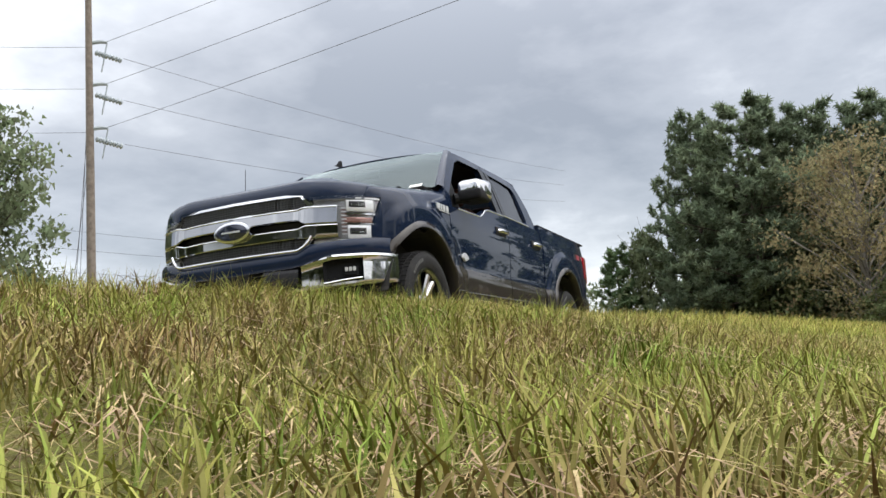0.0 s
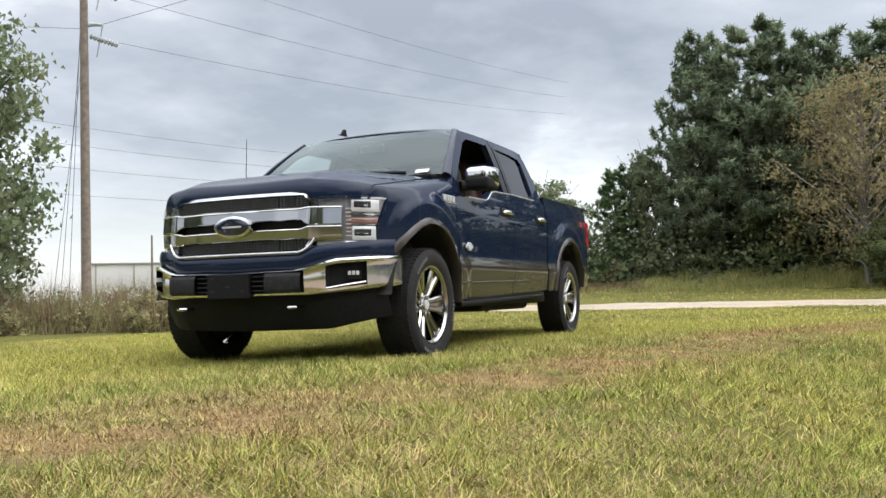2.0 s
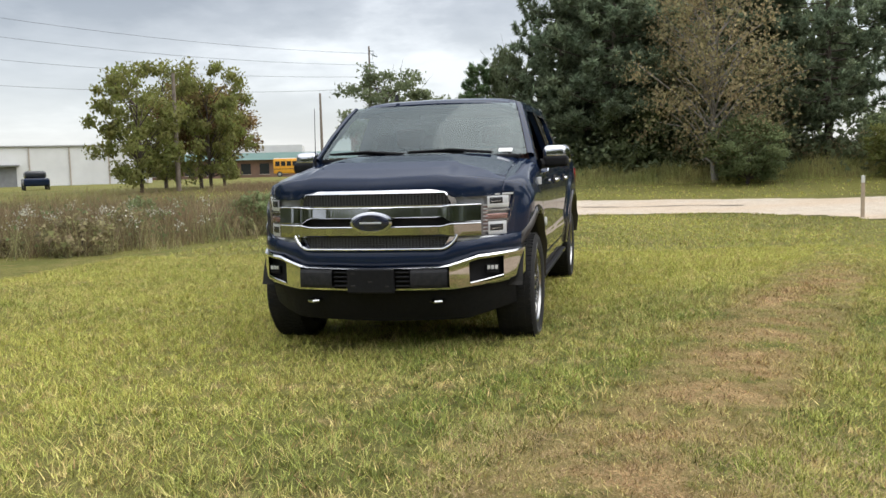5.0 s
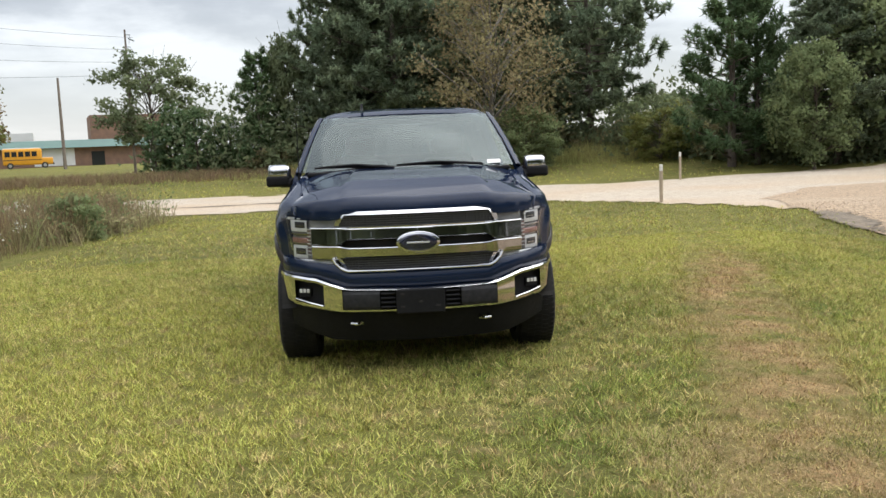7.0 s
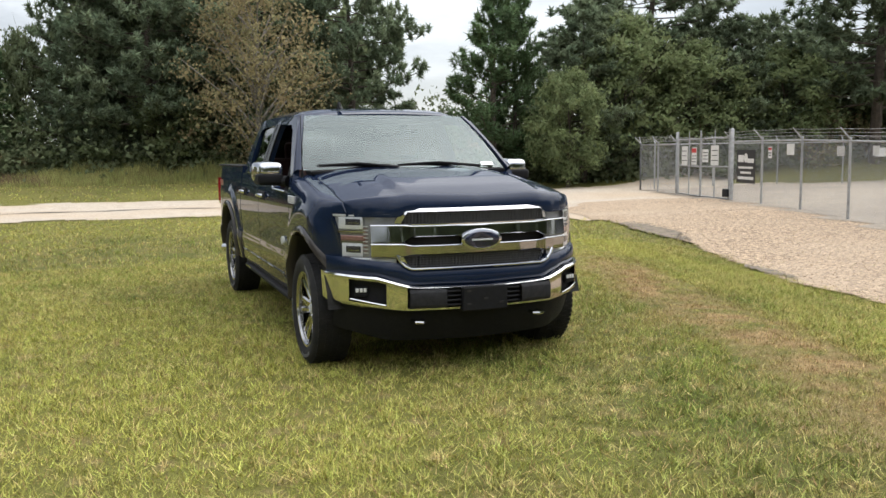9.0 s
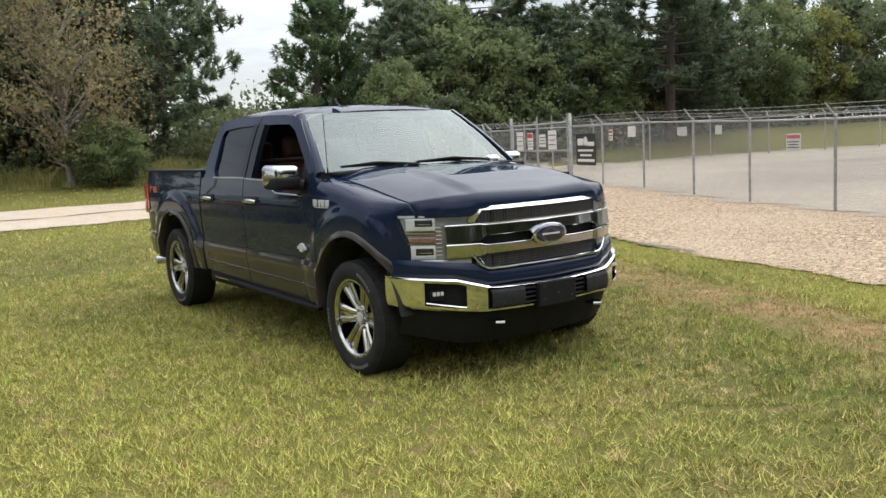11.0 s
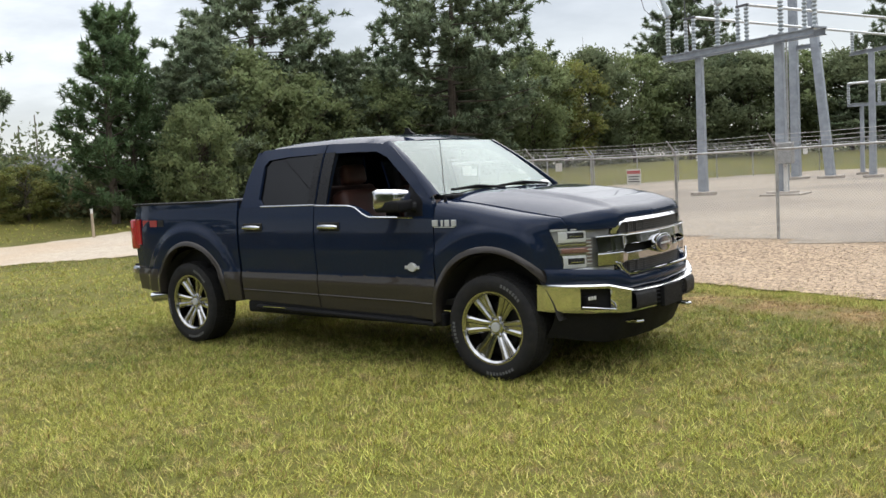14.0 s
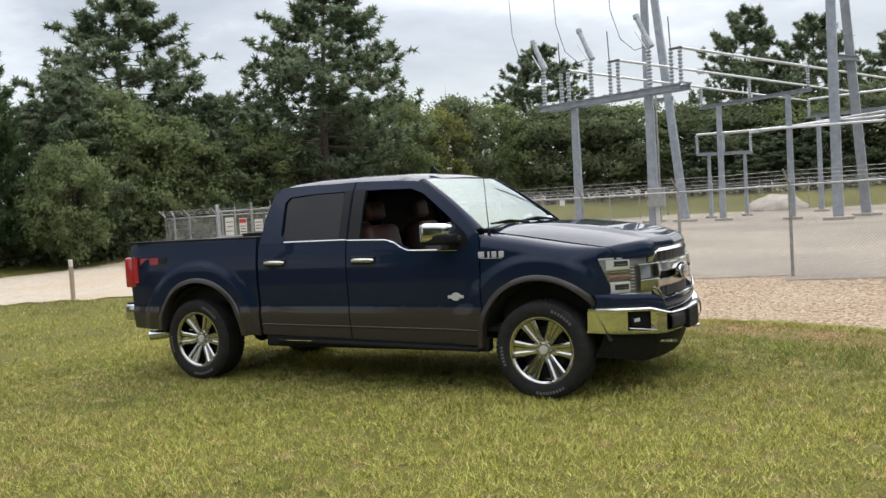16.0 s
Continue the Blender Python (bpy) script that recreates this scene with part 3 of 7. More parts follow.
def run(points, parent, out=F_NOR, mesh=True, h=1.78, pitch=0.062, r=0.0019):
    for x, y in points:
        post(x, y, parent, h, out=out)
    for (x0, y0), (x1, y1) in zip(points, points[1:]):
        za, zb = gz(x0, y0), gz(x1, y1)
        rail((x0, y0, za + h - 0.06), (x1, y1, zb + h - 0.06), parent)
        if mesh:
            chain_link("wire_mesh", (x0, y0, 0), (x1, y1, 0), min(za, zb) + 0.02, (za + zb) / 2 + h - 0.07, parent, pitch, r)
        for k in range(3):
            o = out * (0.08 + 0.075 * k)
            zz = h + 0.06 + 0.075 * k
            part("barbed_wire", tubem([(x0 + o.x, y0 + o.y, za + zz), ((x0 + x1) / 2 + o.x, (y0 + y1) / 2 + o.y, (za + zb) / 2 + zz - 0.012), (x1 + o.x, y1 + o.y, zb + zz)], 0.004, 4), M_GALV, parent)


front = [(-14.8, 15.0), (-12.86, 14.4), (-10.72, 13.73), (-8.42, 12.88), (-6.41, 12.22), (-3.97, 11.38), (-1.72, 10.83)]
front += [(-1.72 + 2.34 * k * F_DIR.x, 10.83 + 2.34 * k * F_DIR.y) for k in range(1, 6)]
run(front, FENCE)
run([(-19.1, 16.25), (-20.9, 16.75), (-22.3, 16.95)], FENCE)
side = [(-22.9, 18.0), (-23.2, 21.0), (-22.9, 24.0), (-22.3, 26.9), (-21.2, 29.7), (-20.1, 32.5), (-19.0, 35.3), (-17.9, 38.1), (-16.8, 40.9), (-15.7, 43.7), (-14.6, 46.5), (-13.5, 49.3), (-12.4, 52.1)]
run([(-22.3, 16.95)] + side, FENCE, out=Vector((-0.93, 0.37, 0)), pitch=0.11, r=0.0016)
back = [(-12.4 + 2.9 * k, 52.1 + 0.25 * k) for k in range(0, 16)]
run(back, FENCE, out=Vector((-0.1, 0.99, 0)), pitch=0.16, r=0.002)


def gate_leaf(a, b):
    a, b = Vector((*a, 0)), Vector((*b, 0))
    za, zb = gz(a.x, a.y) + 0.06, gz(b.x, b.y) + 0.06
    h = 1.80
    leaf = empty("gate_leaf")
    leaf.parent = GATE
    A0, A1, B0, B1 = a + Vector((0, 0, za)), a + Vector((0, 0, za + h)), b + Vector((0, 0, zb)), b + Vector((0, 0, zb + h))
    for p, q, nm in ((A0, A1, "gate_stile"), (B0, B1, "gate_stile"), (A0, B0, "gate_rail"), (A1, B1, "gate_rail"), (A0.lerp(A1, 0.52), B0.lerp(B1, 0.52), "gate_rail"), (A0.lerp(B0, 0.5), A1.lerp(B1, 0.5), "gate_stile")):
        part(nm, tubem([p, q], 0.024, 8), M_GALV, leaf, smooth=True)
    for p in (A1, A1.lerp(B1, 0.5), B1):
        part("gate_spike", tubem([p, p + Vector((0, 0, 0.26))], [0.018, 0.012], 6), M_GALV, leaf)
    chain_link("wire_mesh", a, b, za + 0.02, za + h - 0.02, leaf)


gate_leaf((-14.98, 15.05), (-16.95, 15.58))
gate_leaf((-17.02, 15.6), (-18.95, 16.2))
for x, y in ((-14.8, 15.0), (-19.1, 16.25)):
    z = gz(x, y)
    part("gate_post", tubem([(x, y, z - 0.1), (x, y, z + 2.08), (x, y, z + 2.12)], [0.055, 0.055, 0.03], 12), M_GALV, GATE, smooth=True)
part("chain_lock", boxm(-15.05, -14.85, 14.86, 14.98, gz(-14.9, 15) + 0.12, gz(-14.9, 15) + 0.36, 0.03), M_GREY, GATE, "dark chain and padlock")
M_SIGNW = mat("white_sign", (0.66, 0.65, 0.62), 0.5, color2=(0.56, 0.55, 0.52), scale=7)
M_SIGNR = mat("red_sign_print", (0.50, 0.045, 0.045), 0.5, color2=(0.42, 0.04, 0.04), scale=9)
M_SIGNK = mat("black_sign", (0.02, 0.02, 0.022), 0.5, color2=(0.03, 0.03, 0.032), scale=8)


def fence_sign(x, zc, w, h, label, board=None, head=None, lines=0, ink=None, y=None):
    """A flat notice wired to the front fence, with plain bars where its small print stands."""
    yy = y if y is not None else 15.0 - 0.312 * (x + 14.8)
    S = empty("notice_board", x, yy, gz(x, yy) + zc, math.degrees(math.atan2(F_DIR.y, F_DIR.x)))
    S.location += F_NOR * 0.045
    part("panel", boxm(-w / 2, w / 2, -0.004, 0.004, -h / 2, h / 2, 0.002), board or M_SIGNW, S)
    f = -0.0065
    top = h / 2
    if head:
        part("header_bar", boxm(-w / 2 + 0.015, w / 2 - 0.015, f, -0.0045, h / 2 - 0.3 * h, h / 2 - 0.03), head, S)
        top = h / 2 - 0.32 * h
    for k in range(lines):
        z = top - (k + 1) * (top + h / 2) / (lines + 1)
        ww = w * (0.40, 0.34, 0.42, 0.30)[k % 4]
        part("print_bar", boxm(-ww, ww, f, -0.0045, z - 0.012, z + 0.012), ink or M_SIGNK, S)
    tagged(S, label, "sign", group="notices on the fence")
    return S


fence_sign(-5.2, 1.27, 0.42, 0.33, "white warning notice with red header on the fence", head=M_SIGNR, lines=3)
board = fence_sign(-13.75, 1.02, 1.24, 0.92, "wide black board with a white emblem and lettering", board=M_SIGNK)
for x0, x1, z0, z1 in ((-0.52, -0.14, 0.12, 0.32), (0.10, 0.54, 0.10, 0.22), (-0.50, 0.48, -0.06, 0.0), (-0.36, 0.36, -0.20, -0.14), (-0.54, 0.54, -0.36, -0.28)):
    part("print_bar", boxm(x0, x1, -0.0065, -0.0045, z0, z1), M_SIGNW, board)
part("emblem", tubem([(0, -0.0045, 0.24), (0, -0.0065, 0.24)], 0.13, 18), M_SIGNW, board)
fence_sign(-12.3, 1.42, 0.22, 0.30, "small white notice with red header", head=M_SIGNR, lines=2)
fence_sign(-11.2, 1.50, 0.40, 0.28, "plain white notice on the fence")
fence_sign(-8.9, 1.50, 0.32, 0.22, "small plain white notice")
fence_sign(-7.55, 1.52, 0.24, 0.20, "small plain white notice")
for x, w, h, hd in ((-15.9, 0.62, 0.60, None), (-16.6, 0.50, 0.40, None), (-17.5, 0.45, 0.55, M_SIGNR), (-18.3, 0.55, 0.62, None)):
    y = 15.05 + (15.05 - 16.2) / (-14.98 + 18.95) * (x + 14.98)
    fence_sign(x, 1.32, w, h, "weathered white notice on the gate", head=hd, lines=3, ink=M_GREY, y=y)
for k in (4, 9, 12):
    x, y = (side[k][0] + side[k - 1][0]) / 2 + 0.1, (side[k][1] + side[k - 1][1]) / 2 - 0.05
    S = empty("notice_board", x, y, gz(x, y) + 1.3, 68)
    part("panel", boxm(-0.22, 0.22, -0.05, -0.04, -0.18, 0.18), M_SIGNW, S)
    tagged(S, "plain white notice on the far fence", "sign", group="notices on the fence")


M_STAKE = mat("bleached_stake_wood", (0.42, 0.34, 0.25), 0.9, color2=(0.32, 0.255, 0.185), scale=6, bump=0.3)


def marker(x, y, h):
    z = gz(x, y)
    mk = empty("marker_post", x, y, z)
    tagged(mk, "short weathered wooden marker post with pale top", "post", group="road marker posts")
    part("post", boxm(-0.045, 0.045, -0.035, 0.035, -0.1, h - 0.16, 0.008), M_STAKE, mk)
    part("pale_top", boxm(-0.043, 0.043, -0.033, 0.033, h - 0.16, h, 0.008), M_SIGNW, mk, "faded white top")


marker(-14.85, 6.6, 0.95)
marker(-25.3, 10.6, 1.02)


# substation steel
def column(T, x, y, h, w=0.30, name="steel_column", lean=(0, 0)):
    z = gz(x, y)
    top = (x + lean[0], y + lean[1], z + h)
    bm = bmesh.new()
    r = w / 2
    vs = []
    for (cx, cy, cz), q in (((x, y, z), r), (top, r * 0.8)):
        vs.append([bm.verts.new((cx + dx * q, cy + dy * q, cz)) for dx, dy in ((-1, -1), (1, -1), (1, 1), (-1, 1))])
    for k in range(4):
        bm.faces.new((vs[0][k], vs[0][(k + 1) % 4], vs[1][(k + 1) % 4], vs[1][k]))
    bm.faces.new(vs[0][::-1])
    bm.faces.new(vs[1])
    bmesh.ops.bevel(bm, geom=[e for e in bm.edges if abs((e.verts[0].co - e.verts[1].co).z) > 1], offset=0.025, segments=1, affect="EDGES")
    c = part(name, orient(bm), M_STEELPAINT, T)
    part("base_plate", boxm(x - w, x + w, y - w, y + w, z, z + 0.04), M_STEELPAINT, c)
    part("footing", tubem([(x, y, z - 0.2), (x, y, z + 0.14), (x, y, z + 0.16)], [w * 1.5, w * 1.5, w * 1.4], 16), M_CONC, T, "round concrete footing")
    return c


def insulator(T, p, q, r=0.09, sheds=9, name="insulator"):
    """A ribbed porcelain post from p to q."""
    p, q = Vector(p), Vector(q)
    pts, rad = [], []
    for k in range(sheds):
        u = k / sheds
        for du, rr in ((0.0, 0.6), (0.35, 1.0), (0.5, 1.0), (0.9, 0.6)):
            pts.append(p.lerp(q, u + du / sheds))
            rad.append(r * rr)
    pts.append(q)
    rad.append(r * 0.6)
    return part(name, tubem(pts, rad, 10), M_PORC, T, smooth=True, angle=30)


def beam(T, a, b, w=0.32, h=0.34, name="steel_beam"):
    a, b = Vector(a), Vector(b)
    d = (b - a).normalized()
    s = Vector((-d.y, d.x, 0)).normalized()
    bm = bmesh.new()
    prof = [(-1, -1), (1, -1), (1, -0.72), (0.18, -0.72), (0.18, 0.72), (1, 0.72), (1, 1), (-1, 1), (-1, 0.72), (-0.18, 0.72), (-0.18, -0.72), (-1, -0.72)]
    R = [[bm.verts.new(p + s * (u * w / 2) + Vector((0, 0, v * h / 2))) for u, v in prof] for p in (a, b)]
    n = len(prof)
    for k in range(n):
        bm.faces.new((R[0][k], R[0][(k + 1) % n], R[1][(k + 1) % n], R[1][k]))
    return part(name, orient(bm), M_STEELPAINT, T)


def sag(a, b, drop, n=10):
    a, b = Vector(a), Vector(b)
    return [a.lerp(b, k / n) - Vector((0, 0, drop * 4 * (k / n) * (1 - k / n))) for k in range(n + 1)]


def switch_frame():
    T = empty("switch_structure")
    tagged(T, "grey steel switch stand with ribbed insulators", "switchgear")
    a, b = Vector((-8.8, 24.7, 0)), Vector((-5.6, 23.4, 0))
    column(T, a.x, a.y, 4.90)
    column(T, b.x, b.y, 4.90, 0.34)
    d = (b - a).normalized()
    n = Vector((-d.y, d.x, 0))
    L, R = a - d * 1.5, b + d * 1.5
    for o in (-0.28, 0.28):
        beam(T, L + n * o + Vector((0, 0, 5.12)), R + n * o + Vector((0, 0, 5.12)), 0.12, 0.21)
    for k in range(5):
        p = L.lerp(R, k / 4)
        part("cross_plate", boxm(-0.3, 0.3, -0.06, 0.06, -0.02, 0.02), M_STEELPAINT, T).matrix_basis = Matrix.Translation((p.x, p.y, 5.24)) @ Matrix.Rotation(math.atan2(n.y, n.x), 4, "Z")
    tops = []
    for u in (0.085, 0.455, 0.865):
        p = L.lerp(R, u)
        base = Vector((p.x, p.y, 5.24))
        q = base - d * 0.55
        insulator(T, q, q + Vector((0, 0, 1.35)), 0.10, 11)
        for e in (0.35, 0.72):
            r0 = base + d * e
            insulator(T, r0, r0 + Vector((0, 0, 1.15)), 0.085, 9)
        h0 = q + Vector((0, 0, 1.42))
        part("fuse_tube", tubem([h0 + d * 0.12, h0 - d * 0.10 + Vector((0, 0, 0.4)), h0 - d * 0.12 + Vector((0, 0, 0.42)), h0 - d * 0.42 + Vector((0, 0, 1.06)), h0 - d * 0.44 + Vector((0, 0, 1.08)), h0 - d * 0.48 + Vector((0, 0, 1.2))], [0.115, 0.115, 0.09, 0.09, 0.12, 0.11], 9), M_PORC, T, smooth=True)
        part("fuse_arm", tubem([h0 - d * 0.1 + Vector((0, 0, -0.02)), h0 - d * 0.55 + Vector((0, 0, 0.65))], 0.02, 6), M_ALU, T)
        part("blade_rod", tubem([base + d * 0.35 + Vector((0, 0, 1.15)), base + d * 0.30 + Vector((0, 0, 2.3))], 0.02, 6), M_WIRE, T)
        part("terminal", boxm(-0.22, 0.28, -0.05, 0.05, 0, 0.07, 0.01), M_WIRE, T).matrix_basis = Matrix.Translation(base + d * 0.52 + Vector((0, 0, 1.16))) @ Matrix.Rotation(math.atan2(d.y, d.x), 4, "Z")
        pts = [h0 + Vector((0, 0, 0.05)), h0 - d * 0.6 + Vector((0, 0, 0.0)), h0 - d * 1.2 + Vector((0, 0, 0.5)), h0 - d * 1.6 + Vector((0, 0, 1.6)), h0 - d * 1.75 + Vector((0, 0, 4.5))]
        part("jumper_wire", tubem(pts, 0.014, 5), M_WIRE, T, smooth=True)
        tops.append(base + d * 0.72 + Vector((0, 0, 1.2)))
    z = gz(b.x, b.y)
    part("operating_rod", tubem([(b.x + 0.3, b.y - 0.25, z + 0.6), (b.x + 0.3, b.y - 0.25, 5.2)], 0.028, 8), M_GALV, T)
    part("cable_pipe", tubem([(b.x + 0.2, b.y - 0.3, z), (b.x + 0.2, b.y - 0.3, z + 1.2)], 0.07, 10), M_SIGNW, T)
    part("control_box", boxm(b.x - 0.05, b.x + 0.50, b.y - 0.62, b.y - 0.30, z + 1.05, z + 1.72, 0.03), M_GALV, T, "grey metal control box")
    part("control_pad", boxm(b.x - 0.5, b.x + 0.8, b.y - 0.8, b.y + 0.4, z - 0.1, z + 0.1, 0.02), M_CONC, T)
    return tops


def mast(x0, y0, x1, y1, h, bar):
    T = empty("lattice_mast")
    tagged(T, "tall grey steel mast with a raking leg", "mast")
    column(T, x0, y0, h, 0.40)
    column(T, x1, y1, h, 0.40, lean=((x0 - x1) * 0.88, (y0 - y1) * 0.88))
    k = 0.88 * bar / h
    beam(T, (x0 - 0.25, y0 + 0.05, bar), (x1 + (x0 - x1) * k + 0.25, y1 + (y0 - y1) * k, bar), 0.2, 0.2)
    return T


def portal(x0, y0, x1, y1, h, w, over0, over1, post_h, lab):
    """Two posts and a cross beam with three insulators; gives the insulators' tops."""
    T = empty("bus_support")
    tagged(T, lab, "bus support", group="bus supports")
    column(T, x0, y0, h, w)
    column(T, x1, y1, h, w)
    z = (gz(x0, y0) + gz(x1, y1)) / 2 + h + 0.08
    a, b = Vector((x0, y0, z)), Vector((x1, y1, z))
    d = (b - a).normalized()
    a, b = a - d * over0, b + d * over1
    beam(T, a, b, 0.14, 0.16)
    out = []
    for u in (0.02, 0.48, 0.97):
        p = a.lerp(b, u)
        insulator(T, p, p + Vector((0, 0, post_h)), 0.085, 8)
        out.append(p + Vector((0, 0, post_h + 0.03)))
    return out


tops = switch_frame()
mast(-9.5, 37.8, -7.8, 37.3, 15.0, 6.3)
mast(-0.36, 31.6, 0.5, 34.9, 15.0, 6.7)
high = portal(-5.75, 36.2, -2.4, 34.1, 5.45, 0.28, 1.2, 1.25, 0.95, "grey steel bus portal with three insulators")
low_bus = portal(-7.25, 40.8, -5.7, 42.4, 3.35, 0.2, 0.75, 0.5, 1.0, "low steel bus portal with three insulators")
rear = portal(-2.2, 44.6, 1.6, 43.2, 5.1, 0.26, 0.6, 0.6, 0.9, "grey steel bus portal at the back of the yard")
B = empty("bus_tubes")
tagged(B, "long aluminium bus tubes on insulators", "bus tube")
for k in range(3):
    far_end = tops[k].lerp(high[k], 2.3)
    low_end = Vector((1.55, 28.4 + 0.6 * k, 3.75 + 0.2 * k))
    for a, b in ((tops[k], far_end), (low_bus[k], low_end), (rear[k], Vector((9.0, 41.0 + k, rear[k].z)))):
        part("tube", tubem([a, b], 0.055, 8), M_ALU, B, smooth=True)
for k in range(3):
    part("overhead_wire", tubem(sag((-0.1 + 0.4 * k, 34.7, 13.5), (30, 20 - 3 * k, 16), 0.8, 12), 0.016, 5), M_WIRE, B)


def dirt_pile():
    bm = bmesh.new()
    bmesh.ops.create_icosphere(bm, subdivisions=4, radius=1.0)
    for v in bm.verts:
        n = noise.fractal(v.co * 2.2, 0.6, 2.0, 4) * 0.15
        v.co = Vector((-5.6 + v.co.x * (1.9 + n), 52.5 + v.co.y * (1.9 + n), gz(-5.6, 52.5) - 0.05 + max(v.co.z, -0.1) * (1.05 + n)))
    tagged(part("stone_mound", bm, M_CONC, None, "", True, 180), "low pale heap of gravel in the yard", "heap")


dirt_pile()


# ---- power line ----
def utility_pole(x, y, h, lab, arms, lean=0.0, size=1.0):
    z = gz(x, y)
    P = empty("utility_pole", x, y, z)
    tagged(P, lab, "utility pole")
    part("pole", tubem([(0, 0, -0.5), (lean * 0.4, 0, h * 0.5), (lean, 0, h)], [0.20 * size, 0.165 * size, 0.12 * size], 14), M_WOODPOLE, P, smooth=True)
    for zz in arms:
        br = part("stand_off", tubem([(0, 0, zz + 0.12 * size), (-0.25 * size, 0.30 * size, zz + 0.18 * size), (-0.42 * size, 0.50 * size, zz + 0.17 * size)], [0.10 * size, 0.08 * size, 0.07 * size], 8), M_PORC, P)
        insulator(P, (-0.12, 0.15, zz - 0.30 * size), (-0.80 * size, 0.95 * size, zz - 0.62 * size), 0.13 * size, 8)
        part("arrester", tubem([(-0.42 * size, 0.52 * size, zz + 0.15 * size), (-0.28 * size, 0.34 * size, zz - 1.15 * size)], 0.03 * size, 5), M_PORC, P)
    return P


PX, PY = -21.05, -23.45
utility_pole(PX, PY, 19.5, "tall weathered wooden power pole with insulators", (15.3, 13.45, 11.55), lean=0.1)
FX, FY = -54.9, -16.9
utility_pole(FX, FY, 9.5, "distant wooden power pole with insulators", (9.1, 8.3, 7.5, 6.7, 5.9), size=0.5)
utility_pole(-97.2, -36.1, 10.2, "distant slim wooden power pole", ())
utility_pole(-78.4, -67.2, 6.6, "distant short wooden pole", ())
utility_pole(-61.6, -56.1, 6.3, "distant short wooden pole", (), size=0.7)
utility_pole(-37.0, -22.3, 6.2, "wooden service pole among the trees", (), size=0.7)
for x, y, h in ((-72.2, 31.8, 6.3), (-71.6, 33.0, 7.2)):
    utility_pole(x, y, h, "distant slim grey light pole", (), size=0.4)
fp = empty("flag_pole", -61.1, -17.4, gz(-61.1, -17.4))
tagged(fp, "slim white pole standing in the far grass", "pole")
part("shaft", tubem([(0, 0, -0.2), (0, 0, 4.0)], [0.07, 0.045], 8), M_SIGNW, fp)
WIRES = empty("power_lines")
tagged(WIRES, "dark overhead power lines strung between poles", "power lines")
LINE_END = ((-71.5, -17.3, 19.0), (-71.4, -17.5, 17.7), (-71.4, -17.6, 16.2))
STREET_END = ((-30.5, -37.7, 10.9), (-30.5, -37.8, 9.8), (-30.4, -37.8, 8.4), (-30.3, -37.9, 6.8))
for k, end in enumerate(STREET_END):
    part("line", tubem(sag((FX - 0.3, FY + 0.4, gz(FX, FY) + 9.0 - 0.8 * k), end, 0.6, 16), 0.010, 5), M_WIRE, WIRES)
for k, zz in enumerate((15.3, 13.45, 11.55)):
    part("line", tubem(sag((PX - 0.85, PY + 1.0, zz - 0.62), LINE_END[k], 0.5, 20), 0.010, 5), M_WIRE, WIRES)
    part("line", tubem(sag((PX - 0.42, PY + 0.5, zz + 0.1), (-9.4 + 0.3 * k, 37.8, 14.6 - 0.9 * k), 0.7, 24), 0.010, 5), M_WIRE, WIRES)
    part("line", tubem(sag((PX - 0.3, PY - 0.3, zz), (-8.0, -50, zz + 5), 1.0, 14), 0.009, 5), M_WIRE, WIRES)
for k, d in enumerate((3.0, 4.6, 6.2)):
    part("guy_wire", tubem([(PX, PY, 15.5 - 2.2 * k), (PX - 2.2 * d * 0.25, PY - d * 0.9, gz(PX, PY - d))], 0.012, 5), M_WIRE, WIRES)


# ---- far buildings and bus ----
M_BRICK = mat("brown_brick", (0.22, 0.13, 0.09), 0.9, color2=(0.16, 0.10, 0.075), scale=1.2)
M_TEAL = mat("green_metal_roof", (0.055, 0.115, 0.095), 0.6, color2=(0.075, 0.14, 0.115), scale=0.4)
M_WALLW = mat("pale_metal_cladding", (0.62, 0.62, 0.61), 0.6, color2=(0.53, 0.53, 0.525), scale=0.25)
M_YELLOW = mat("school_yellow", (0.66, 0.31, 0.02), 0.4, color2=(0.58, 0.27, 0.02), scale=2)
M_WIN = mat("dark_window", (0.02, 0.022, 0.025), 0.15)


def school():
    S = empty("school_building", -140, -62, 0.3, 20)
    tagged(S, "long low brick school with green metal roof", "building")
    part("wall", boxm(-4, 4, -34, 26, -0.6, 3.2), M_BRICK, S)
    bm = bmesh.new()
    vs = [bm.verts.new(p) for p in ((-5, -35, 3.1), (5, -35, 3.1), (5, 27, 3.1), (-5, 27, 3.1), (-0.5, -35, 4.4), (-0.5, 27, 4.4))]
    for f in ((0, 1, 4), (1, 2, 5, 4), (2, 3, 5), (3, 0, 4, 5), (3, 2, 1, 0)):
        bm.faces.new([vs[k] for k in f])
    part("roof", bm, M_TEAL, S, "green metal roof")
    part("panel", boxm(4.0, 4.06, 6, 12, 0.3, 3.0), M_WALLW, S, "white wall panel")
    part("door", boxm(4.0, 4.07, 14.5, 16.5, -0.3, 2.4), M_WIN, S)
    for k in range(12):
        y0 = -32 + k * 3.1
        w = part("window", boxm(4.0, 4.07, y0, y0 + 1.6, 0.7, 2.5), M_WIN, S)
        part("window_sill", boxm(4.0, 4.15, y0 - 0.1, y0 + 1.7, 0.6, 0.7), M_CONC, w)
    part("side_gable", boxm(-30, -12, -10, 6, -0.5, 6.0), M_WALLW, S)
    part("tower_block", boxm(-40, -26, 16, 30, -0.5, 9.5), M_BRICK, S)


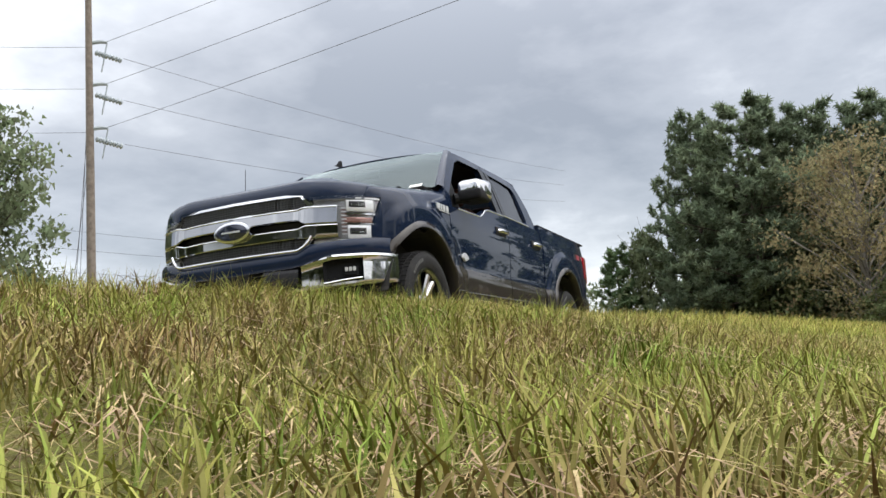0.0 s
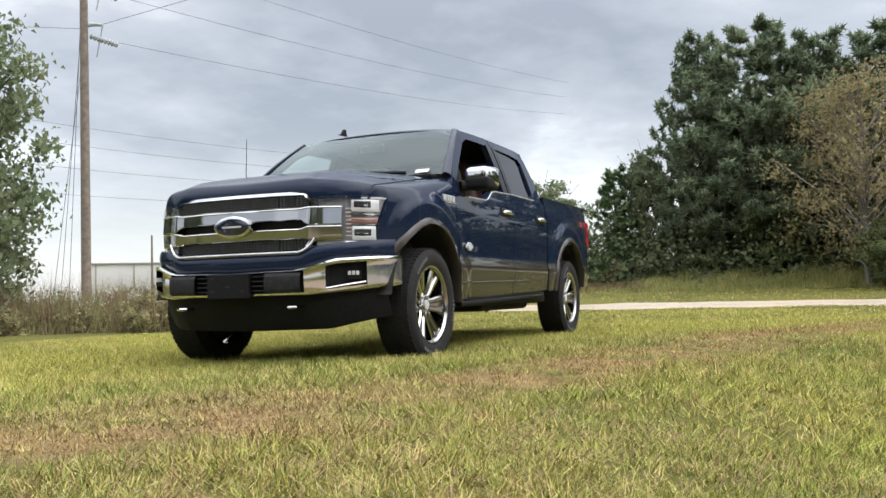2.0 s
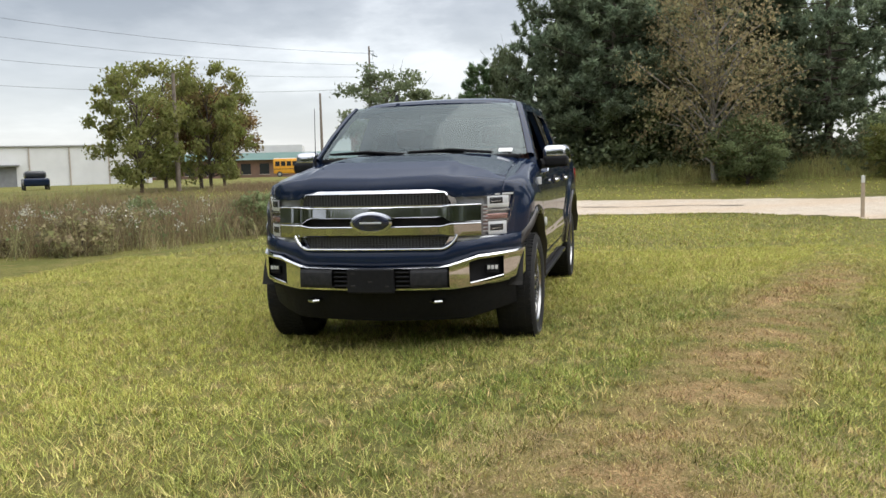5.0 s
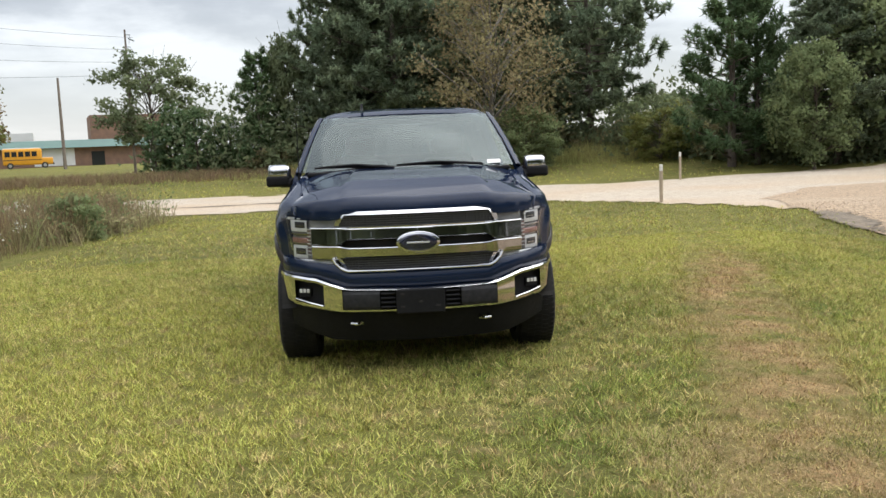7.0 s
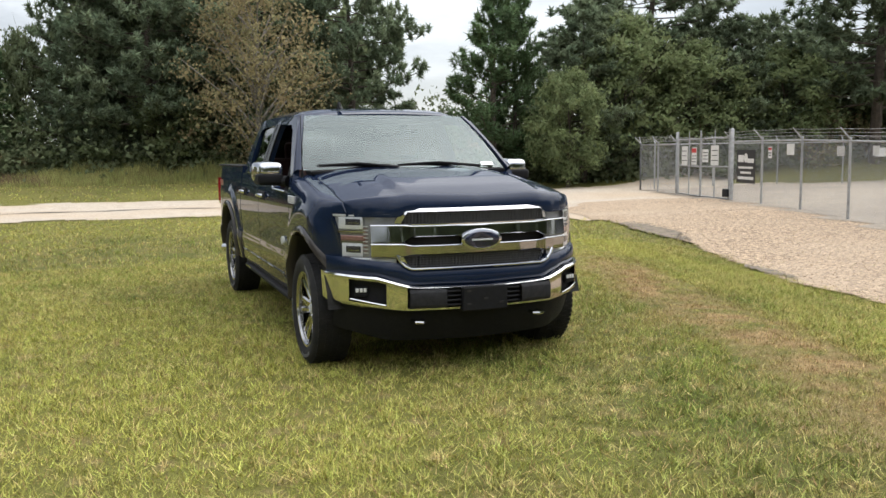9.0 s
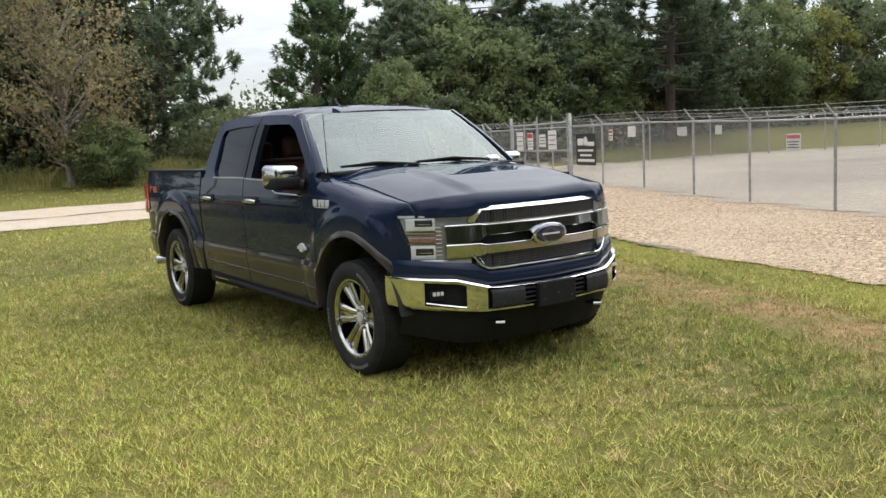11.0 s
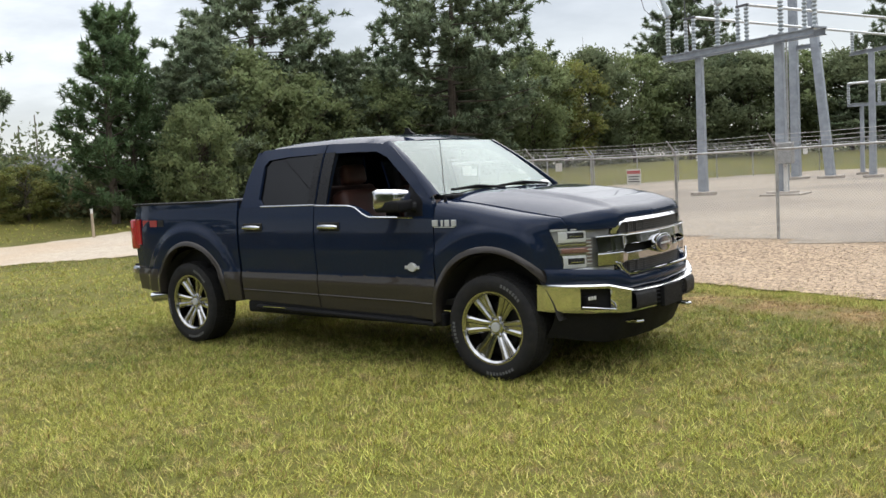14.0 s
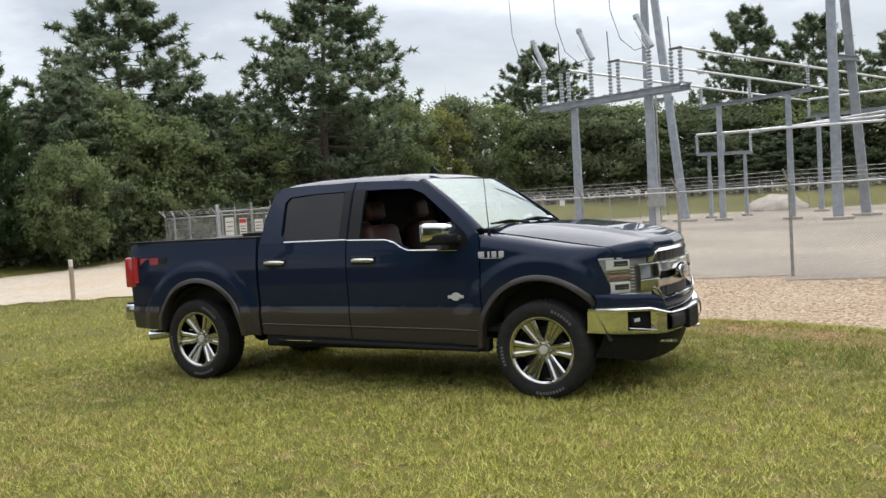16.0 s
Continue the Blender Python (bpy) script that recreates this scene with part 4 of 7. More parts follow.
def school_bus():
    S = empty("school_bus", -122, -50.5, gz(-122, -50.5) + 0.05, 112)
    tagged(S, "short yellow school bus parked on the grass", "bus")
    part("body", boxm(-2.4, 2.6, -1.1, 1.1, 0.5, 2.75, 0.18, 3), M_YELLOW, S, smooth=True)
    part("bonnet", boxm(2.4, 4.0, -0.95, 0.95, 0.5, 1.45, 0.15, 3), M_YELLOW, S, smooth=True)
    part("roof_cap", boxm(-2.3, 2.3, -0.95, 0.95, 2.72, 2.85, 0.05), M_WALLW, S, "white roof")
    for s in (1, -1):
        for k in range(5):
            part("window", boxm(-2.1 + k * 0.85, -1.45 + k * 0.85, s * 1.10 - 0.02, s * 1.10 + 0.02, 1.65, 2.35), M_WIN, S)
        part("stripe", boxm(-2.35, 2.55, s * 1.11 - 0.01, s * 1.11 + 0.01, 1.15, 1.25), M_DARKPAINT, S)
        for x in (-1.5, 2.9):
            w = part("wheel", tubem([(x, s * 0.8, 0.42), (x, s * 1.12, 0.42)], 0.42, 18), M_DARKPAINT, S)
            part("rim", tubem([(x, s * 1.10, 0.42), (x, s * 1.14, 0.42)], 0.22, 12), M_GALV, w)
    part("windscreen", boxm(2.55, 2.63, -0.9, 0.9, 1.6, 2.45), M_WIN, S)
    part("bumper", boxm(3.98, 4.12, -1.0, 1.0, 0.45, 0.75), M_DARKPAINT, S)


def warehouse():
    S = empty("warehouse", -78.6, -67.5, 0.5, 40)
    tagged(S, "long low white metal warehouse", "building")
    part("wall", boxm(-5, 5, -9, 16, -0.6, 4.1), M_WALLW, S)
    part("roof", boxm(-5.2, 5.2, -9.2, 16.2, 4.1, 4.3, 0.05), M_GALV, S)
    for k in range(7):
        part("wall_rib", boxm(5.0, 5.1, -8.6 + k * 4, -8.45 + k * 4, -0.5, 4.05), M_CONC, S)
    part("loading_door", boxm(5.0, 5.12, 0.2, 2.2, -0.5, 2.0), M_GREYDOOR, S)
    part("canopy", boxm(5.0, 5.9, -0.1, 2.5, 2.1, 2.25), M_GREYDOOR, S)


def house():
    S = empty("house", -66, 28, -1.2, 15)
    tagged(S, "pale house with grey pitched roof among trees", "house")
    part("wall", boxm(-5, 5, -6, 6, -0.5, 3.6), M_WALLW, S)
    bm = bmesh.new()
    vs = [bm.verts.new(p) for p in ((-5.6, -6.5, 3.5), (5.6, -6.5, 3.5), (5.6, 6.5, 3.5), (-5.6, 6.5, 3.5), (0, -3.5, 6.0), (0, 3.5, 6.0))]
    for f in ((0, 1, 4), (1, 2, 5, 4), (2, 3, 5), (3, 0, 4, 5), (3, 2, 1, 0)):
        bm.faces.new([vs[k] for k in f])
    part("roof", bm, M_SHINGLE, S, "grey shingle roof")
    for y0 in (-4, 1.5):
        part("window", boxm(5.0, 5.06, y0, y0 + 1.6, 1.0, 2.4), M_WIN, S)


def far_car():
    S = empty("parked_car", -50.7, -41.3, gz(-50.7, -41.3), 40)
    tagged(S, "dark blue saloon parked beside the white warehouse", "car")
    part("body", boxm(-2.1, 2.1, -0.85, 0.85, 0.3, 0.85, 0.12, 3), M_PAINT, S, smooth=True)
    part("cabin", boxm(-1.3, 0.9, -0.72, 0.72, 0.8, 1.38, 0.2, 3), M_WIN, S, smooth=True)
    for x in (-1.3, 1.3):
        for q in (-1, 1):
            part("wheel", tubem([(x, q * 0.7, 0.31), (x, q * 0.87, 0.31)], 0.31, 16), M_DARKPAINT, S)


def shed():
    S = empty("low_shed", -76.3, 34.8, 1.8, 20)
    tagged(S, "low white shed with an orange band under its roof", "building")
    part("wall", boxm(-3, 3, -2.6, 2.6, -2.0, 1.4), M_WALLW, S)
    part("roof_band", boxm(-3.1, 3.1, -2.7, 2.7, 1.4, 2.1, 0.05), M_ORANGE, S, "faded orange roof band")


M_ORANGE = mat("faded_orange", (0.55, 0.20, 0.08), 0.6, color2=(0.47, 0.17, 0.07), scale=1.5)
M_DARKPAINT = mat("black_paint", (0.02, 0.02, 0.02), 0.5, color2=(0.03, 0.03, 0.03), scale=5)
M_GREYDOOR = mat("grey_door", (0.16, 0.165, 0.17), 0.6, color2=(0.20, 0.205, 0.21), scale=2)
M_SHINGLE = mat("grey_shingle", (0.10, 0.10, 0.11), 0.9, color2=(0.075, 0.075, 0.08), scale=3)
school()
school_bus()
far_car()
shed()
warehouse()
house()

# ---- the pickup truck: x forward from the front axle, y to its left ----
def lerp(x, xs, ys):
    return float(np.interp(x, xs, ys))


def shell(bm, core=(-1.8, 0, 0.9)):
    """Turns the faces of a shell away from the truck's middle."""
    orient(bm)
    if sum(f.normal.dot(f.calc_center_median() - Vector(core)) * f.calc_area() for f in bm.faces) < 0:
        bmesh.ops.reverse_faces(bm, faces=bm.faces)
    return bm


WHEEL_X, HUB_Z = (0.0, -3.683), 0.39
ARCH_X, ARCH_Z = (0.0, -3.60), {0.0: 0.39, -3.60: 0.415}


SIDE_Z, SIDE_Y = [0.38, 0.44, 0.50, 0.56, 0.64, 0.685, 0.738, 0.78, 0.95, 1.10, 1.22, 1.34, 1.42], [0.935, 0.953, 0.964, 0.972, 0.984, 0.989, 0.974, 0.976, 0.987, 0.988, 0.976, 0.955, 0.945]


def side_y(x, z):
    """Half width of the body side."""
    y = sum(lerp(z + d, SIDE_Z, SIDE_Y) for d in (-0.02, -0.01, 0, 0.01, 0.02)) / 5
    if x > 0.22:
        y -= lerp(x, [0.22, 0.30, 0.36, 0.42, 0.48, 0.54, 0.60], [0, 0.010, 0.028, 0.056, 0.088, 0.124, 0.162])
    if x < -4.2:
        y -= 0.25 * (-4.2 - x) ** 2
    for cx in ARCH_X:
        r = math.hypot(x - cx, z - ARCH_Z[cx])
        k = min(max((0.80 - r) / 0.10, 0), 1) * min(max((0.47 - x) / 0.10, 0), 1)
        y += 0.026 * k * k * (3 - 2 * k)
    return y


def arch_z(x, base):
    for cx in ARCH_X:
        if abs(x - cx) < 0.52:
            base = max(base, ARCH_Z[cx] + 0.565 * math.sqrt(max(1 - ((x - cx) / 0.52) ** 2, 0)) ** 0.85)
    return base


def two_tone(ob, z=0.738):
    ob.data.materials.append(M_ACCENT)
    for p in ob.data.polygons:
        if p.center.z < z:
            p.material_index = 1


def side_panel(name, xs, zlow, ztop, s, parent, rows=34, label=""):
    P = []
    for x in xs:
        a, b = zlow(x), ztop(x)
        zs = sorted(set([round(a + (b - a) * k / rows, 4) for k in range(rows + 1)]))
        if a < 0.72 < b:   # a row on the colour break
            k = min(range(1, rows), key=lambda q: abs(a + (b - a) * q / rows - 0.738))
            zs[k] = 0.738
        P.append([(x, s * side_y(x, z), z) for z in zs])
    bm = grid_bm(P)
    flange(bm, (0, -s * 0.03, 0))
    ob = part(name, shell(bm), M_PAINT, parent, label, smooth=True, angle=50)
    two_tone(ob)
    return ob


def spread(a, b, step):
    n = max(2, int(round(abs(b - a) / step)) + 1)
    return [a + (b - a) * k / (n - 1) for k in range(n)]


def ring_bm(outer, inner, place, depth):
    """A frame between two closed outlines with the same number of corners; place(u, v) gives its point, depth its thickness."""
    bm = bmesh.new()
    o, i = [bm.verts.new(place(*p)) for p in outer], [bm.verts.new(place(*p)) for p in inner]
    n = len(outer)
    for k in range(n):
        bm.faces.new((o[k], o[(k + 1) % n], i[(k + 1) % n], i[k]))
    flange(bm, depth)
    return shell(bm)


def fine(poly, step=0.06, n=None):
    """Adds points along the edges of a closed outline."""
    out = []
    for k, p in enumerate(poly):
        q = poly[(k + 1) % len(poly)]
        m = n or max(1, int(math.dist(p, q) / step))
        out += [(p[0] + (q[0] - p[0]) * j / m, p[1] + (q[1] - p[1]) * j / m) for j in range(m)]
    return out


def fill_bm(poly, place, depth):
    bm = bmesh.new()
    vs = [bm.verts.new(place(*p)) for p in poly]
    f = bm.faces.new(vs)
    r = bmesh.ops.extrude_face_region(bm, geom=[f])
    for v in r["geom"]:
        if isinstance(v, bmesh.types.BMVert):
            v.co += Vector(depth)
    return shell(bm)


def cab_y(z):
    """Half width of the cab above the belt line."""
    return lerp(z, [1.20, 1.34, 1.55, 1.75, 1.83, 1.90], [0.968, 0.940, 0.872, 0.795, 0.755, 0.70])


def pillar_trim(door, s, xs):
    """Gloss black cover of the middle pillar, following the curve of the cab side."""
    zs = [1.336 + 0.442 * k / 8 for k in range(9)]
    bm = grid_bm([[(x, s * (cab_y(z) + 0.006), z) for z in zs] for x in xs])
    flange(bm, (0, -s * 0.012, 0))
    part("pillar_trim", shell(bm), M_GLOSSBLACK, door, "gloss black pillar trim", smooth=True, angle=50)


def bumper_x(y):
    return lerp(abs(y), [0, 0.25, 0.5, 0.63, 0.75, 0.85, 0.92, 0.965], [0.965, 0.955, 0.915, 0.86, 0.78, 0.68, 0.575, 0.44])


def grille_x(y):
    return lerp(abs(y), [0, 0.3, 0.5, 0.6, 0.72], [0.885, 0.868, 0.828, 0.785, 0.715])


def lamp_x(y):
    return lerp(abs(y), [0.5, 0.6, 0.72, 0.80, 0.86, 0.90, 0.925, 0.94], [0.825, 0.797, 0.728, 0.648, 0.568, 0.488, 0.42, 0.36])


def band(ys, plan, lo, hi, depth, rows=6, crown=0.0):
    """A strip that follows a plan curve across the truck's nose, with a rounded face."""
    P = []
    for y in ys:
        x = plan(y)
        face = [(x + crown * math.sin(math.pi * k / rows) - (0.006 if k in (0, rows) else 0), y, lo(y) + (hi(y) - lo(y)) * k / rows) for k in range(rows + 1)]
        P.append([(x - depth, y, lo(y))] + face + [(x - depth, y, hi(y))])
    return shell(grid_bm(P))


def bright_bar(ys, plan, lo, hi, depth, tilt, lip=0.007):
    """A bar across the nose: a flat face leaning by tilt degrees (up is positive), with a narrow bevelled lip above and below."""
    P = []
    for y in ys:
        x, a, b = plan(y), lo(y), hi(y)
        lean = math.tan(radians(tilt)) * (b - a)
        row = [(x - depth, y, a), (x - lip + max(lean, 0) * 0.5, y, a), (x + lean * 0.5, y, a + lip)]
        row += [(x + lean * (0.5 - k / 3), y, a + lip + (b - a - 2 * lip) * k / 3) for k in (1, 2)]
        row += [(x - lean * 0.5, y, b - lip), (x - lip - max(lean, 0) * 0.5, y, b), (x - depth, y, b)]
        P.append(row)
    return shell(grid_bm(P))


def wheel_thing(parent, x, s):
    """s: +1 for the truck's left side."""
    hub = empty("wheel", x, s * (0.875 if x > -1 else 0.842), 0.39 if x > -1 else (0.383 if s > 0 else 0.408))
    hub.parent = parent
    prof = [(0.275, -0.125), (0.300, -0.137), (0.345, -0.140), (0.374, -0.130), (0.393, -0.108), (0.397, -0.06), (0.397, 0.06), (0.393, 0.108), (0.374, 0.130), (0.345, 0.140), (0.300, 0.137), (0.275, 0.125)]
    n = 64
    bm = bmesh.new()
    R = [[bm.verts.new((r * math.cos(2 * math.pi * k / n), w, r * math.sin(2 * math.pi * k / n))) for r, w in prof] for k in range(n)]
    for k in range(n):
        for j in range(len(prof) - 1):
            bm.faces.new((R[k][j], R[(k + 1) % n][j], R[(k + 1) % n][j + 1], R[k][j + 1]))
    # tread blocks
    for k in range(n):
        a = 2 * math.pi * (k + 0.5) / n
        for j, w in enumerate((-0.095, -0.045, 0.005, 0.055, 0.1)):
            b2 = bmesh.new()
            box(b2, -0.013, 0.013, w - 0.02, w + 0.02, 0.388, 0.401 if abs(w) < 0.09 else 0.397)
            move_bm(b2, Matrix.Rotation(a + (0.03 if j % 2 else 0), 4, "Y"))
            me = bpy.data.meshes.new("t")
            b2.to_mesh(me)
            bm.from_mesh(me)
            bpy.data.meshes.remove(me)
            b2.free()
    tyre = part("tyre", orient(bm), M_TYRE, hub, "black all-terrain tyre with pale sidewall marks", smooth=True)
    bm = bmesh.new()
    for base, count, r0 in ((0.35, 7, 0.338), (2.6, 9, 0.338), (4.35, 6, 0.338)):
        for k in range(count):
            b2 = boxm(-0.009, 0.009, s * 0.1405 - 0.002, s * 0.1405 + 0.002, r0 - 0.011, r0 + 0.011)
            move_bm(b2, Matrix.Rotation(base + k * 0.085, 4, "Y"))
            me = bpy.data.meshes.new("t")
            b2.to_mesh(me)
            bm.from_mesh(me)
            bpy.data.meshes.remove(me)
            b2.free()
    tagged(part("sidewall_lettering", bm, M_TYRELET, tyre), kind="stuff")
    # rim: lip, barrel, six split spokes, cap and nuts
    bm = bmesh.new()
    prof = [(0.262, -0.12), (0.255, -0.02), (0.246, 0.075), (0.248, 0.108), (0.262, 0.122), (0.277, 0.124), (0.281, 0.115)]
    R = [[bm.verts.new((r * math.cos(2 * math.pi * k / n), s * w, r * math.sin(2 * math.pi * k / n))) for r, w in prof] for k in range(n)]
    for k in range(n):
        for j in range(len(prof) - 1):
            bm.faces.new((R[k][j], R[(k + 1) % n][j], R[(k + 1) % n][j + 1], R[k][j + 1]))
    rim = part("rim", shell(bm, (0, -5 * s, 0)), M_RIM, hub, "polished six-spoke alloy rim", smooth=True)
    for k in range(6):
        a = 2 * math.pi * k / 6 + math.pi / 6
        bm = bmesh.new()
        for h in (-1, 1):
            secs = []
            for r, off, wid, yy in ((0.05, 0.021, 0.019, 0.055), (0.11, 0.027, 0.021, 0.072), (0.18, 0.037, 0.025, 0.082), (0.252, 0.049, 0.031, 0.095)):
                c = h * off
                secs.append([bm.verts.new((c + dx * wid, s * (yy + dy), r)) for dx, dy in ((-1, -0.03), (-0.95, -0.006), (-0.45, 0.004), (0.45, 0.004), (0.95, -0.006), (1, -0.03))])
            for p, q in zip(secs, secs[1:]):
                for j in range(5):
                    bm.faces.new((p[j], p[j + 1], q[j + 1], q[j]))
        gr = [bm.verts.new((dx, s * yy, r)) for r, dx, yy in ((0.07, -0.022, 0.052), (0.07, 0.022, 0.052), (0.248, 0.046, 0.080), (0.248, -0.046, 0.080))]
        bm.faces.new(gr)
        move_bm(bm, Matrix.Rotation(a, 4, "Y"))
        part("spoke", shell(bm, (0, -5 * s, 0)), M_RIM, rim, smooth=True)
    bm = tubem([(0, s * 0.02, 0), (0, s * 0.066, 0), (0, s * 0.07, 0)], [0.062, 0.062, 0.052], 24)
    part("hub_disc", bm, M_RIM, rim)
    part("centre_cap", tubem([(0, s * 0.066, 0), (0, s * 0.080, 0), (0, s * 0.083, 0)], [0.036, 0.036, 0.028], 24), M_BADGE, rim)
    for k in range(6):
        a = 2 * math.pi * k / 6
        c = Vector((0.066 * math.cos(a), 0, 0.066 * math.sin(a)))
        part("wheel_nut", tubem([c + Vector((0, s * 0.055, 0)), c + Vector((0, s * 0.084, 0))], [0.012, 0.010], 6), M_CHROME, rim)
    part("brake_disc", tubem([(0, s * -0.02, 0), (0, s * 0.005, 0)], 0.175, 32), M_GREY, hub)
    part("wheel_back", tubem([(0, s * -0.05, 0), (0, s * -0.045, 0)], 0.25, 32), M_DARK, hub)
    return hub


def truck():
    T = empty("pickup_truck")
    tagged(T, "dark blue crew cab pickup with chrome grille, parked on mown grass", "pickup truck")
    for x in WHEEL_X:
        for s in (1, -1):
            wheel_thing(T, x, s)

    def rock(x):
        return lerp(x, [-4.7, -2.83, -0.5, 0.7], [0.52, 0.465, 0.405, 0.40])

    def fender_top(x):
        return lerp(x, [-0.52, -0.45, -0.1, 0.2, 0.4, 0.52, 0.62], [1.352, 1.342, 1.288, 1.238, 1.208, 1.19, 1.178])

    def seam(x):
        return lerp(x, [-0.5, 0.1, 0.375, 0.48, 0.54, 0.60], [0.80, 0.815, 0.838, 0.846, 0.846, 0.835])

    def nose_x(y):
        return lerp(abs(y), [0, 0.5, 0.56, 0.62, 0.72, 0.80, 0.85], [0.845, 0.815, 0.805, 0.782, 0.722, 0.645, 0.575])

    def hood_z(x, y):
        zc = lerp(x, [-0.62, -0.45, -0.1, 0.15, 0.4, 0.62, 0.75, 0.86], [1.40, 1.397, 1.378, 1.350, 1.318, 1.274, 1.240, 1.206])
        a = abs(y)
        k = min(max((a - 0.40) / 0.45, 0), 1)
        z = zc + (fender_top(min(x, 0.6)) - 0.10 * max(x - 0.6, 0) + 0.004 - zc) * k ** 1.9
        d = min(max((0.50 + 0.06 * x - a) / 0.045, 0), 1) * min(max((x + 0.4) / 0.5, 0), 1) * min(max((0.86 - x) / 0.25, 0), 1)
        z += 0.018 * d * d * (3 - 2 * d)
        # the front edge rolls down to the grille and lamps
        r = min(max(1 - (nose_x(y) - x) / 0.055, 0), 1)
        low = 1.150 if a < 0.5 else lerp(a, [0.5, 0.56, 0.85], [1.150, 1.118, 1.122])
        return z + (low - z) * (1 - math.sqrt(max(1 - r * r, 0)))

    for s in (1, -1):
        # front fender: side face and the roll over to the hood seam
        xs = spread(-0.50, 0.47, 0.03)
        P = []
        for x in xs:
            zl, zt = arch_z(x, rock(x)) if x < 0.48 else 0.735, fender_top(x)
            zsh = zt - 0.12
            col = [zl + (zsh - zl) * k / 28 for k in range(29)]
            if zl < 0.70:
                k = min(range(1, 28), key=lambda q: abs(col[q] - 0.738))
                col[k] = 0.738
            pts = [(x, s * side_y(x, z), z) for z in col]
            ye, yi = side_y(x, zsh), seam(x)
            for u, w in ((0.10, 0.45), (0.28, 0.75), (0.55, 0.93), (1.0, 1.0)):
                pts.append((x, s * (ye + (yi - ye) * u), zsh + (zt - zsh) * w))
            P.append(pts)
        bm = grid_bm(P)
        flange(bm, (0, -s * 0.03, -0.005))
        fender = part("front_fender", shell(bm), M_PAINT, T, smooth=True, angle=40)
        two_tone(fender)
        # tip of the fender above the lamp, and the part below and behind it
        P = []
        for x in spread(0.47, 0.585, 0.0144):
            zt = lerp(x, [0.47, 0.54, 0.585], [fender_top(0.47), fender_top(0.54), 1.124])
            ye, yi = side_y(x, 1.11), lerp(x, [0.47, 0.54, 0.585], [seam(0.47), seam(0.54), 0.842])
            P.append([(x, s * (ye + (yi - ye) * u), 1.112 + (zt - 1.112) * w) for u, w in ((0, 0), (0.04, 0.3), (0.14, 0.6), (0.35, 0.85), (0.65, 0.97), (1, 1))])
        bm = grid_bm(P)
        flange(bm, (0, -s * 0.03, -0.005))
        part("fender_tip", shell(bm), M_PAINT, fender, smooth=True, angle=40)
        P = []
        for x in spread(0.47, 0.58, 0.011):
            zt = lerp(x, [0.47, 0.58], [1.112, 0.80])
            P.append([(x, s * side_y(x, 0.735 + (zt - 0.735) * k / 8), 0.735 + (zt - 0.735) * k / 8) for k in range(9)])
        bm = grid_bm(P)
        flange(bm, (-0.01, -s * 0.03, 0))
        part("fender_tip", shell(bm), M_PAINT, fender, smooth=True, angle=40)
        bars = empty("fender_badge")
        bars.parent = fender
        for k, w in enumerate((0.052, 0.016, 0.040, 0.044)):
            x0 = -0.535 + (0.0, 0.085, 0.122, 0.185)[k] + 0.02
            if s > 0:
                x0 = -0.52 + (0.20, 0.165, 0.105, 0.04)[k]
            part("badge_bar", boxm(x0, x0 + w, s * 0.984 - 0.008, s * 0.984 + 0.008, 1.146, 1.194, 0.004), M_BADGE, bars, "chrome badge bar")
        part("badge_rule", boxm(-0.50, -0.30, s * 0.985 - 0.006, s * 0.985 + 0.006, 1.137, 1.143), M_BADGE, bars)
        # bed side
        xs = spread(-4.56, -2.865, 0.035)
        side_panel("bed_side", xs, lambda x: arch_z(x, rock(x)), lambda x: lerp(x, [-4.56, -4.44, -2.86], [1.36, 1.405, 1.395]), s, T)
        # flares
        for cx in ARCH_X:
            P = []
            for k in range(37):
                a = math.pi * k / 36
                lowx = 0.0
                row = []
                for r, dy in ((0.022, -0.06), (0.022, 0.008), (0.030, 0.019), (0.062, 0.015), (0.074, 0.002)):
                    ca, sa = math.cos(a), math.sin(a)
                    x = cx - (0.49 + r) * ca
                    z = ARCH_Z[cx] + (0.535 + r) * max(sa, 0) ** 0.85
                    if k in (0, 36):
                        z = HUB_Z
                    z = max(z, 0.728) if (cx == 0.0 and k > 18) else max(z, rock(x) - 0.005)
                    row.append((x, s * (side_y(min(x, 0.5), max(z, 0.5)) + dy), z))
                P.append(row)
            part("fender_flare", shell(grid_bm(P)), M_ACCENT, T, "bronze-grey wheel arch flare", smooth=True, angle=50)
            # wheel well
            P = []
            for k in range(25):
                a = math.pi * k / 24
                P.append([(cx - 0.56 * math.cos(a), s * yy, max(HUB_Z - 0.05 + 0.60 * math.sin(a), 0.47)) for yy in (0.50, 0.96)])
            bm = grid_bm(P)
            part("wheel_well", shell(bm), M_DARK, T)
        # doors: lower skin, window frame, glass, mouldings, handle
        front_belt = lambda x: lerp(x, [-1.83, -1.42, -1.34, -1.26, -1.19, -0.5], [1.325, 1.315, 1.295, 1.245, 1.218, 1.205])
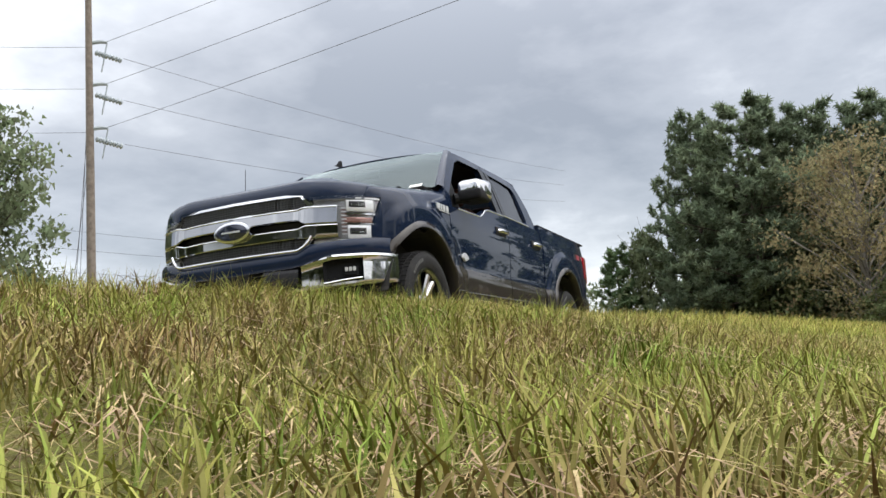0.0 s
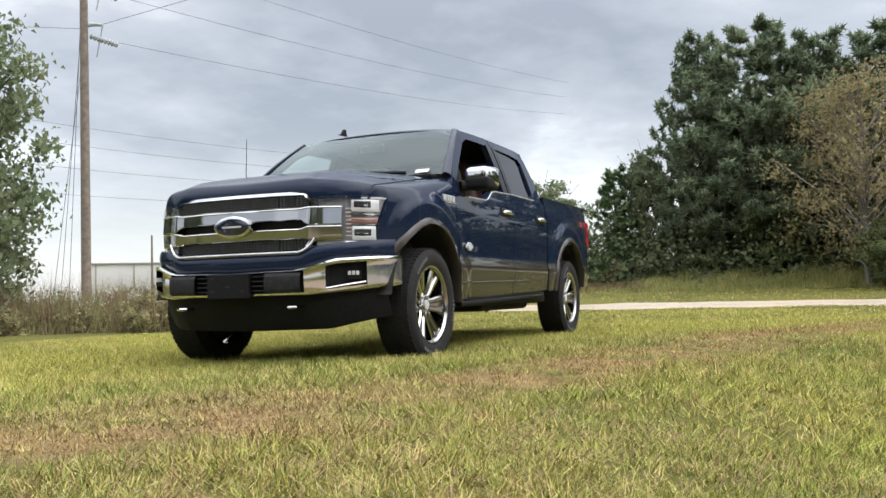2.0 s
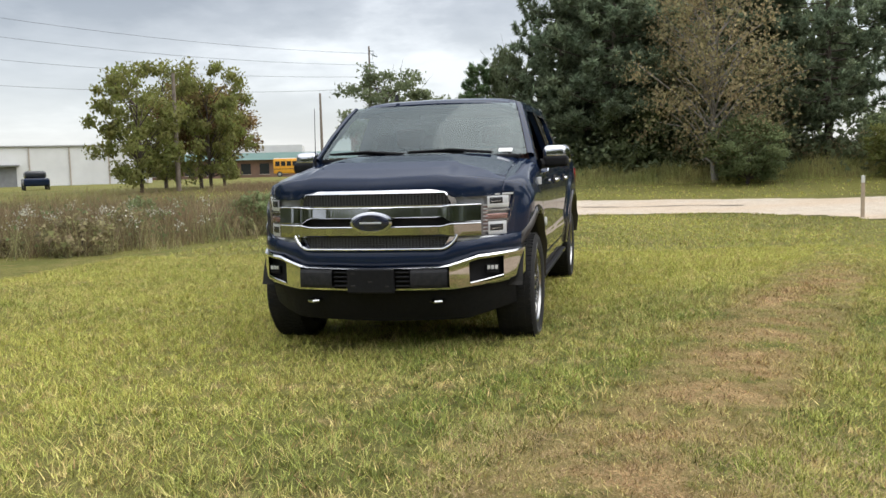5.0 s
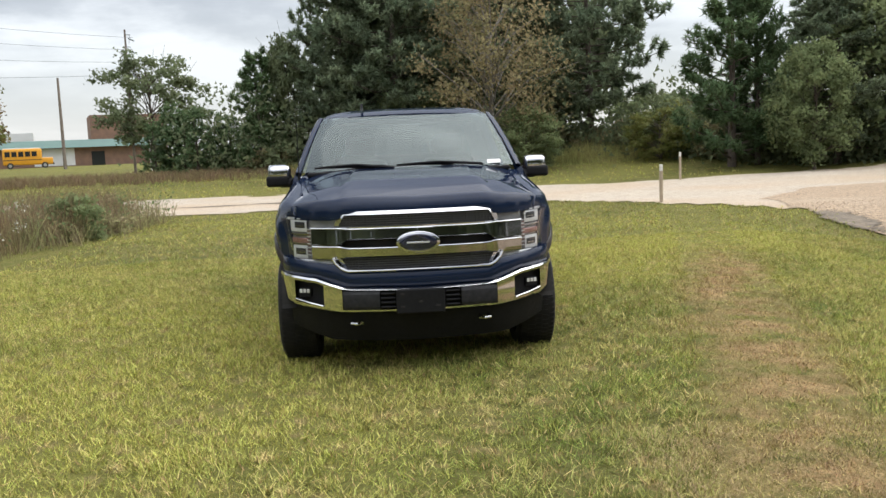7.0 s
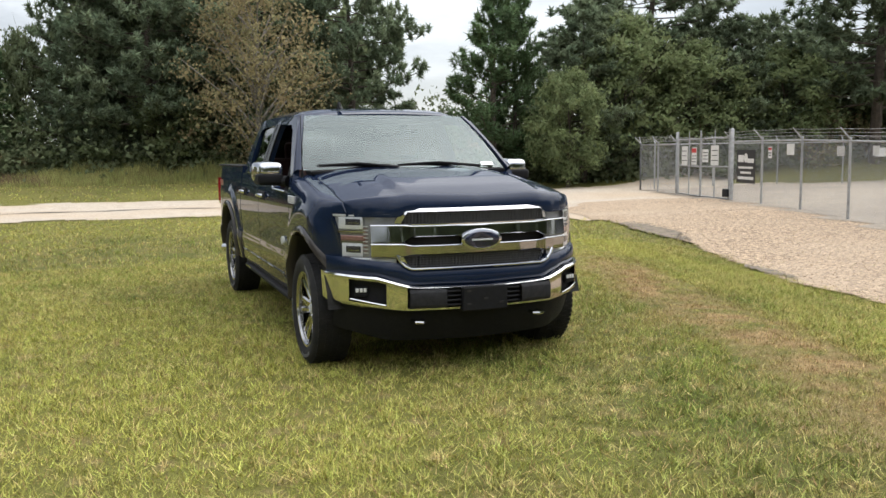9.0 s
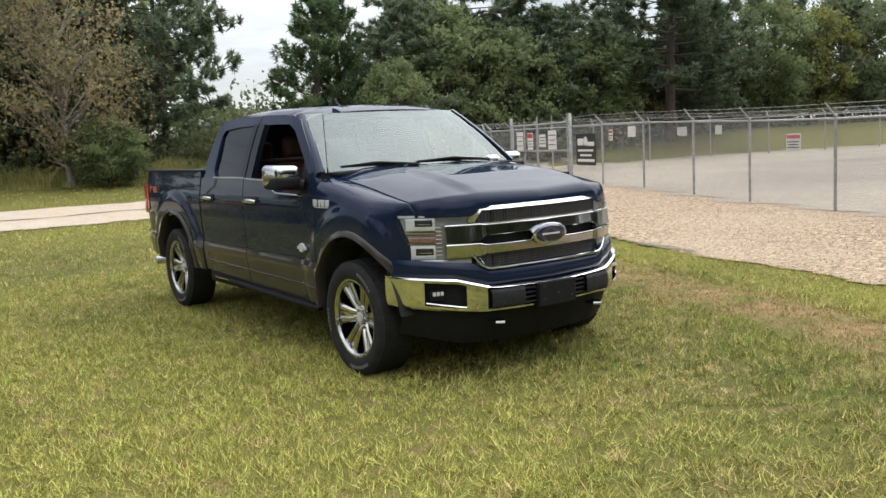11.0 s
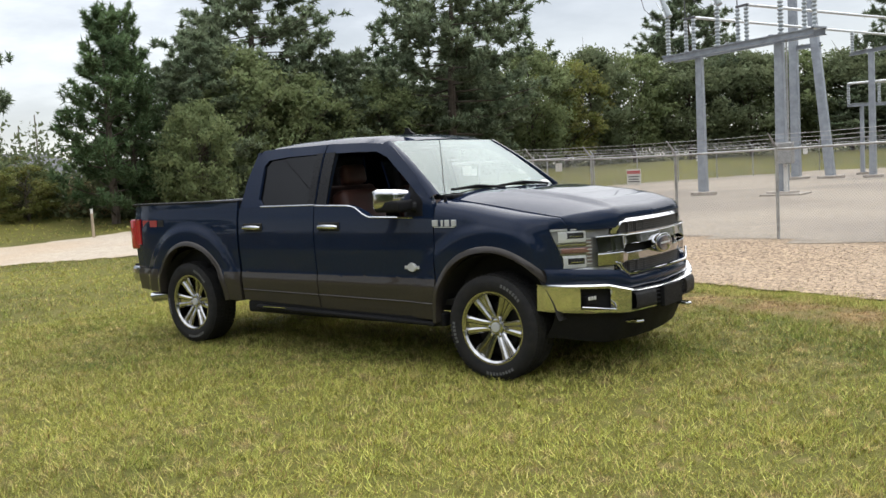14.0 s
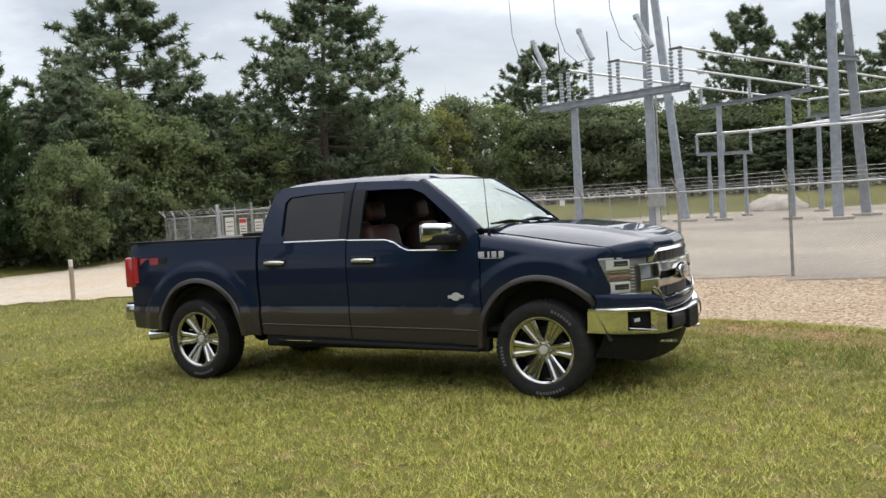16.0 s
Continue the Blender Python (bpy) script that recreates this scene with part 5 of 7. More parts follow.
        for kind in ("rear", "front"):
            if kind == "rear":
                xs, top = spread(-2.835, -1.838, 0.06), lambda x: 1.33
                outer = [(-2.835, 1.33), (-2.80, 1.57), (-2.735, 1.80), (-2.66, 1.846), (-2.3, 1.852), (-1.838, 1.845), (-1.838, 1.60), (-1.838, 1.33)]
                inner = [(-2.52, 1.338), (-2.59, 1.40), (-2.598, 1.70), (-2.55, 1.75), (-2.3, 1.768), (-1.915, 1.772), (-1.90, 1.60), (-1.895, 1.338)]
            else:
                xs, top = spread(-1.826, -0.512, 0.06), front_belt
                outer = [(-1.826, 1.325), (-1.826, 1.60), (-1.826, 1.845), (-1.50, 1.84), (-1.20, 1.822), (-1.05, 1.785), (-0.76, 1.56), (-0.545, 1.34), (-0.512, 1.205), (-0.75, 1.21), (-1.19, 1.218), (-1.30, 1.27), (-1.42, 1.315)]
                inner = [(-1.72, 1.332), (-1.72, 1.60), (-1.705, 1.768), (-1.50, 1.766), (-1.22, 1.756), (-1.09, 1.705), (-0.86, 1.53), (-0.635, 1.34), (-0.625, 1.225), (-0.80, 1.223), (-1.185, 1.230), (-1.295, 1.282), (-1.42, 1.326)]
            low = side_panel("door", xs, lambda x: rock(x) + 0.01, top, s, T, label="blue cab door over a bronze-grey sill band")
            put = lambda x, z: (x, s * cab_y(z), z)
            part("window_frame", ring_bm(fine(outer, n=3), fine(inner, n=3), put, (0, -s * 0.05, 0)), M_PAINT, low, smooth=True, angle=40)
            if kind == "rear":
                gl = part("window_glass", fill_bm(inner, lambda x, z: (x, s * (0.92 - 0.345 * (z - 1.338)), z), (0, -s * 0.004, 0)), M_TINT, low, "dark tinted rear window glass")
                gl.visible_shadow = False
                pillar_trim(low, s, (-1.925, -1.846))
            else:
                # the front pane is wound down; only its slim rear corner channel shows
                pillar_trim(low, s, (-1.819, -1.700))
                # quarter sail where the mirror sits
                part("mirror_sail", fill_bm([(-0.63, 1.225), (-0.64, 1.335), (-0.80, 1.475), (-0.80, 1.225)], lambda x, z: (x, s * (cab_y(z) - 0.006), z), (0, -s * 0.02, 0)), M_BLACK, low)
            # bright belt moulding
            bx = spread(xs[0] + (0.30 if kind == "rear" else 0.0), xs[-1] - (0.0 if kind == "rear" else 0.20), 0.04)
            bm = bmesh.new()
            tube(bm, [(x, s * (side_y(x, top(x)) - 0.006), top(x) + 0.006) for x in bx], 0.009, 6)
            part("belt_moulding", bm, M_CHROME, low, "slim chrome belt moulding", smooth=True)
            hx = -2.625 if kind == "rear" else -1.64
            part("handle_recess", boxm(hx - 0.13, hx + 0.12, s * 0.984 - 0.007, s * 0.984 + 0.007, 1.115, 1.188, 0.006), M_DARK, low)
            bm = bmesh.new()
            tube(bm, [(hx - 0.115, s * 1.0, 1.15), (hx - 0.10, s * 1.018, 1.152), (hx, s * 1.024, 1.153), (hx + 0.09, s * 1.018, 1.150), (hx + 0.105, s * 1.0, 1.148)], [0.016, 0.02, 0.019, 0.018, 0.014], 10)
            for v in bm.verts:
                v.co.y = s * 1.005 + (v.co.y - s * 1.005) * 0.75
            part("handle", bm, M_CHROME, low, "chrome door handle", smooth=True)
            # crease mouldings low on the door
            bm = bmesh.new()
            tube(bm, [(x, s * (side_y(x, 0.565) + 0.001), lerp(x, [-2.83, -0.5], [0.575, 0.545])) for x in xs], 0.007, 6)
            part("door_crease", bm, M_ACCENT, low, smooth=True)
            if kind == "front":
                bm = tubem([(-0.742, s * 0.985, 0.826), (-0.742, s * 1.0, 0.826)], [0.048, 0.042], 12)
                for v in bm.verts:
                    v.co.z = 0.826 + (v.co.z - 0.826) * 0.75
                em = part("door_emblem", bm, M_BADGE, low, "silver shield emblem")
                part("emblem_bar", boxm(-0.815, -0.669, s * 0.99 - 0.006, s * 0.99 + 0.006, 0.812, 0.838, 0.004), M_BADGE, em)
                # mirror
                mir = empty("wing_mirror")
                mir.parent = low
                bm = tubem([(-0.70, s * 0.95, 1.295), (-0.74, s * 1.00, 1.30), (-0.765, s * 1.06, 1.305)], [0.045, 0.04, 0.045], 10)
                part("mirror_arm", bm, M_BLACK, mir, smooth=True)
                bm = boxm(-0.945, -0.70, s * 1.085 - 0.095, s * 1.085 + 0.095, 1.285, 1.455, 0.045, 4)
                for v in bm.verts:
                    u = (v.co.x + 0.82) / 0.12
                    v.co.y += -s * 0.02 * u
                    if u > 0:
                        v.co.z = 1.37 + (v.co.z - 1.37) * (1 - 0.18 * u)
                cap = part("mirror_cap", bm, M_CHROME, mir, "chrome mirror cap", smooth=True, angle=60)
                bm = boxm(-0.938, -0.688, s * 1.082 - 0.099, s * 1.082 + 0.099, 1.27, 1.362, 0.024, 3)
                part("mirror_base", bm, M_BLACK, mir, smooth=True, angle=60)
                part("mirror_glass", boxm(-0.951, -0.946, s * 1.09 - 0.075, s * 1.09 + 0.075, 1.30, 1.44, 0.002), M_SILVER, mir)
                # A-pillar, from the roof down to the cowl
                P = []
                for k in range(13):
                    u = k / 12
                    x = -1.125 + u * 0.605
                    z = 1.832 - 0.447 * u + 0.02 * math.sin(math.pi * u)
                    yo = cab_y(z - 0.03) - 0.006
                    P.append([(x - 0.075, s * yo, z - 0.05), (x - 0.03, s * (yo - 0.004), z - 0.006), (x + 0.002, s * (yo - 0.026), z + 0.006), (x + 0.014, s * (yo - 0.05), z + 0.001), (x - 0.01, s * (yo - 0.054), z - 0.02)])
                part("front_pillar", shell(grid_bm(P)), M_PAINT, T, smooth=True, angle=45)
        # sill and step
        part("sill", boxm(-2.82, -0.48, s * 0.90 - 0.05, s * 0.90 + 0.05, 0.36, 0.47, 0.02), M_BLACK, T)
        bm = boxm(-2.66, -0.55, s * 0.93 - 0.06, s * 0.93 + 0.065, 0.365, 0.40, 0.012)
        for v in bm.verts:
            v.co.z += lerp(v.co.x, [-2.66, -0.55], [0.04, 0.0])
        step = part("side_step", bm, M_BLACK, T, "black retracted side step")
        part("step_trim", boxm(-2.55, -2.25, s * 0.998 - 0.003, s * 0.998 + 0.003, 0.425, 0.432), M_CHROME, step)
        # tail lamp
        bm = boxm(-4.63, -4.47, s * 0.90 - 0.07, s * 0.90 + 0.055, 0.935, 1.245, 0.02, 3)
        part("tail_lamp", bm, M_RED, T, "tall red tail lamp", smooth=True, angle=50)
        part("tail_lamp_side", boxm(-4.50, -4.425, s * 0.955, s * (side_y(-4.45, 1.1) + 0.006), 0.985, 1.24, 0.006), M_RED, T)
        for k, w in enumerate((0.15, 0.15, 0.12)):
            x0 = -4.39 + (0, 0.14, 0.28)[k]
            part("bed_decal", boxm(x0, x0 + w * 0.8, s * side_y(x0, 1.2) - 0.004, s * side_y(x0, 1.2) + 0.003, 1.165, 1.232), M_DECALRED if k < 2 else M_GREY, T, "red and grey side decal bar")
        # bed inner wall and rail cap
        part("bed_inner_wall", boxm(-4.55, -2.90, s * 0.82 - 0.02, s * 0.82 + 0.02, 0.80, 1.385), M_BLACK, T)
        part("bed_rail_cap", boxm(-4.57, -2.87, s * 0.883 - 0.075, s * 0.883 + 0.068, 1.385, 1.404, 0.008), M_BLACK, T)
        # head lamp: bezel, reflectors and clear lens
        ys = [s * y for y in spread(0.545, 0.84, 0.025) + [0.855, 0.868, 0.88, 0.89, 0.898, 0.905]]
        lo = lambda y: lerp(abs(y), [0.54, 0.80, 0.855, 0.905], [0.785, 0.795, 0.805, 1.06])
        hi = lambda y: lerp(abs(y), [0.54, 0.60, 0.84, 0.905], [1.104, 1.110, 1.114, 1.110])
        lamp = part("head_lamp", band(ys, lambda y: lamp_x(y) - 0.055, lo, hi, 0.05), M_LAMPBODY, T, "clear headlamp with pale amber reflector", smooth=True)
        for z0, z1, y0, y1, mt, nm, lab in ((1.010, 1.088, 0.748, 0.870, M_SILVER, "upper_reflector", ""), (0.932, 0.968, 0.735, 0.862, M_AMBER, "turn_signal", "brownish amber turn signal"), (0.826, 0.915, 0.750, 0.856, M_SILVER, "lower_reflector", ""), (1.092, 1.106, 0.56, 0.895, M_SILVER, "lamp_trim", ""), (0.788, 0.820, 0.555, 0.85, M_SILVER, "lamp_trim", ""), (0.985, 1.0, 0.735, 0.875, M_CHROME, "lamp_rule", ""), (0.922, 0.928, 0.735, 0.868, M_CHROME, "lamp_rule", "")):
            yy = [s * y for y in spread(y0, y1, 0.02)]
            part(nm, band(yy, lambda y: lamp_x(y) - 0.022, lambda y: z0, lambda y: z1, 0.02), mt, lamp, lab, smooth=True)
        for z0, z1 in ((1.035, 1.078), (0.852, 0.898)):
            cup = part("projector", band([s * y for y in spread(0.762, 0.838, 0.02)], lambda y: lamp_x(y) - 0.017, lambda y: z0, lambda y: z1, 0.012), M_GREY, lamp, "dark square projector lens", smooth=True)
            part("projector_rim", band([s * y for y in spread(0.772, 0.828, 0.02)], lambda y: lamp_x(y) - 0.013, lambda y: z0 + 0.012, lambda y: z0 + 0.020, 0.006), M_CHROME, cup)
        for k in range(15):
            z0 = 0.852 + k * 0.0125
            part("reflector_rib", band([s * y for y in spread(0.722, 0.748, 0.013)], lambda y: lamp_x(y) - 0.014, lambda y: z0, lambda y: z0 + 0.005, 0.006, rows=1), M_AMBER if k % 2 else M_SILVER, lamp)
        lens = part("lamp_lens", band(ys, lamp_x, lo, hi, 0.005, crown=0.006), M_LENS, lamp, "clear plastic lens", smooth=True)
        lens.visible_shadow = False
        # tow hook
        bm = tubem([(0.80, s * 0.40, 0.405), (0.905, s * 0.40, 0.405), (0.93, s * 0.425, 0.405), (0.905, s * 0.462, 0.405), (0.80, s * 0.462, 0.405)], 0.012, 8)
        part("tow_hook", bm, M_CHROME, T, "bright tow hook", smooth=True)

    # hood
    P = []
    run = spread(-0.475, 0.70, 0.03) + [0.72, 0.74, 0.76, 0.775, 0.79, 0.80, 0.81, 0.82, 0.828, 0.834, 0.838, 0.84]
    for x in run:
        row = []
        for k in range(-26, 27):
            f = k / 26
            nose = nose_x(f * 0.846)
            u = (x + 0.475) / 1.315
            xx = -0.475 + u * (nose + 0.475) - 0.05 * f * f * min(max((0.1 - x) / 0.5, 0), 1)
            # keep the roll of the front edge narrow in every section
            row.append((xx, f * (seam(min(xx, 0.6)) - 0.004), hood_z(xx, f * 0.846)))
        P.append(row)
    bm = grid_bm(P)
    flange(bm, (0, 0, -0.03))
    part("hood", shell(bm), M_PAINT, T, "blue bonnet with raised centre", smooth=True, angle=40)
    # cowl, wipers
    part("cowl", boxm(-0.62, -0.43, -0.82, 0.82, 1.345, 1.378, 0.01), M_BLACK, T)
    for y0, y1, x0, x1 in ((-0.76, -0.12, -0.45, -0.47), (-0.10, 0.60, -0.47, -0.50)):
        arm = tubem([(x1 + 0.05, y1 + (0.0), 1.40), (x0 - 0.02, (y0 + y1) / 2, 1.432), (x0 - 0.01, y0, 1.418)], [0.014, 0.010, 0.008], 6)
        wp = part("wiper", arm, M_BLACK, T)
        part("wiper_blade", boxm(x0 - 0.045, x0 - 0.02, y0, y0 + 0.56, 1.408, 1.425, 0.004), M_BLACK, wp)
    # windscreen: a curved sheet
    P = []
    for k in range(15):
        u = k / 14
        row = []
        for j in range(-12, 13):
            v = j / 12
            half = 0.872 + (0.708 - 0.872) * u
            x = -0.455 - 0.60 * u - 0.075 * v * v * (1 - 0.2 * u)
            z = 1.392 + 0.447 * u + 0.022 * math.sin(math.pi * u) - 0.012 * v * v
            row.append((x, v * half, z))
        P.append(row)
    bm = grid_bm(P)
    flange(bm, (-0.006, 0, -0.004))
    ws = part("windscreen", shell(bm), M_GLASS, T, "curved windscreen with pale green tint", smooth=True, angle=40)
    ws.visible_shadow = False
    st = part("price_sticker", move_bm(boxm(-0.002, 0.002, -0.055, 0.055, -0.022, 0.022), Matrix.Translation((-0.532, 0.70, 1.416)) @ Matrix.Rotation(radians(-50), 4, "Y")), M_WHITE, T, "small white paper sticker")
    # roof
    P = []
    for x in spread(-2.74, -1.05, 0.06):
        row = []
        zc = lerp(x, [-2.74, -2.66, -2.3, -1.8, -1.4, -1.16, -1.05], [1.865, 1.892, 1.915, 1.918, 1.905, 1.875, 1.845])
        for j in range(-12, 13):
            v = j / 12
            half = lerp(x, [-2.74, -2.6, -1.2, -1.05], [0.70, 0.735, 0.735, 0.70])
            row.append((x + 0.06 * (v * v if x > -1.3 else 0) * -1, v * half, zc - 0.022 * v * v - 0.045 * abs(v) ** 9))
        P.append(row)
    bm = grid_bm(P)
    flange(bm, (0, 0, -0.05))
    part("roof", shell(bm), M_PAINT, T, "blue cab roof", smooth=True, angle=50)
    part("headliner", boxm(-2.68, -1.15, -0.68, 0.68, 1.80, 1.825), M_DASH, T)
    # rear cab wall with its window
    back = ring_bm(fine([(-0.93, 1.36), (-0.76, 1.83), (0.76, 1.83), (0.93, 1.36)], n=3), fine([(-0.74, 1.44), (-0.64, 1.77), (0.64, 1.77), (0.74, 1.44)], n=3), lambda y, z: (-2.84 + lerp(z, [1.36, 1.83], [0, 0.11]), y, z), (0.04, 0, 0))
    wall = part("cab_back", back, M_PAINT, T, smooth=True)
    part("cab_back_lower", boxm(-2.85, -2.80, -0.93, 0.93, 0.50, 1.365), M_PAINT, T)
    rg = part("rear_window", fill_bm([(-0.74, 1.44), (-0.64, 1.77), (0.64, 1.77), (0.74, 1.44)], lambda y, z: (-2.83 + lerp(z, [1.36, 1.83], [0, 0.11]), y, z), (0.004, 0, 0)), M_TINT, wall)
    rg.visible_shadow = False
    # roof fin and whip aerial
    bm = fill_bm([(-1.27, 1.895), (-1.13, 1.888), (-1.18, 1.91), (-1.215, 1.95), (-1.245, 1.952), (-1.25, 1.91)], lambda x, z: (x, -0.365, z), (0, -0.02, 0))
    part("roof_fin", bm, M_BLACK, T, "black shark-fin aerial")
    part("whip_aerial", tubem([(-0.455, -0.885, 1.30), (-0.455, -0.885, 1.40), (-0.475, -0.885, 1.80)], [0.012, 0.004, 0.0025], 6), M_BLACK, T, "thin black whip aerial")
    part("aerial_base", tubem([(-0.452, -0.885, 1.27), (-0.453, -0.885, 1.36)], [0.018, 0.012], 8), M_BLACK, T)

    # nose: body-colour fascia under the lamps, around the grille
    ys = spread(-0.945, 0.945, 0.03)
    top = lambda y: lerp(abs(y), [0, 0.47, 0.54, 0.60, 0.86, 0.945], [0.748, 0.748, 0.79, 0.795, 0.825, 0.83])
    bot = lambda y: lerp(abs(y), [0, 0.5, 0.57, 0.70, 0.945], [0.625, 0.64, 0.66, 0.70, 0.715])
    fas_x = lambda y: min(max(lamp_x(max(abs(y), 0.5)) + 0.012, bumper_x(y) - 0.055), 0.895 - 0.15 * y * y)
    part("front_fascia", band(ys, fas_x, bot, top, 0.10, crown=0.018), M_PAINT, T, smooth=True, angle=50)
    part("radiator_shroud", boxm(0.40, 0.60, -0.66, 0.66, 0.45, 1.10), M_DARK, T)
    G = empty("grille")
    G.parent = T
    tagged(G, "chrome twin-bar grille with black mesh")
    ys = spread(-0.72, 0.72, 0.03)
    part("grille_panel", band(spread(-0.55, 0.55, 0.05), lambda y: grille_x(y) - 0.06, lambda y: 0.755, lambda y: 1.125, 0.03), M_DARK, G)
    for zs, oz in (((1.133, 1.034), 1), ((0.852, 0.752), -1)):
        zt, zb = zs
        if oz > 0:
            outer = [(-0.515, zt + 0.012), (0.515, zt + 0.012), (0.56, zb + 0.02), (0.54, zb), (-0.54, zb), (-0.56, zb + 0.02)]
            inner = [(-0.488, zt - 0.010), (0.488, zt - 0.010), (0.522, zb + 0.022), (0.520, zb + 0.008), (-0.520, zb + 0.008), (-0.522, zb + 0.022)]
        else:
            outer = [(-0.54, zt), (0.54, zt), (0.545, zt - 0.02), (0.485, zb - 0.012), (-0.485, zb - 0.012), (-0.545, zt - 0.02)]
            inner = [(-0.520, zt - 0.004), (0.520, zt - 0.004), (0.515, zt - 0.02), (0.470, zb + 0.006), (-0.470, zb + 0.006), (-0.515, zt - 0.02)]
        part("grille_surround", ring_bm(fine(outer, n=10), fine(inner, n=10), lambda y, z: (grille_x(y) - 0.004 - 0.9 * max(abs(z - 0.938) - 0.18, 0) - 0.45 * max(abs(y) - 0.49, 0), y, z), (-0.03, 0, 0)), M_CHROME, G, "chrome grille surround", smooth=True, angle=30)
        bm = bmesh.new()
        y = -0.515
        while y <= 0.5151:
            box(bm, grille_x(y) - 0.036, grille_x(y) - 0.026, y - 0.0045, y + 0.0045, zb + 0.005, zt - 0.008)
            y += 0.0225
        for k in range(6):
            z = zb + 0.012 + k * 0.0155
            seg = spread(-0.51, 0.51, 0.1)
            for a, b in zip(seg, seg[1:]):
                xx = grille_x((a + b) / 2)
                box(bm, xx - 0.034, xx - 0.022, a, b, z - 0.003, z + 0.003)
        tagged(part("grille_mesh", bm, M_MESH, G, "dark grey square grille mesh"), kind="stuff")
    # bright lower lip of the surround, standing proud of the fascia
    lip = [(-0.572, 0.842), (-0.552, 0.806), (-0.522, 0.775), (-0.49, 0.758)] + [(0.47 * k / 12, 0.753) for k in range(-12, 13)] + [(0.49, 0.758), (0.522, 0.775), (0.552, 0.806), (0.572, 0.842)]
    part("surround_lip", tubem([(max(grille_x(y), fas_x(y) + 0.010) + 0.004, y, z) for y, z in lip], 0.0095, 8), M_CHROME, G, "bright chrome lower lip", smooth=True)
    wide = lambda y: min(max((abs(y) - 0.47) / 0.05, 0), 1)
    ys = spread(-0.715, 0.715, 0.0235)
    part("grille_bar", bright_bar(ys, lambda y: grille_x(y) + 0.004 + 0.026 * wide(y), lambda y: 0.958 - 0.034 * wide(y), lambda y: 1.032 + 0.008 * wide(y), 0.06, 6), M_BAR, G, "chrome grille bar", smooth=True, angle=28)
    part("grille_bar", bright_bar(ys, lambda y: grille_x(y) + 0.004 + 0.026 * wide(y), lambda y: 0.838 - 0.008 * wide(y), lambda y: 0.902 + 0.014 * wide(y), 0.06, -3), M_BAR, G, "chrome grille bar", smooth=True, angle=28)
    for zt, w1 in ((1.032, 0.008), (0.902, 0.014)):
        pts = [(grille_x(y) + 0.002 + 0.026 * wide(y), y, zt + w1 * wide(y) - 0.002) for y in ys]
        part("bar_edge", tubem(pts, 0.0048, 6), M_CHROME, G, "bright chrome edge", smooth=True)
    for a, b, mt, x0, x1 in ((0.145, 0.072, M_CHROME, 0.88, 0.925), (0.126, 0.056, M_OVAL, 0.92, 0.932)):
        bm = tubem([(x0, 0, 0.932), (x1 - 0.004, 0, 0.932), (x1, 0, 0.932)], [1, 1, 0.93], 40)
        for v in bm.verts:
            v.co.y *= a
            v.co.z = 0.932 + (v.co.z - 0.932) * b
        part("oval_emblem", bm, mt, G, "oval navy emblem in chrome ring" if mt is M_OVAL else "", smooth=True, angle=40)
    part("emblem_bar", boxm(0.930, 0.935, -0.075, 0.075, 0.926, 0.938, 0.002), M_BADGE, G, "plain silver bar on the oval")

    # front bumper
    B = empty("front_bumper")
    B.parent = T
    tagged(B, "chrome front bumper with black inserts")
    top = lambda y: lerp(abs(y), [0, 0.5, 0.57, 0.70, 0.965], [0.632, 0.645, 0.665, 0.705, 0.722])
    bot = lambda y: lerp(abs(y), [0, 0.54, 0.70, 0.94, 0.965], [0.470, 0.472, 0.490, 0.525, 0.535])
    S = (0, 0.07, 0.14, 0.3, 0.5, 0.7, 0.86, 0.94, 1.0)
    yh = [0, 0.05, 0.1, 0.165, 0.2, 0.26, 0.33, 0.4, 0.46, 0.52, 0.56, 0.60, 0.645, 0.70, 0.75, 0.80, 0.85, 0.88, 0.91, 0.94, 0.965]
    ys = [-y for y in yh[:0:-1]] + yh
    P = []
    for y in ys:
        row = []
        for q in S:
            z = bot(y) + (top(y) - bot(y)) * q
            bulge = 0.010 * math.sin(math.pi * (0.25 + 0.55 * q)) + 0.006 * q + (0.013 if 0.90 < q < 1 else 0)
            row.append((bumper_x(y) - 0.02 + bulge - (0.02 if q == 0 else 0), y, z))
        P.append(row)

    def cut(i, j):
        a = (abs(ys[i]) + abs(ys[i + 1])) / 2
        q = (S[j] + S[j + 1]) / 2
        return (0.645 < a < 0.85 and 0.14 < q < 0.86) or (a < 0.52 and 0.14 < q < 0.94)

    bm = grid_bm(P, cut)
    flange(bm, (-0.045, 0, 0))
    part("bumper_bar", shell(bm), M_CHROME, B, "chrome bumper bar", smooth=True, angle=38)
    part("bumper_insert", band(spread(-0.53, 0.53, 0.04), lambda y: bumper_x(y) - 0.035, lambda y: 0.485, lambda y: 0.63, 0.05), M_BLACK, B)
    for s in (1, -1):
        yy = [s * y for y in spread(0.272, 0.512, 0.03)]
        part("bumper_pad", band(yy, lambda y: bumper_x(y) + 0.018, lambda y: 0.500, lambda y: 0.622, 0.05, crown=0.006), M_GREY, B, "dark grey rubber pad")
        for k in range(4):
            z0 = 0.505 + k * 0.03
            part("vent_slat", band([s * y for y in spread(0.17, 0.262, 0.03)], lambda y: bumper_x(y) + 0.004, lambda y: z0, lambda y: z0 + 0.014, 0.03, rows=2), M_BLACK, B)
        part("fog_recess", band([s * y for y in spread(0.63, 0.865, 0.03)], lambda y: bumper_x(y) - 0.075, lambda y: 0.50, lambda y: 0.69, 0.03), M_BLACK, B)
        yf = 0.775
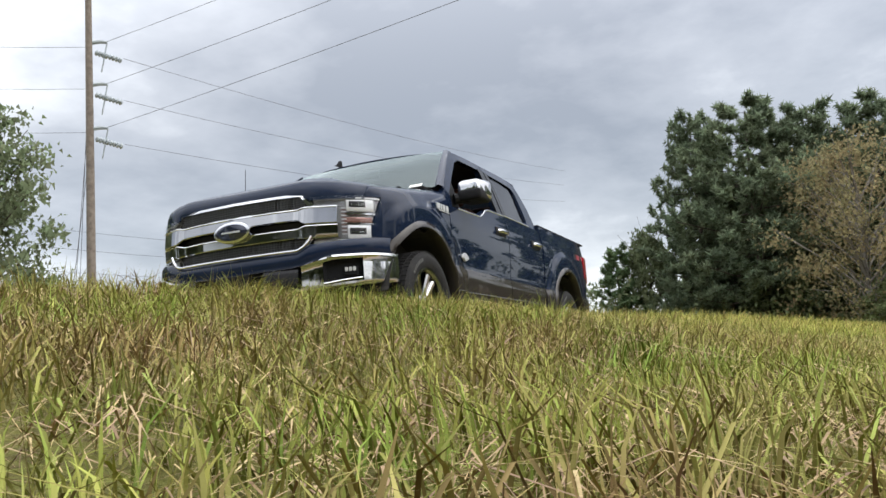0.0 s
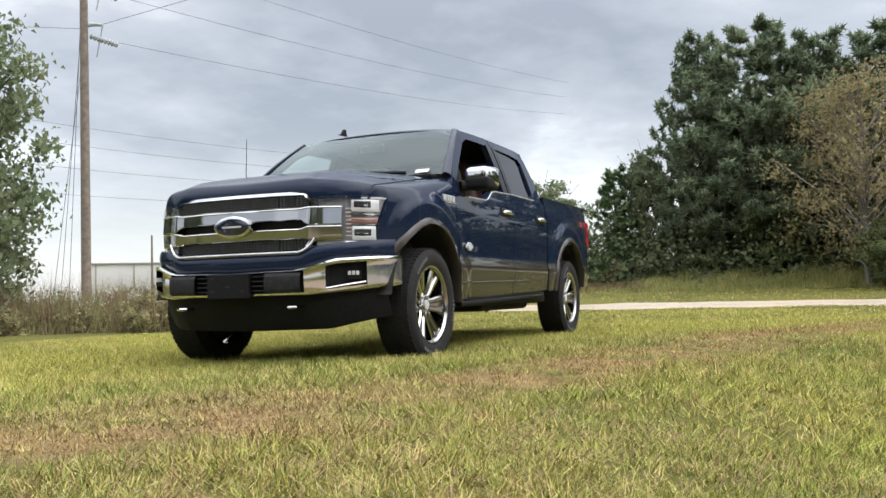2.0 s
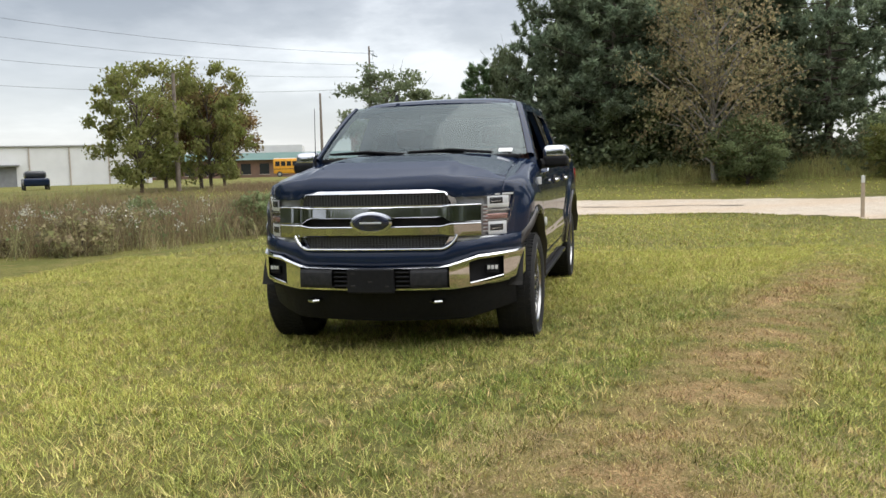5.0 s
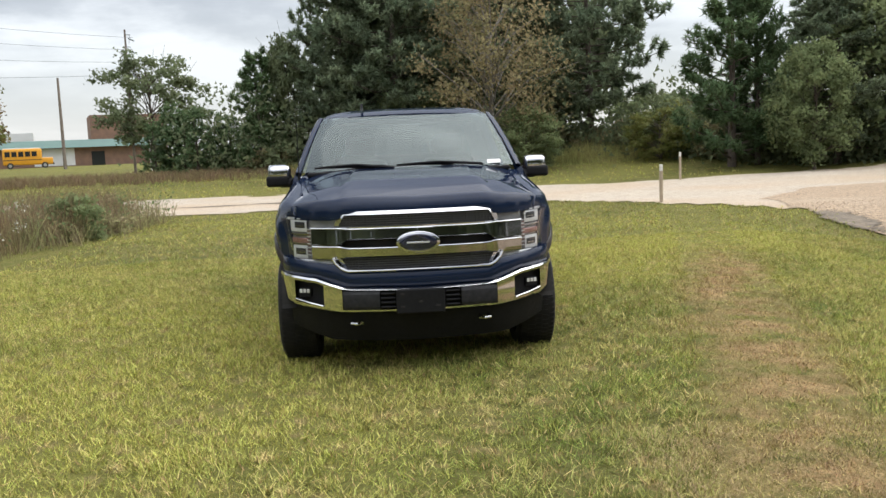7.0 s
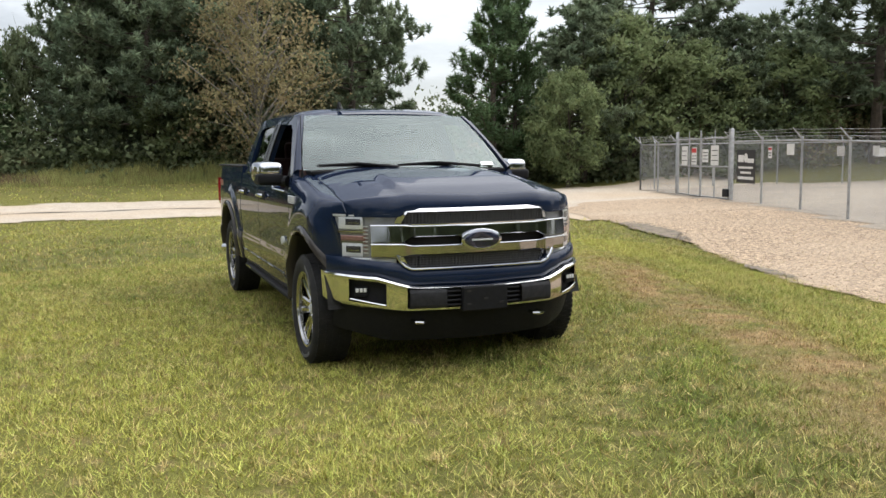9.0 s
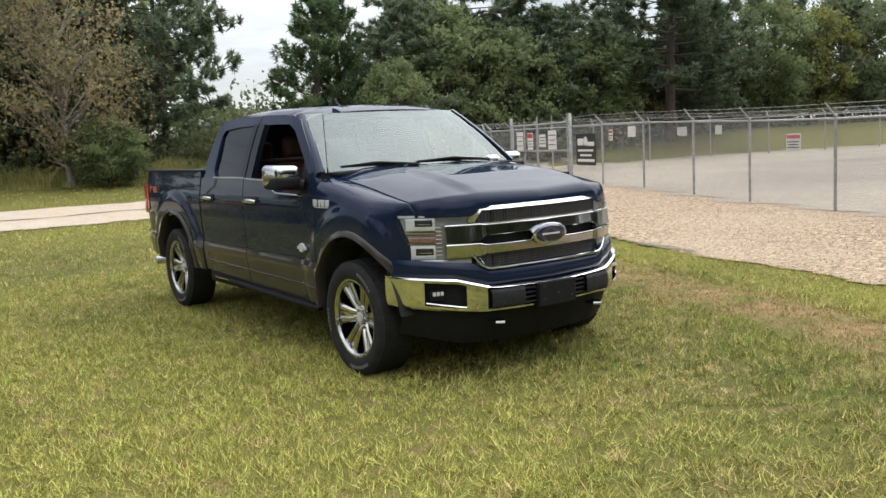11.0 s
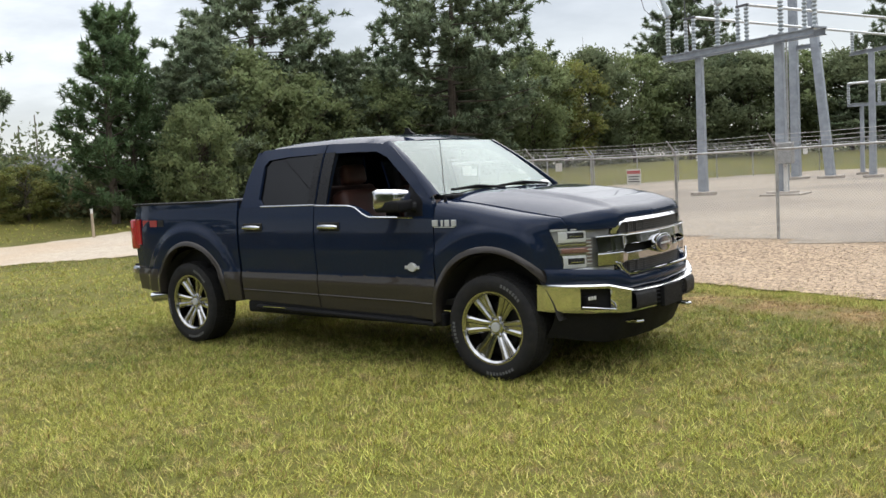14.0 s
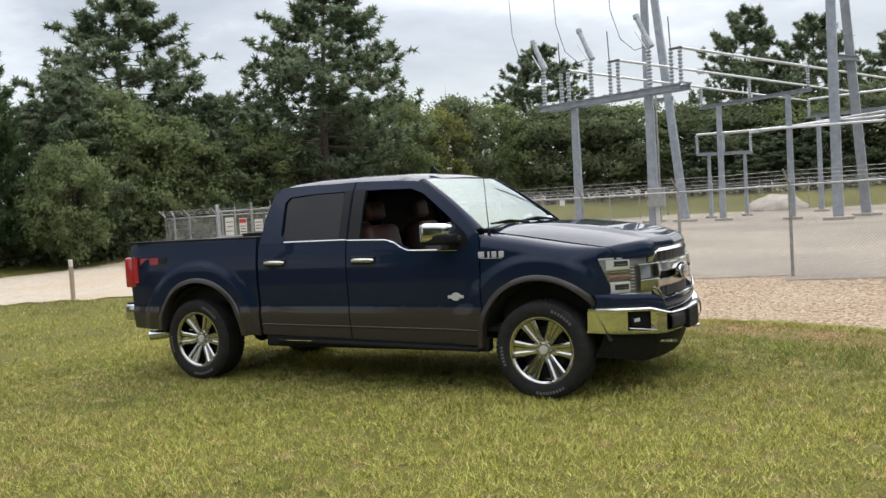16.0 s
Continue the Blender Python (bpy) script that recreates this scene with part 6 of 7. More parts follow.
        x0 = bumper_x(yf) - 0.05
        fog = part("fog_lamp", move_bm(boxm(-0.02, 0.02, -0.045, 0.045, -0.03, 0.03, 0.008), Matrix.Translation((x0, s * yf, 0.60)) @ Matrix.Rotation(s * radians(18), 4, "Z")), M_BLACK, B)
        for k in range(3):
            part("fog_lens", move_bm(boxm(0.018, 0.026, -0.036 + k * 0.026, -0.016 + k * 0.026, 0.0, 0.026, 0.003), Matrix.Translation((x0, s * yf, 0.60)) @ Matrix.Rotation(s * radians(18), 4, "Z")), M_SILVER, fog)
        bm = bmesh.new()
        tube(bm, [(bumper_x(y) - 0.004, s * y, lerp(y, [0.65, 0.845], [0.520, 0.556])) for y in spread(0.65, 0.845, 0.03)], 0.006, 6)
        part("fog_trim", bm, M_CHROME, B, smooth=True)
    pl = part("plate_bracket", boxm(0.945, 0.985, -0.163, 0.160, 0.466, 0.628, 0.008), M_BLACK, B, "empty black plate bracket")
    for y, z in ((-0.12, 0.60), (-0.12, 0.515), (0.115, 0.515), (0.0, 0.545)):
        part("bracket_slot", boxm(0.984, 0.988, y - 0.014, y + 0.014, z - 0.006, z + 0.006), M_DARK, pl)
    P = []
    for y in spread(-0.90, 0.90, 0.04):
        z0, z1 = lerp(abs(y), [0, 0.6, 0.90], [0.25, 0.26, 0.335]), lerp(abs(y), [0, 0.55, 0.93], [0.475, 0.48, 0.535])
        x = bumper_x(y) - 0.085 - 0.03 * (abs(y) / 0.94) ** 3
        P.append([(x - 0.06, y, z1)] + [(x - 0.085 * u ** 1.6, y, z1 + (z0 - z1) * u) for u in (0, 0.06, 0.3, 0.55, 0.8, 0.95, 1)] + [(x - 0.14, y, z0 + 0.012)])
    dam = shell(grid_bm(P))
    part("air_dam", dam, M_BLACK, T, "black lower air dam", smooth=True, angle=50)

    # rear end
    part("tailgate", boxm(-4.63, -4.55, -0.83, 0.83, 0.78, 1.38, 0.02), M_PAINT, T)
    bm = boxm(-4.72, -4.52, -0.93, 0.93, 0.585, 0.755, 0.03, 3)
    part("rear_bumper", bm, M_CHROME, T, "chrome rear bumper", smooth=True, angle=50)
    part("bumper_top_pad", boxm(-4.71, -4.53, -0.90, 0.90, 0.753, 0.772, 0.006), M_BLACK, T)
    part("bed_floor", boxm(-4.56, -2.87, -0.82, 0.82, 0.76, 0.80), M_BLACK, T)
    part("bed_front_wall", boxm(-2.90, -2.862, -0.93, 0.93, 0.52, 1.385), M_BLACK, T)
    part("exhaust_tip", tubem([(-3.85, -0.74, 0.47), (-4.10, -0.84, 0.455), (-4.34, -0.95, 0.435), (-4.345, -0.952, 0.435), (-4.26, -0.915, 0.445)], [0.045, 0.048, 0.052, 0.045, 0.044], 14), M_CHROME, T, "steel exhaust tip", smooth=True)
    # chassis
    for s in (1, -1):
        part("chassis_rail", boxm(-4.5, 0.55, s * 0.45 - 0.05, s * 0.45 + 0.05, 0.40, 0.56, 0.01), M_DARK, T)
    part("floor_pan", boxm(-2.80, 0.45, -0.86, 0.86, 0.52, 0.56), M_DARK, T)
    part("rear_axle", tubem([(-3.683, -0.75, 0.39), (-3.683, -0.12, 0.39), (-3.683, 0, 0.39), (-3.683, 0.12, 0.39), (-3.683, 0.75, 0.39)], [0.05, 0.06, 0.15, 0.06, 0.05], 12), M_DARK, T)
    part("front_axle", tubem([(0, -0.75, 0.39), (0, 0, 0.36), (0, 0.75, 0.39)], [0.045, 0.10, 0.045], 10), M_DARK, T)
    part("fuel_tank", boxm(-2.9, -1.6, 0.10, 0.75, 0.30, 0.50, 0.04), M_DARK, T)
    part("spare_wheel", tubem([(-4.15, 0, 0.50), (-4.15, 0, 0.70)], 0.37, 24), M_DARK, T)
    part("engine_block", boxm(-0.45, 0.52, -0.70, 0.70, 0.56, 1.05), M_DARK, T)

    # cabin
    C = empty("cabin")
    C.parent = T
    part("dashboard", boxm(-0.98, -0.55, -0.80, 0.80, 0.95, 1.30, 0.05, 3), M_DASH, C)
    part("cabin_floor", boxm(-2.78, -0.55, -0.88, 0.88, 0.58, 0.64), M_DASH, C)
    part("console", boxm(-1.75, -0.95, -0.16, 0.16, 0.62, 1.0, 0.03), M_DASH, C)
    for y in (0.42, -0.42):
        seat = part("front_seat", boxm(-1.72, -1.18, y - 0.26, y + 0.26, 0.72, 0.98, 0.06, 3), M_LEATHER, C, "brown leather front seat", smooth=True)
        bm = boxm(-0.11, 0.09, -0.26, 0.26, 0, 0.58, 0.07, 3)
        part("seat_back", move_bm(bm, Matrix.Translation((-1.70, y, 0.88)) @ Matrix.Rotation(radians(-14), 4, "Y")), M_LEATHER, seat, smooth=True)
        part("head_rest", move_bm(boxm(-0.06, 0.05, -0.14, 0.14, 0, 0.18, 0.045, 3), Matrix.Translation((-1.845, y, 1.49)) @ Matrix.Rotation(radians(-10), 4, "Y")), M_LEATHER, seat, smooth=True)
    seat = part("rear_bench", boxm(-2.62, -2.10, -0.72, 0.72, 0.72, 0.98, 0.06, 3), M_LEATHER, C, smooth=True)
    part("bench_back", move_bm(boxm(-0.09, 0.09, -0.72, 0.72, 0, 0.58, 0.06, 3), Matrix.Translation((-2.60, 0, 0.90)) @ Matrix.Rotation(radians(-12), 4, "Y")), M_LEATHER, seat, smooth=True)
    for y in (0.42, -0.42):
        part("head_rest", boxm(-2.76, -2.66, y - 0.13, y + 0.13, 1.46, 1.63, 0.04, 3), M_LEATHER, seat, smooth=True)
    bm = bmesh.new()
    ringp = [(-1.06 + 0.06 * math.sin(a), 0.42 + 0.19 * math.cos(a), 1.20 + 0.18 * math.sin(a)) for a in [2 * math.pi * k / 28 for k in range(29)]]
    tube(bm, ringp, 0.014, 8, caps=False)
    tube(bm, [(-1.06, 0.24, 1.2), (-1.03, 0.42, 1.2), (-1.06, 0.60, 1.2)], 0.022, 6)
    part("steering_wheel", bm, M_DASH, C, smooth=True)
    part("rear_view_mirror", boxm(-1.06, -1.03, -0.12, 0.12, 1.68, 1.75, 0.012), M_BLACK, C)
    return T


truck()

# ---- trees ----
rng = np.random.default_rng(7)


def leaf_mesh(name, centres, sizes, material, rng, aspect=0.55, flat=0.0, tris=False, along=None, face=None):
    """One small bent leaf (or needle tuft blade) at each centre, turned at random."""
    n = len(centres)
    d = rng.normal(size=(n, 3))
    d[:, 2] *= 1 - flat
    if along is not None:
        d = np.asarray(along, float)
    d /= np.linalg.norm(d, axis=1, keepdims=True) + 1e-9
    e = rng.normal(size=(n, 3))
    e -= (e * d).sum(1, keepdims=True) * d
    e /= np.linalg.norm(e, axis=1, keepdims=True) + 1e-9
    s = np.asarray(sizes)[:, None]
    c = np.asarray(centres)
    if face is not None:
        # leaves show their upper sides: wind each one to its clump's normal and lean its shading that way
        g = np.cross(e, d)
        turnover = np.sign((g * face).sum(1, keepdims=True) + 1e-9)
        e, g = e * turnover, g * turnover
        face = face / (np.linalg.norm(face, axis=1, keepdims=True) + 1e-9) + 0.45 * g
        face = face / (np.linalg.norm(face, axis=1, keepdims=True) + 1e-9)
    if tris:
        v = np.stack([c - e * s * aspect * 0.5, c + e * s * aspect * 0.5, c + d * s], 1)
        k = 3
    else:
        v = np.stack([c - d * s * 0.5, c + e * s * aspect * 0.5, c + d * s * 0.5, c - e * s * aspect * 0.5], 1)
        k = 4
    me = bpy.data.meshes.new(name)
    me.vertices.add(n * k)
    me.vertices.foreach_set("co", v.reshape(-1))
    me.loops.add(n * k)
    me.loops.foreach_set("vertex_index", np.arange(n * k, dtype=np.int32))
    me.polygons.add(n)
    me.polygons.foreach_set("loop_start", np.arange(0, n * k, k, dtype=np.int32))
    me.materials.append(material)
    me.update(calc_edges=True)
    if face is not None:
        me.normals_split_custom_set_from_vertices(np.repeat(face, k, axis=0))
    return me


def limb_bm(segs):
    bm = bmesh.new()
    for pts, rad, n in segs:
        tube(bm, pts, rad, n)
    return bm


def pine(h, w, material, rng, bare=0.25, limbs=60, plates=9, tufts=36, peak=0.45, sweep=0.2, needle=0.13, length=0.30, label="", cat="pine tree"):
    """A loblolly pine: straight trunk and whorls of limbs; each limb forks into twigs that end in round brushes of long needles."""
    T = empty("pine_tree")
    tagged(T, label, cat)
    bend = rng.normal(0, 0.02 * h, 2)
    segs = [([(bend[0] * u * u, bend[1] * u * u, h * u) for u in (0, 0.25, 0.5, 0.75, 0.97)], [0.020 * h, 0.016 * h, 0.012 * h, 0.007 * h, 0.002 * h], 9)]
    cs, ds, fs = [], [], []
    turn = rng.random() * 6.283
    for k in range(limbs):
        u = bare + (0.985 - bare) * (k + 0.8 * rng.random()) / limbs
        a = turn + 2.4 * k + rng.normal(0, 0.35)
        prof = math.sin(math.pi * min(max((u - bare + 0.10) / (1.12 - bare), 0), 1) ** peak)
        L = w / 2 * (0.22 + 0.83 * prof) * rng.uniform(0.6, 1.12)
        rise = (sweep + rng.uniform(-0.14, 0.16)) * L * (0.35 + 0.9 * u)
        p0 = np.array([bend[0] * u * u, bend[1] * u * u, h * u])
        out, side = np.array([math.cos(a), math.sin(a), 0.0]), np.array([-math.sin(a), math.cos(a), 0.0])
        p1 = p0 + out * L + np.array([0, 0, rise])
        mid = (p0 + p1) / 2 - np.array([0, 0, 0.07 * L])
        segs.append(([p0, mid, p1], [0.0055 * h * (1.15 - u), 0.0035 * h * (1.1 - u), 0.0012 * h], 4))
        for j in range(max(3, int(plates * (0.45 + 0.55 * L / (w / 2))))):
            t = rng.uniform(0.40, 1.04)
            c = p0 + (p1 - p0) * t + np.array([0, 0, -0.28 * L * (t - t * t)])
            c = c + side * rng.normal(0, 0.17 * L * (0.4 + t)) + np.array([0, 0, abs(rng.normal(0, 0.07 * L)) + rng.normal(0, 0.05)])
            sd = out * 0.5 + np.array([0, 0, 0.35 + 1.1 * max(sweep, 0)]) + rng.normal(0, 0.35, 3)
            sd /= np.linalg.norm(sd)
            m = int(tufts * rng.uniform(0.7, 1.3))
            q = rng.normal(size=(m, 3))
            q /= np.linalg.norm(q, axis=1, keepdims=True)
            ln = rng.uniform(0.15, 0.42)
            cs.append(c + sd * (rng.uniform(-0.25, 1.0, (m, 1)) * ln))
            ds.append(sd * 0.45 + q)
            fs.append(q * 0.7 + sd * 0.25 + out * 0.2 + np.array([0, 0, 0.35]))
    blades, ds, fs = np.concatenate(cs), np.concatenate(ds), np.concatenate(fs)
    ds /= np.linalg.norm(ds, axis=1, keepdims=True)
    part("trunk", limb_bm(segs), M_BARK, T, smooth=True)
    cr = new("crown", leaf_mesh("crown", blades, rng.uniform(0.75, 1.2, len(blades)) * length, material, rng, aspect=needle, tris=True, along=ds, face=fs))
    cr.parent = T
    return T


def broadleaf(h, w, material, rng, trunk=M_BARK, clumps=110, leaves=100, leaf=0.20, low=0.06, name="broadleaf_tree", label="", cat="tree", gaps=0.0, up=0.6, puff=0.15):
    """Forked trunk, limbs out to leafy clumps over an uneven crown."""
    T = empty(name)
    tagged(T, label, cat)
    segs = [([(0, 0, -0.2), (0.02 * h, 0, h * 0.2), (0, 0.02 * h, h * 0.45), (0.03 * w, 0, h * 0.8)], [0.02 * h, 0.016 * h, 0.010 * h, 0.003 * h], 8)]
    cs, fs, core, fs2 = [], [], [], []
    for k in range(clumps):
        a, b = rng.random() * 6.283, rng.uniform(-0.85, 1.0)
        zc = low * h + (h - low * h) * (b + 1) / 2
        rad = w / 2 * math.sqrt(max(1 - (abs(b) ** 2.2), 0.05)) * rng.uniform(0.45, 1.05)
        c = np.array([math.cos(a) * rad, math.sin(a) * rad, zc]) + rng.normal(0, 0.03 * w, 3)
        z0 = max(zc - up * rad - 0.1 * h, 0.1 * h)
        if k % 3 == 0:
            p0 = np.array([0.01 * w, 0, min(z0, 0.75 * h)])
            m = (p0 + c) / 2 + np.array([0, 0, 0.05 * rad])
            segs.append(([p0, m, c], [0.006 * h, 0.004 * h, 0.0015 * h], 4))
            for _ in range(1):
                q = c + rng.normal(0, 0.10 * w, 3)
                segs.append(([m, (m + q) / 2, q], [0.003 * h, 0.002 * h, 0.001 * h], 4))
        if rng.random() < gaps:
            continue
        m = int(leaves * rng.uniform(0.6, 1.3))
        rr = w * puff * rng.uniform(0.7, 1.3)
        q = np.clip(rng.normal(size=(m, 3)), -1.5, 1.5) * [0.55, 0.55, 0.40]
        cs.append(c + q * rr)
        fs.append(q * 0.9 + np.array([math.cos(a) * 0.35, math.sin(a) * 0.35, 0.45]))
        # broad inner leaves close the clump's middle
        m = m // 5
        q = np.clip(rng.normal(size=(m, 3)), -1.2, 1.2) * [0.34, 0.34, 0.24]
        core.append(c + q * rr)
        fs2.append(q * 0.9 + np.array([math.cos(a) * 0.35, math.sin(a) * 0.35, 0.45]))
    sz = np.concatenate([np.ones(sum(map(len, cs))), np.full(sum(map(len, core)), 1.55)])
    cs, fs = np.concatenate(cs + core), np.concatenate(fs + fs2)
    part("trunk", limb_bm(segs), trunk, T, smooth=True)
    cr = new("crown", leaf_mesh("crown", cs, rng.uniform(0.7, 1.4, len(cs)) * leaf * sz, material, rng, aspect=0.8, tris=True, face=fs))
    cr.parent = T
    return T


def set_tree(T, x, y, h0, w0, h, w, turn, label=None):
    """A copy of tree T (h0 high, w0 wide) at a place, with its own height and width."""
    c = copy_thing(T, Matrix.Identity(4))
    c.matrix_basis = Matrix.Translation((x, y, gz(x, y) - 0.08)) @ Matrix.Rotation(turn, 4, "Z") @ Matrix.Diagonal((w / w0, w / w0, h / h0, 1))
    if label:
        tagged(c, label)
    return c


PINES = [
    (pine(12, 7.6, M_NEEDLE, rng, 0.10, 76, 15, 38, peak=0.50, sweep=0.20, length=0.34, needle=0.28, label="tall dense dark green pine"), 12, 7.6),
    (pine(13, 9.0, M_NEEDLE, rng, 0.20, 60, 22, 44, peak=0.58, sweep=0.16, length=0.35, needle=0.30, label="tall open-crowned pine with bare lower trunk"), 13, 9.0),
    (pine(9, 4.2, M_NEEDLE2, rng, 0.05, 56, 13, 44, peak=0.42, sweep=0.75, length=0.28, needle=0.22, label="young green pine with upswept branches"), 9, 4.2),
    (pine(6, 3.2, M_NEEDLE2, rng, 0.04, 40, 7, 34, peak=0.34, sweep=0.55, length=0.26, needle=0.2, label="small bright green pine"), 6, 3.2),
]
BROADS = [
    (broadleaf(8, 6.4, M_LEAFDARK, rng, label="dense dark green broadleaf tree", clumps=140, leaves=100, leaf=0.20, puff=0.13), 8, 6.4),
    (broadleaf(8, 6.0, M_LEAF, rng, label="leafy mid-green broadleaf tree", clumps=125, leaves=100, leaf=0.18, puff=0.13), 8, 6.0),
    (broadleaf(8, 6.2, M_LEAFTAN, rng, trunk=M_PALEBARK, label="thinning tan autumn tree with pale branches", clumps=190, leaves=62, leaf=0.11, gaps=0.30, low=0.10), 8, 6.2),
    (broadleaf(6, 4.6, M_LEAFRUST, rng, label="rounded rust-coloured autumn tree", clumps=80, leaves=90, leaf=0.17, gaps=0.05, low=0.36), 6, 4.6),
    (broadleaf(7, 5.4, M_LEAFYEL, rng, label="yellow-green broadleaf tree turning early", clumps=100, leaves=95, leaf=0.17, gaps=0.2, low=0.06, puff=0.11), 7, 5.4),
    (broadleaf(8, 7, M_LEAFDARK, rng, label="open-crowned dark green broadleaf tree", clumps=105, leaves=75, leaf=0.20, gaps=0.25, low=0.26, puff=0.085), 8, 7),
]
SHRUBS = [
    (broadleaf(2, 2.6, M_LEAFDARK, rng, clumps=36, leaves=46, leaf=0.15, low=0.0, name="shrub", label="dark green roadside shrub", cat="shrub"), 2, 2.6),
    (broadleaf(2, 2.4, M_LEAF, rng, clumps=36, leaves=46, leaf=0.14, low=0.0, name="shrub", label="light green roadside shrub", cat="shrub"), 2, 2.4),
    (broadleaf(1.6, 2.6, M_WEED, rng, clumps=34, leaves=46, leaf=0.13, low=0.0, name="shrub", label="dry brown brushy shrub", cat="shrub"), 1.6, 2.6),
]
FARWOOD = [(broadleaf(9, 7, M_LEAFDARK, rng, label="dark green tree across the lawn", clumps=60, leaves=40, leaf=0.5, puff=0.15), 9, 7)]
NEAR = broadleaf(6.6, 4.4, M_LEAFPALE, rng, label="airy pale green tree with drooping outer twigs", clumps=330, leaves=42, leaf=0.12, low=0.0, puff=0.11)

# kind, place, height, width
GROVE = (
    ("p1", -39.2, 0.5, 12.6, 8.8), ("p0", -40.3, 6.2, 11.8, 8.0), ("p1", -38.4, 10.4, 12.0, 7.2), ("b2", -34.6, 5.0, 8.6, 6.6), ("p0", -40.0, -1.0, 6.4, 4.6), ("p0", -39.8, 3.2, 11.8, 7.4),
    ("b0", -40.6, -5.0, 6.6, 2.8), ("p0", -40.6, -2.2, 12.6, 5.6), ("f0", -44.0, 3.4, 10.4, 7.4), ("f0", -43.6, 8.6, 10.4, 7.2), ("f0", -43.8, -0.8, 9.8, 5.6), ("p0", -40.0, -2.0, 5.4, 4.4), ("p2", -39.8, -6.4, 6.0, 3.2), ("p0", -39.4, 3.0, 6.2, 5.0), ("p0", -39.2, 8.6, 6.8, 5.0), ("b1", -33.4, 6.2, 2.8, 3.2), ("b1", -38.8, 1.6, 4.2, 4.0),
    ("b5", -53.4, -15.2, 7.6, 7.0), ("b4", -36.0, -23.9, 6.8, 4.8), ("b4", -39.6, -21.7, 7.1, 4.2),
    ("b3", -41.7, -23.4, 6.0, 4.8), ("b4", -44.0, -27.0, 7.6, 5.0), ("b3", -47.0, -24.5, 5.0, 4.6), ("b1", -50.5, 17.5, 4.2, 6.4), ("b4", -45.2, 17.7, 3.8, 3.6),
    ("p2", -30.0, 14.4, 8.7, 4.4), ("p2", -30.2, 15.6, 8.9, 3.0), ("p0", -28.9, 18.4, 8.0, 5.6), ("b1", -29.0, 20.6, 7.2, 5.4), ("b1", -26.8, 16.4, 4.7, 3.2), ("b1", -29.0, 24.2, 6.4, 5.2),
    ("p1", -32.2, 23.9, 13.0, 9.6), ("p0", -29.1, 27.3, 7.9, 5.2), ("b1", -28.4, 29.4, 6.4, 5.0), ("p0", -31.9, 31.3, 8.4, 5.2), ("p1", -26.7, 33.4, 14.3, 10.4), ("p0", -33.4, 19.6, 7.4, 5.4),
    ("p0", -29.0, 37.0, 8.4, 6.2), ("p0", -31.5, 26.6, 8.2, 5.6), ("b0", -30.4, 34.4, 6.2, 5.6), ("b1", -28.2, 43.9, 8.7, 5.6), ("b4", -28.0, 48.0, 8.6, 5.6), ("p0", -33.0, 44.0, 9.6, 6.4), ("b0", -30.0, 40.4, 7.8, 5.8),
    ("b0", -27.6, 51.1, 9.2, 5.8), ("b1", -26.6, 55.6, 9.0, 6.4), ("p1", -24.9, 63.3, 14.4, 9.8), ("b0", -23.4, 58.6, 8.6, 6.6), ("b0", -20.3, 62.8, 8.8, 7.6), ("b1", -17.9, 65.6, 8.8, 7.6), ("b0", -14.0, 66.6, 8.4, 7.8),
    ("p1", -10.3, 70.4, 16.4, 9.0), ("p1", -5.3, 71.6, 15.2, 9.0), ("b0", -10.2, 66.5, 8.0, 8.0), ("b1", -6.0, 67.4, 8.2, 8.2), ("b0", -1.8, 67.0, 8.4, 8.0), ("p1", 0.8, 75.4, 14.0, 9.6), ("b0", 2.4, 66.5, 8.0, 8.6),
    ("p0", -32.0, 52.0, 9.8, 6.6), ("p0", -37.0, 40.0, 8.8, 6.4), ("p0", -35.0, 27.0, 8.0, 6.0), ("p0", -12.5, 63.5, 6.4, 5.6), ("p0", -7.6, 63.5, 6.2, 6.0), ("p0", -3.6, 64.0, 6.4, 6.0),
    ("b4", -33.4, 12.4, 2.4, 2.8), ("b1", -35.5, 13.4, 2.8, 3.6),
)
# more of the same wood round the far side of the lawn, behind the walk
# out of view; added for their dark reflections in paint and chrome
BEHIND = tuple(("f0", 30.0 * math.cos(a) + 4 + 4 * math.sin(9 * a), 30.0 * math.sin(a) - 6, 9.5 + 2 * math.sin(5 * a), 7.5) for k, a in enumerate([-2.15 + 0.17 * j for j in range(18)] + [0.93, 1.08, 1.22]))
turn = random.Random(3)
for kind, x, y, h, w in GROVE + BEHIND:
    T, h0, w0 = {"p": PINES, "b": BROADS, "f": FARWOOD}[kind[0]][int(kind[1])]
    if y > 12.5 and x < 10:
        h -= gz(x, y)
    set_tree(T, x, y, h0, w0, h, w, turn.uniform(0, 6.28))
for x, y, h, w in ((-6.9, -12.9, 6.9, 3.8), (-5.6, -15.6, 5.6, 4.2), (-3.9, -13.8, 6.0, 4.4)):
    set_tree(NEAR, x, y, 6.6, 4.4, h, w, turn.uniform(0, 6.28))
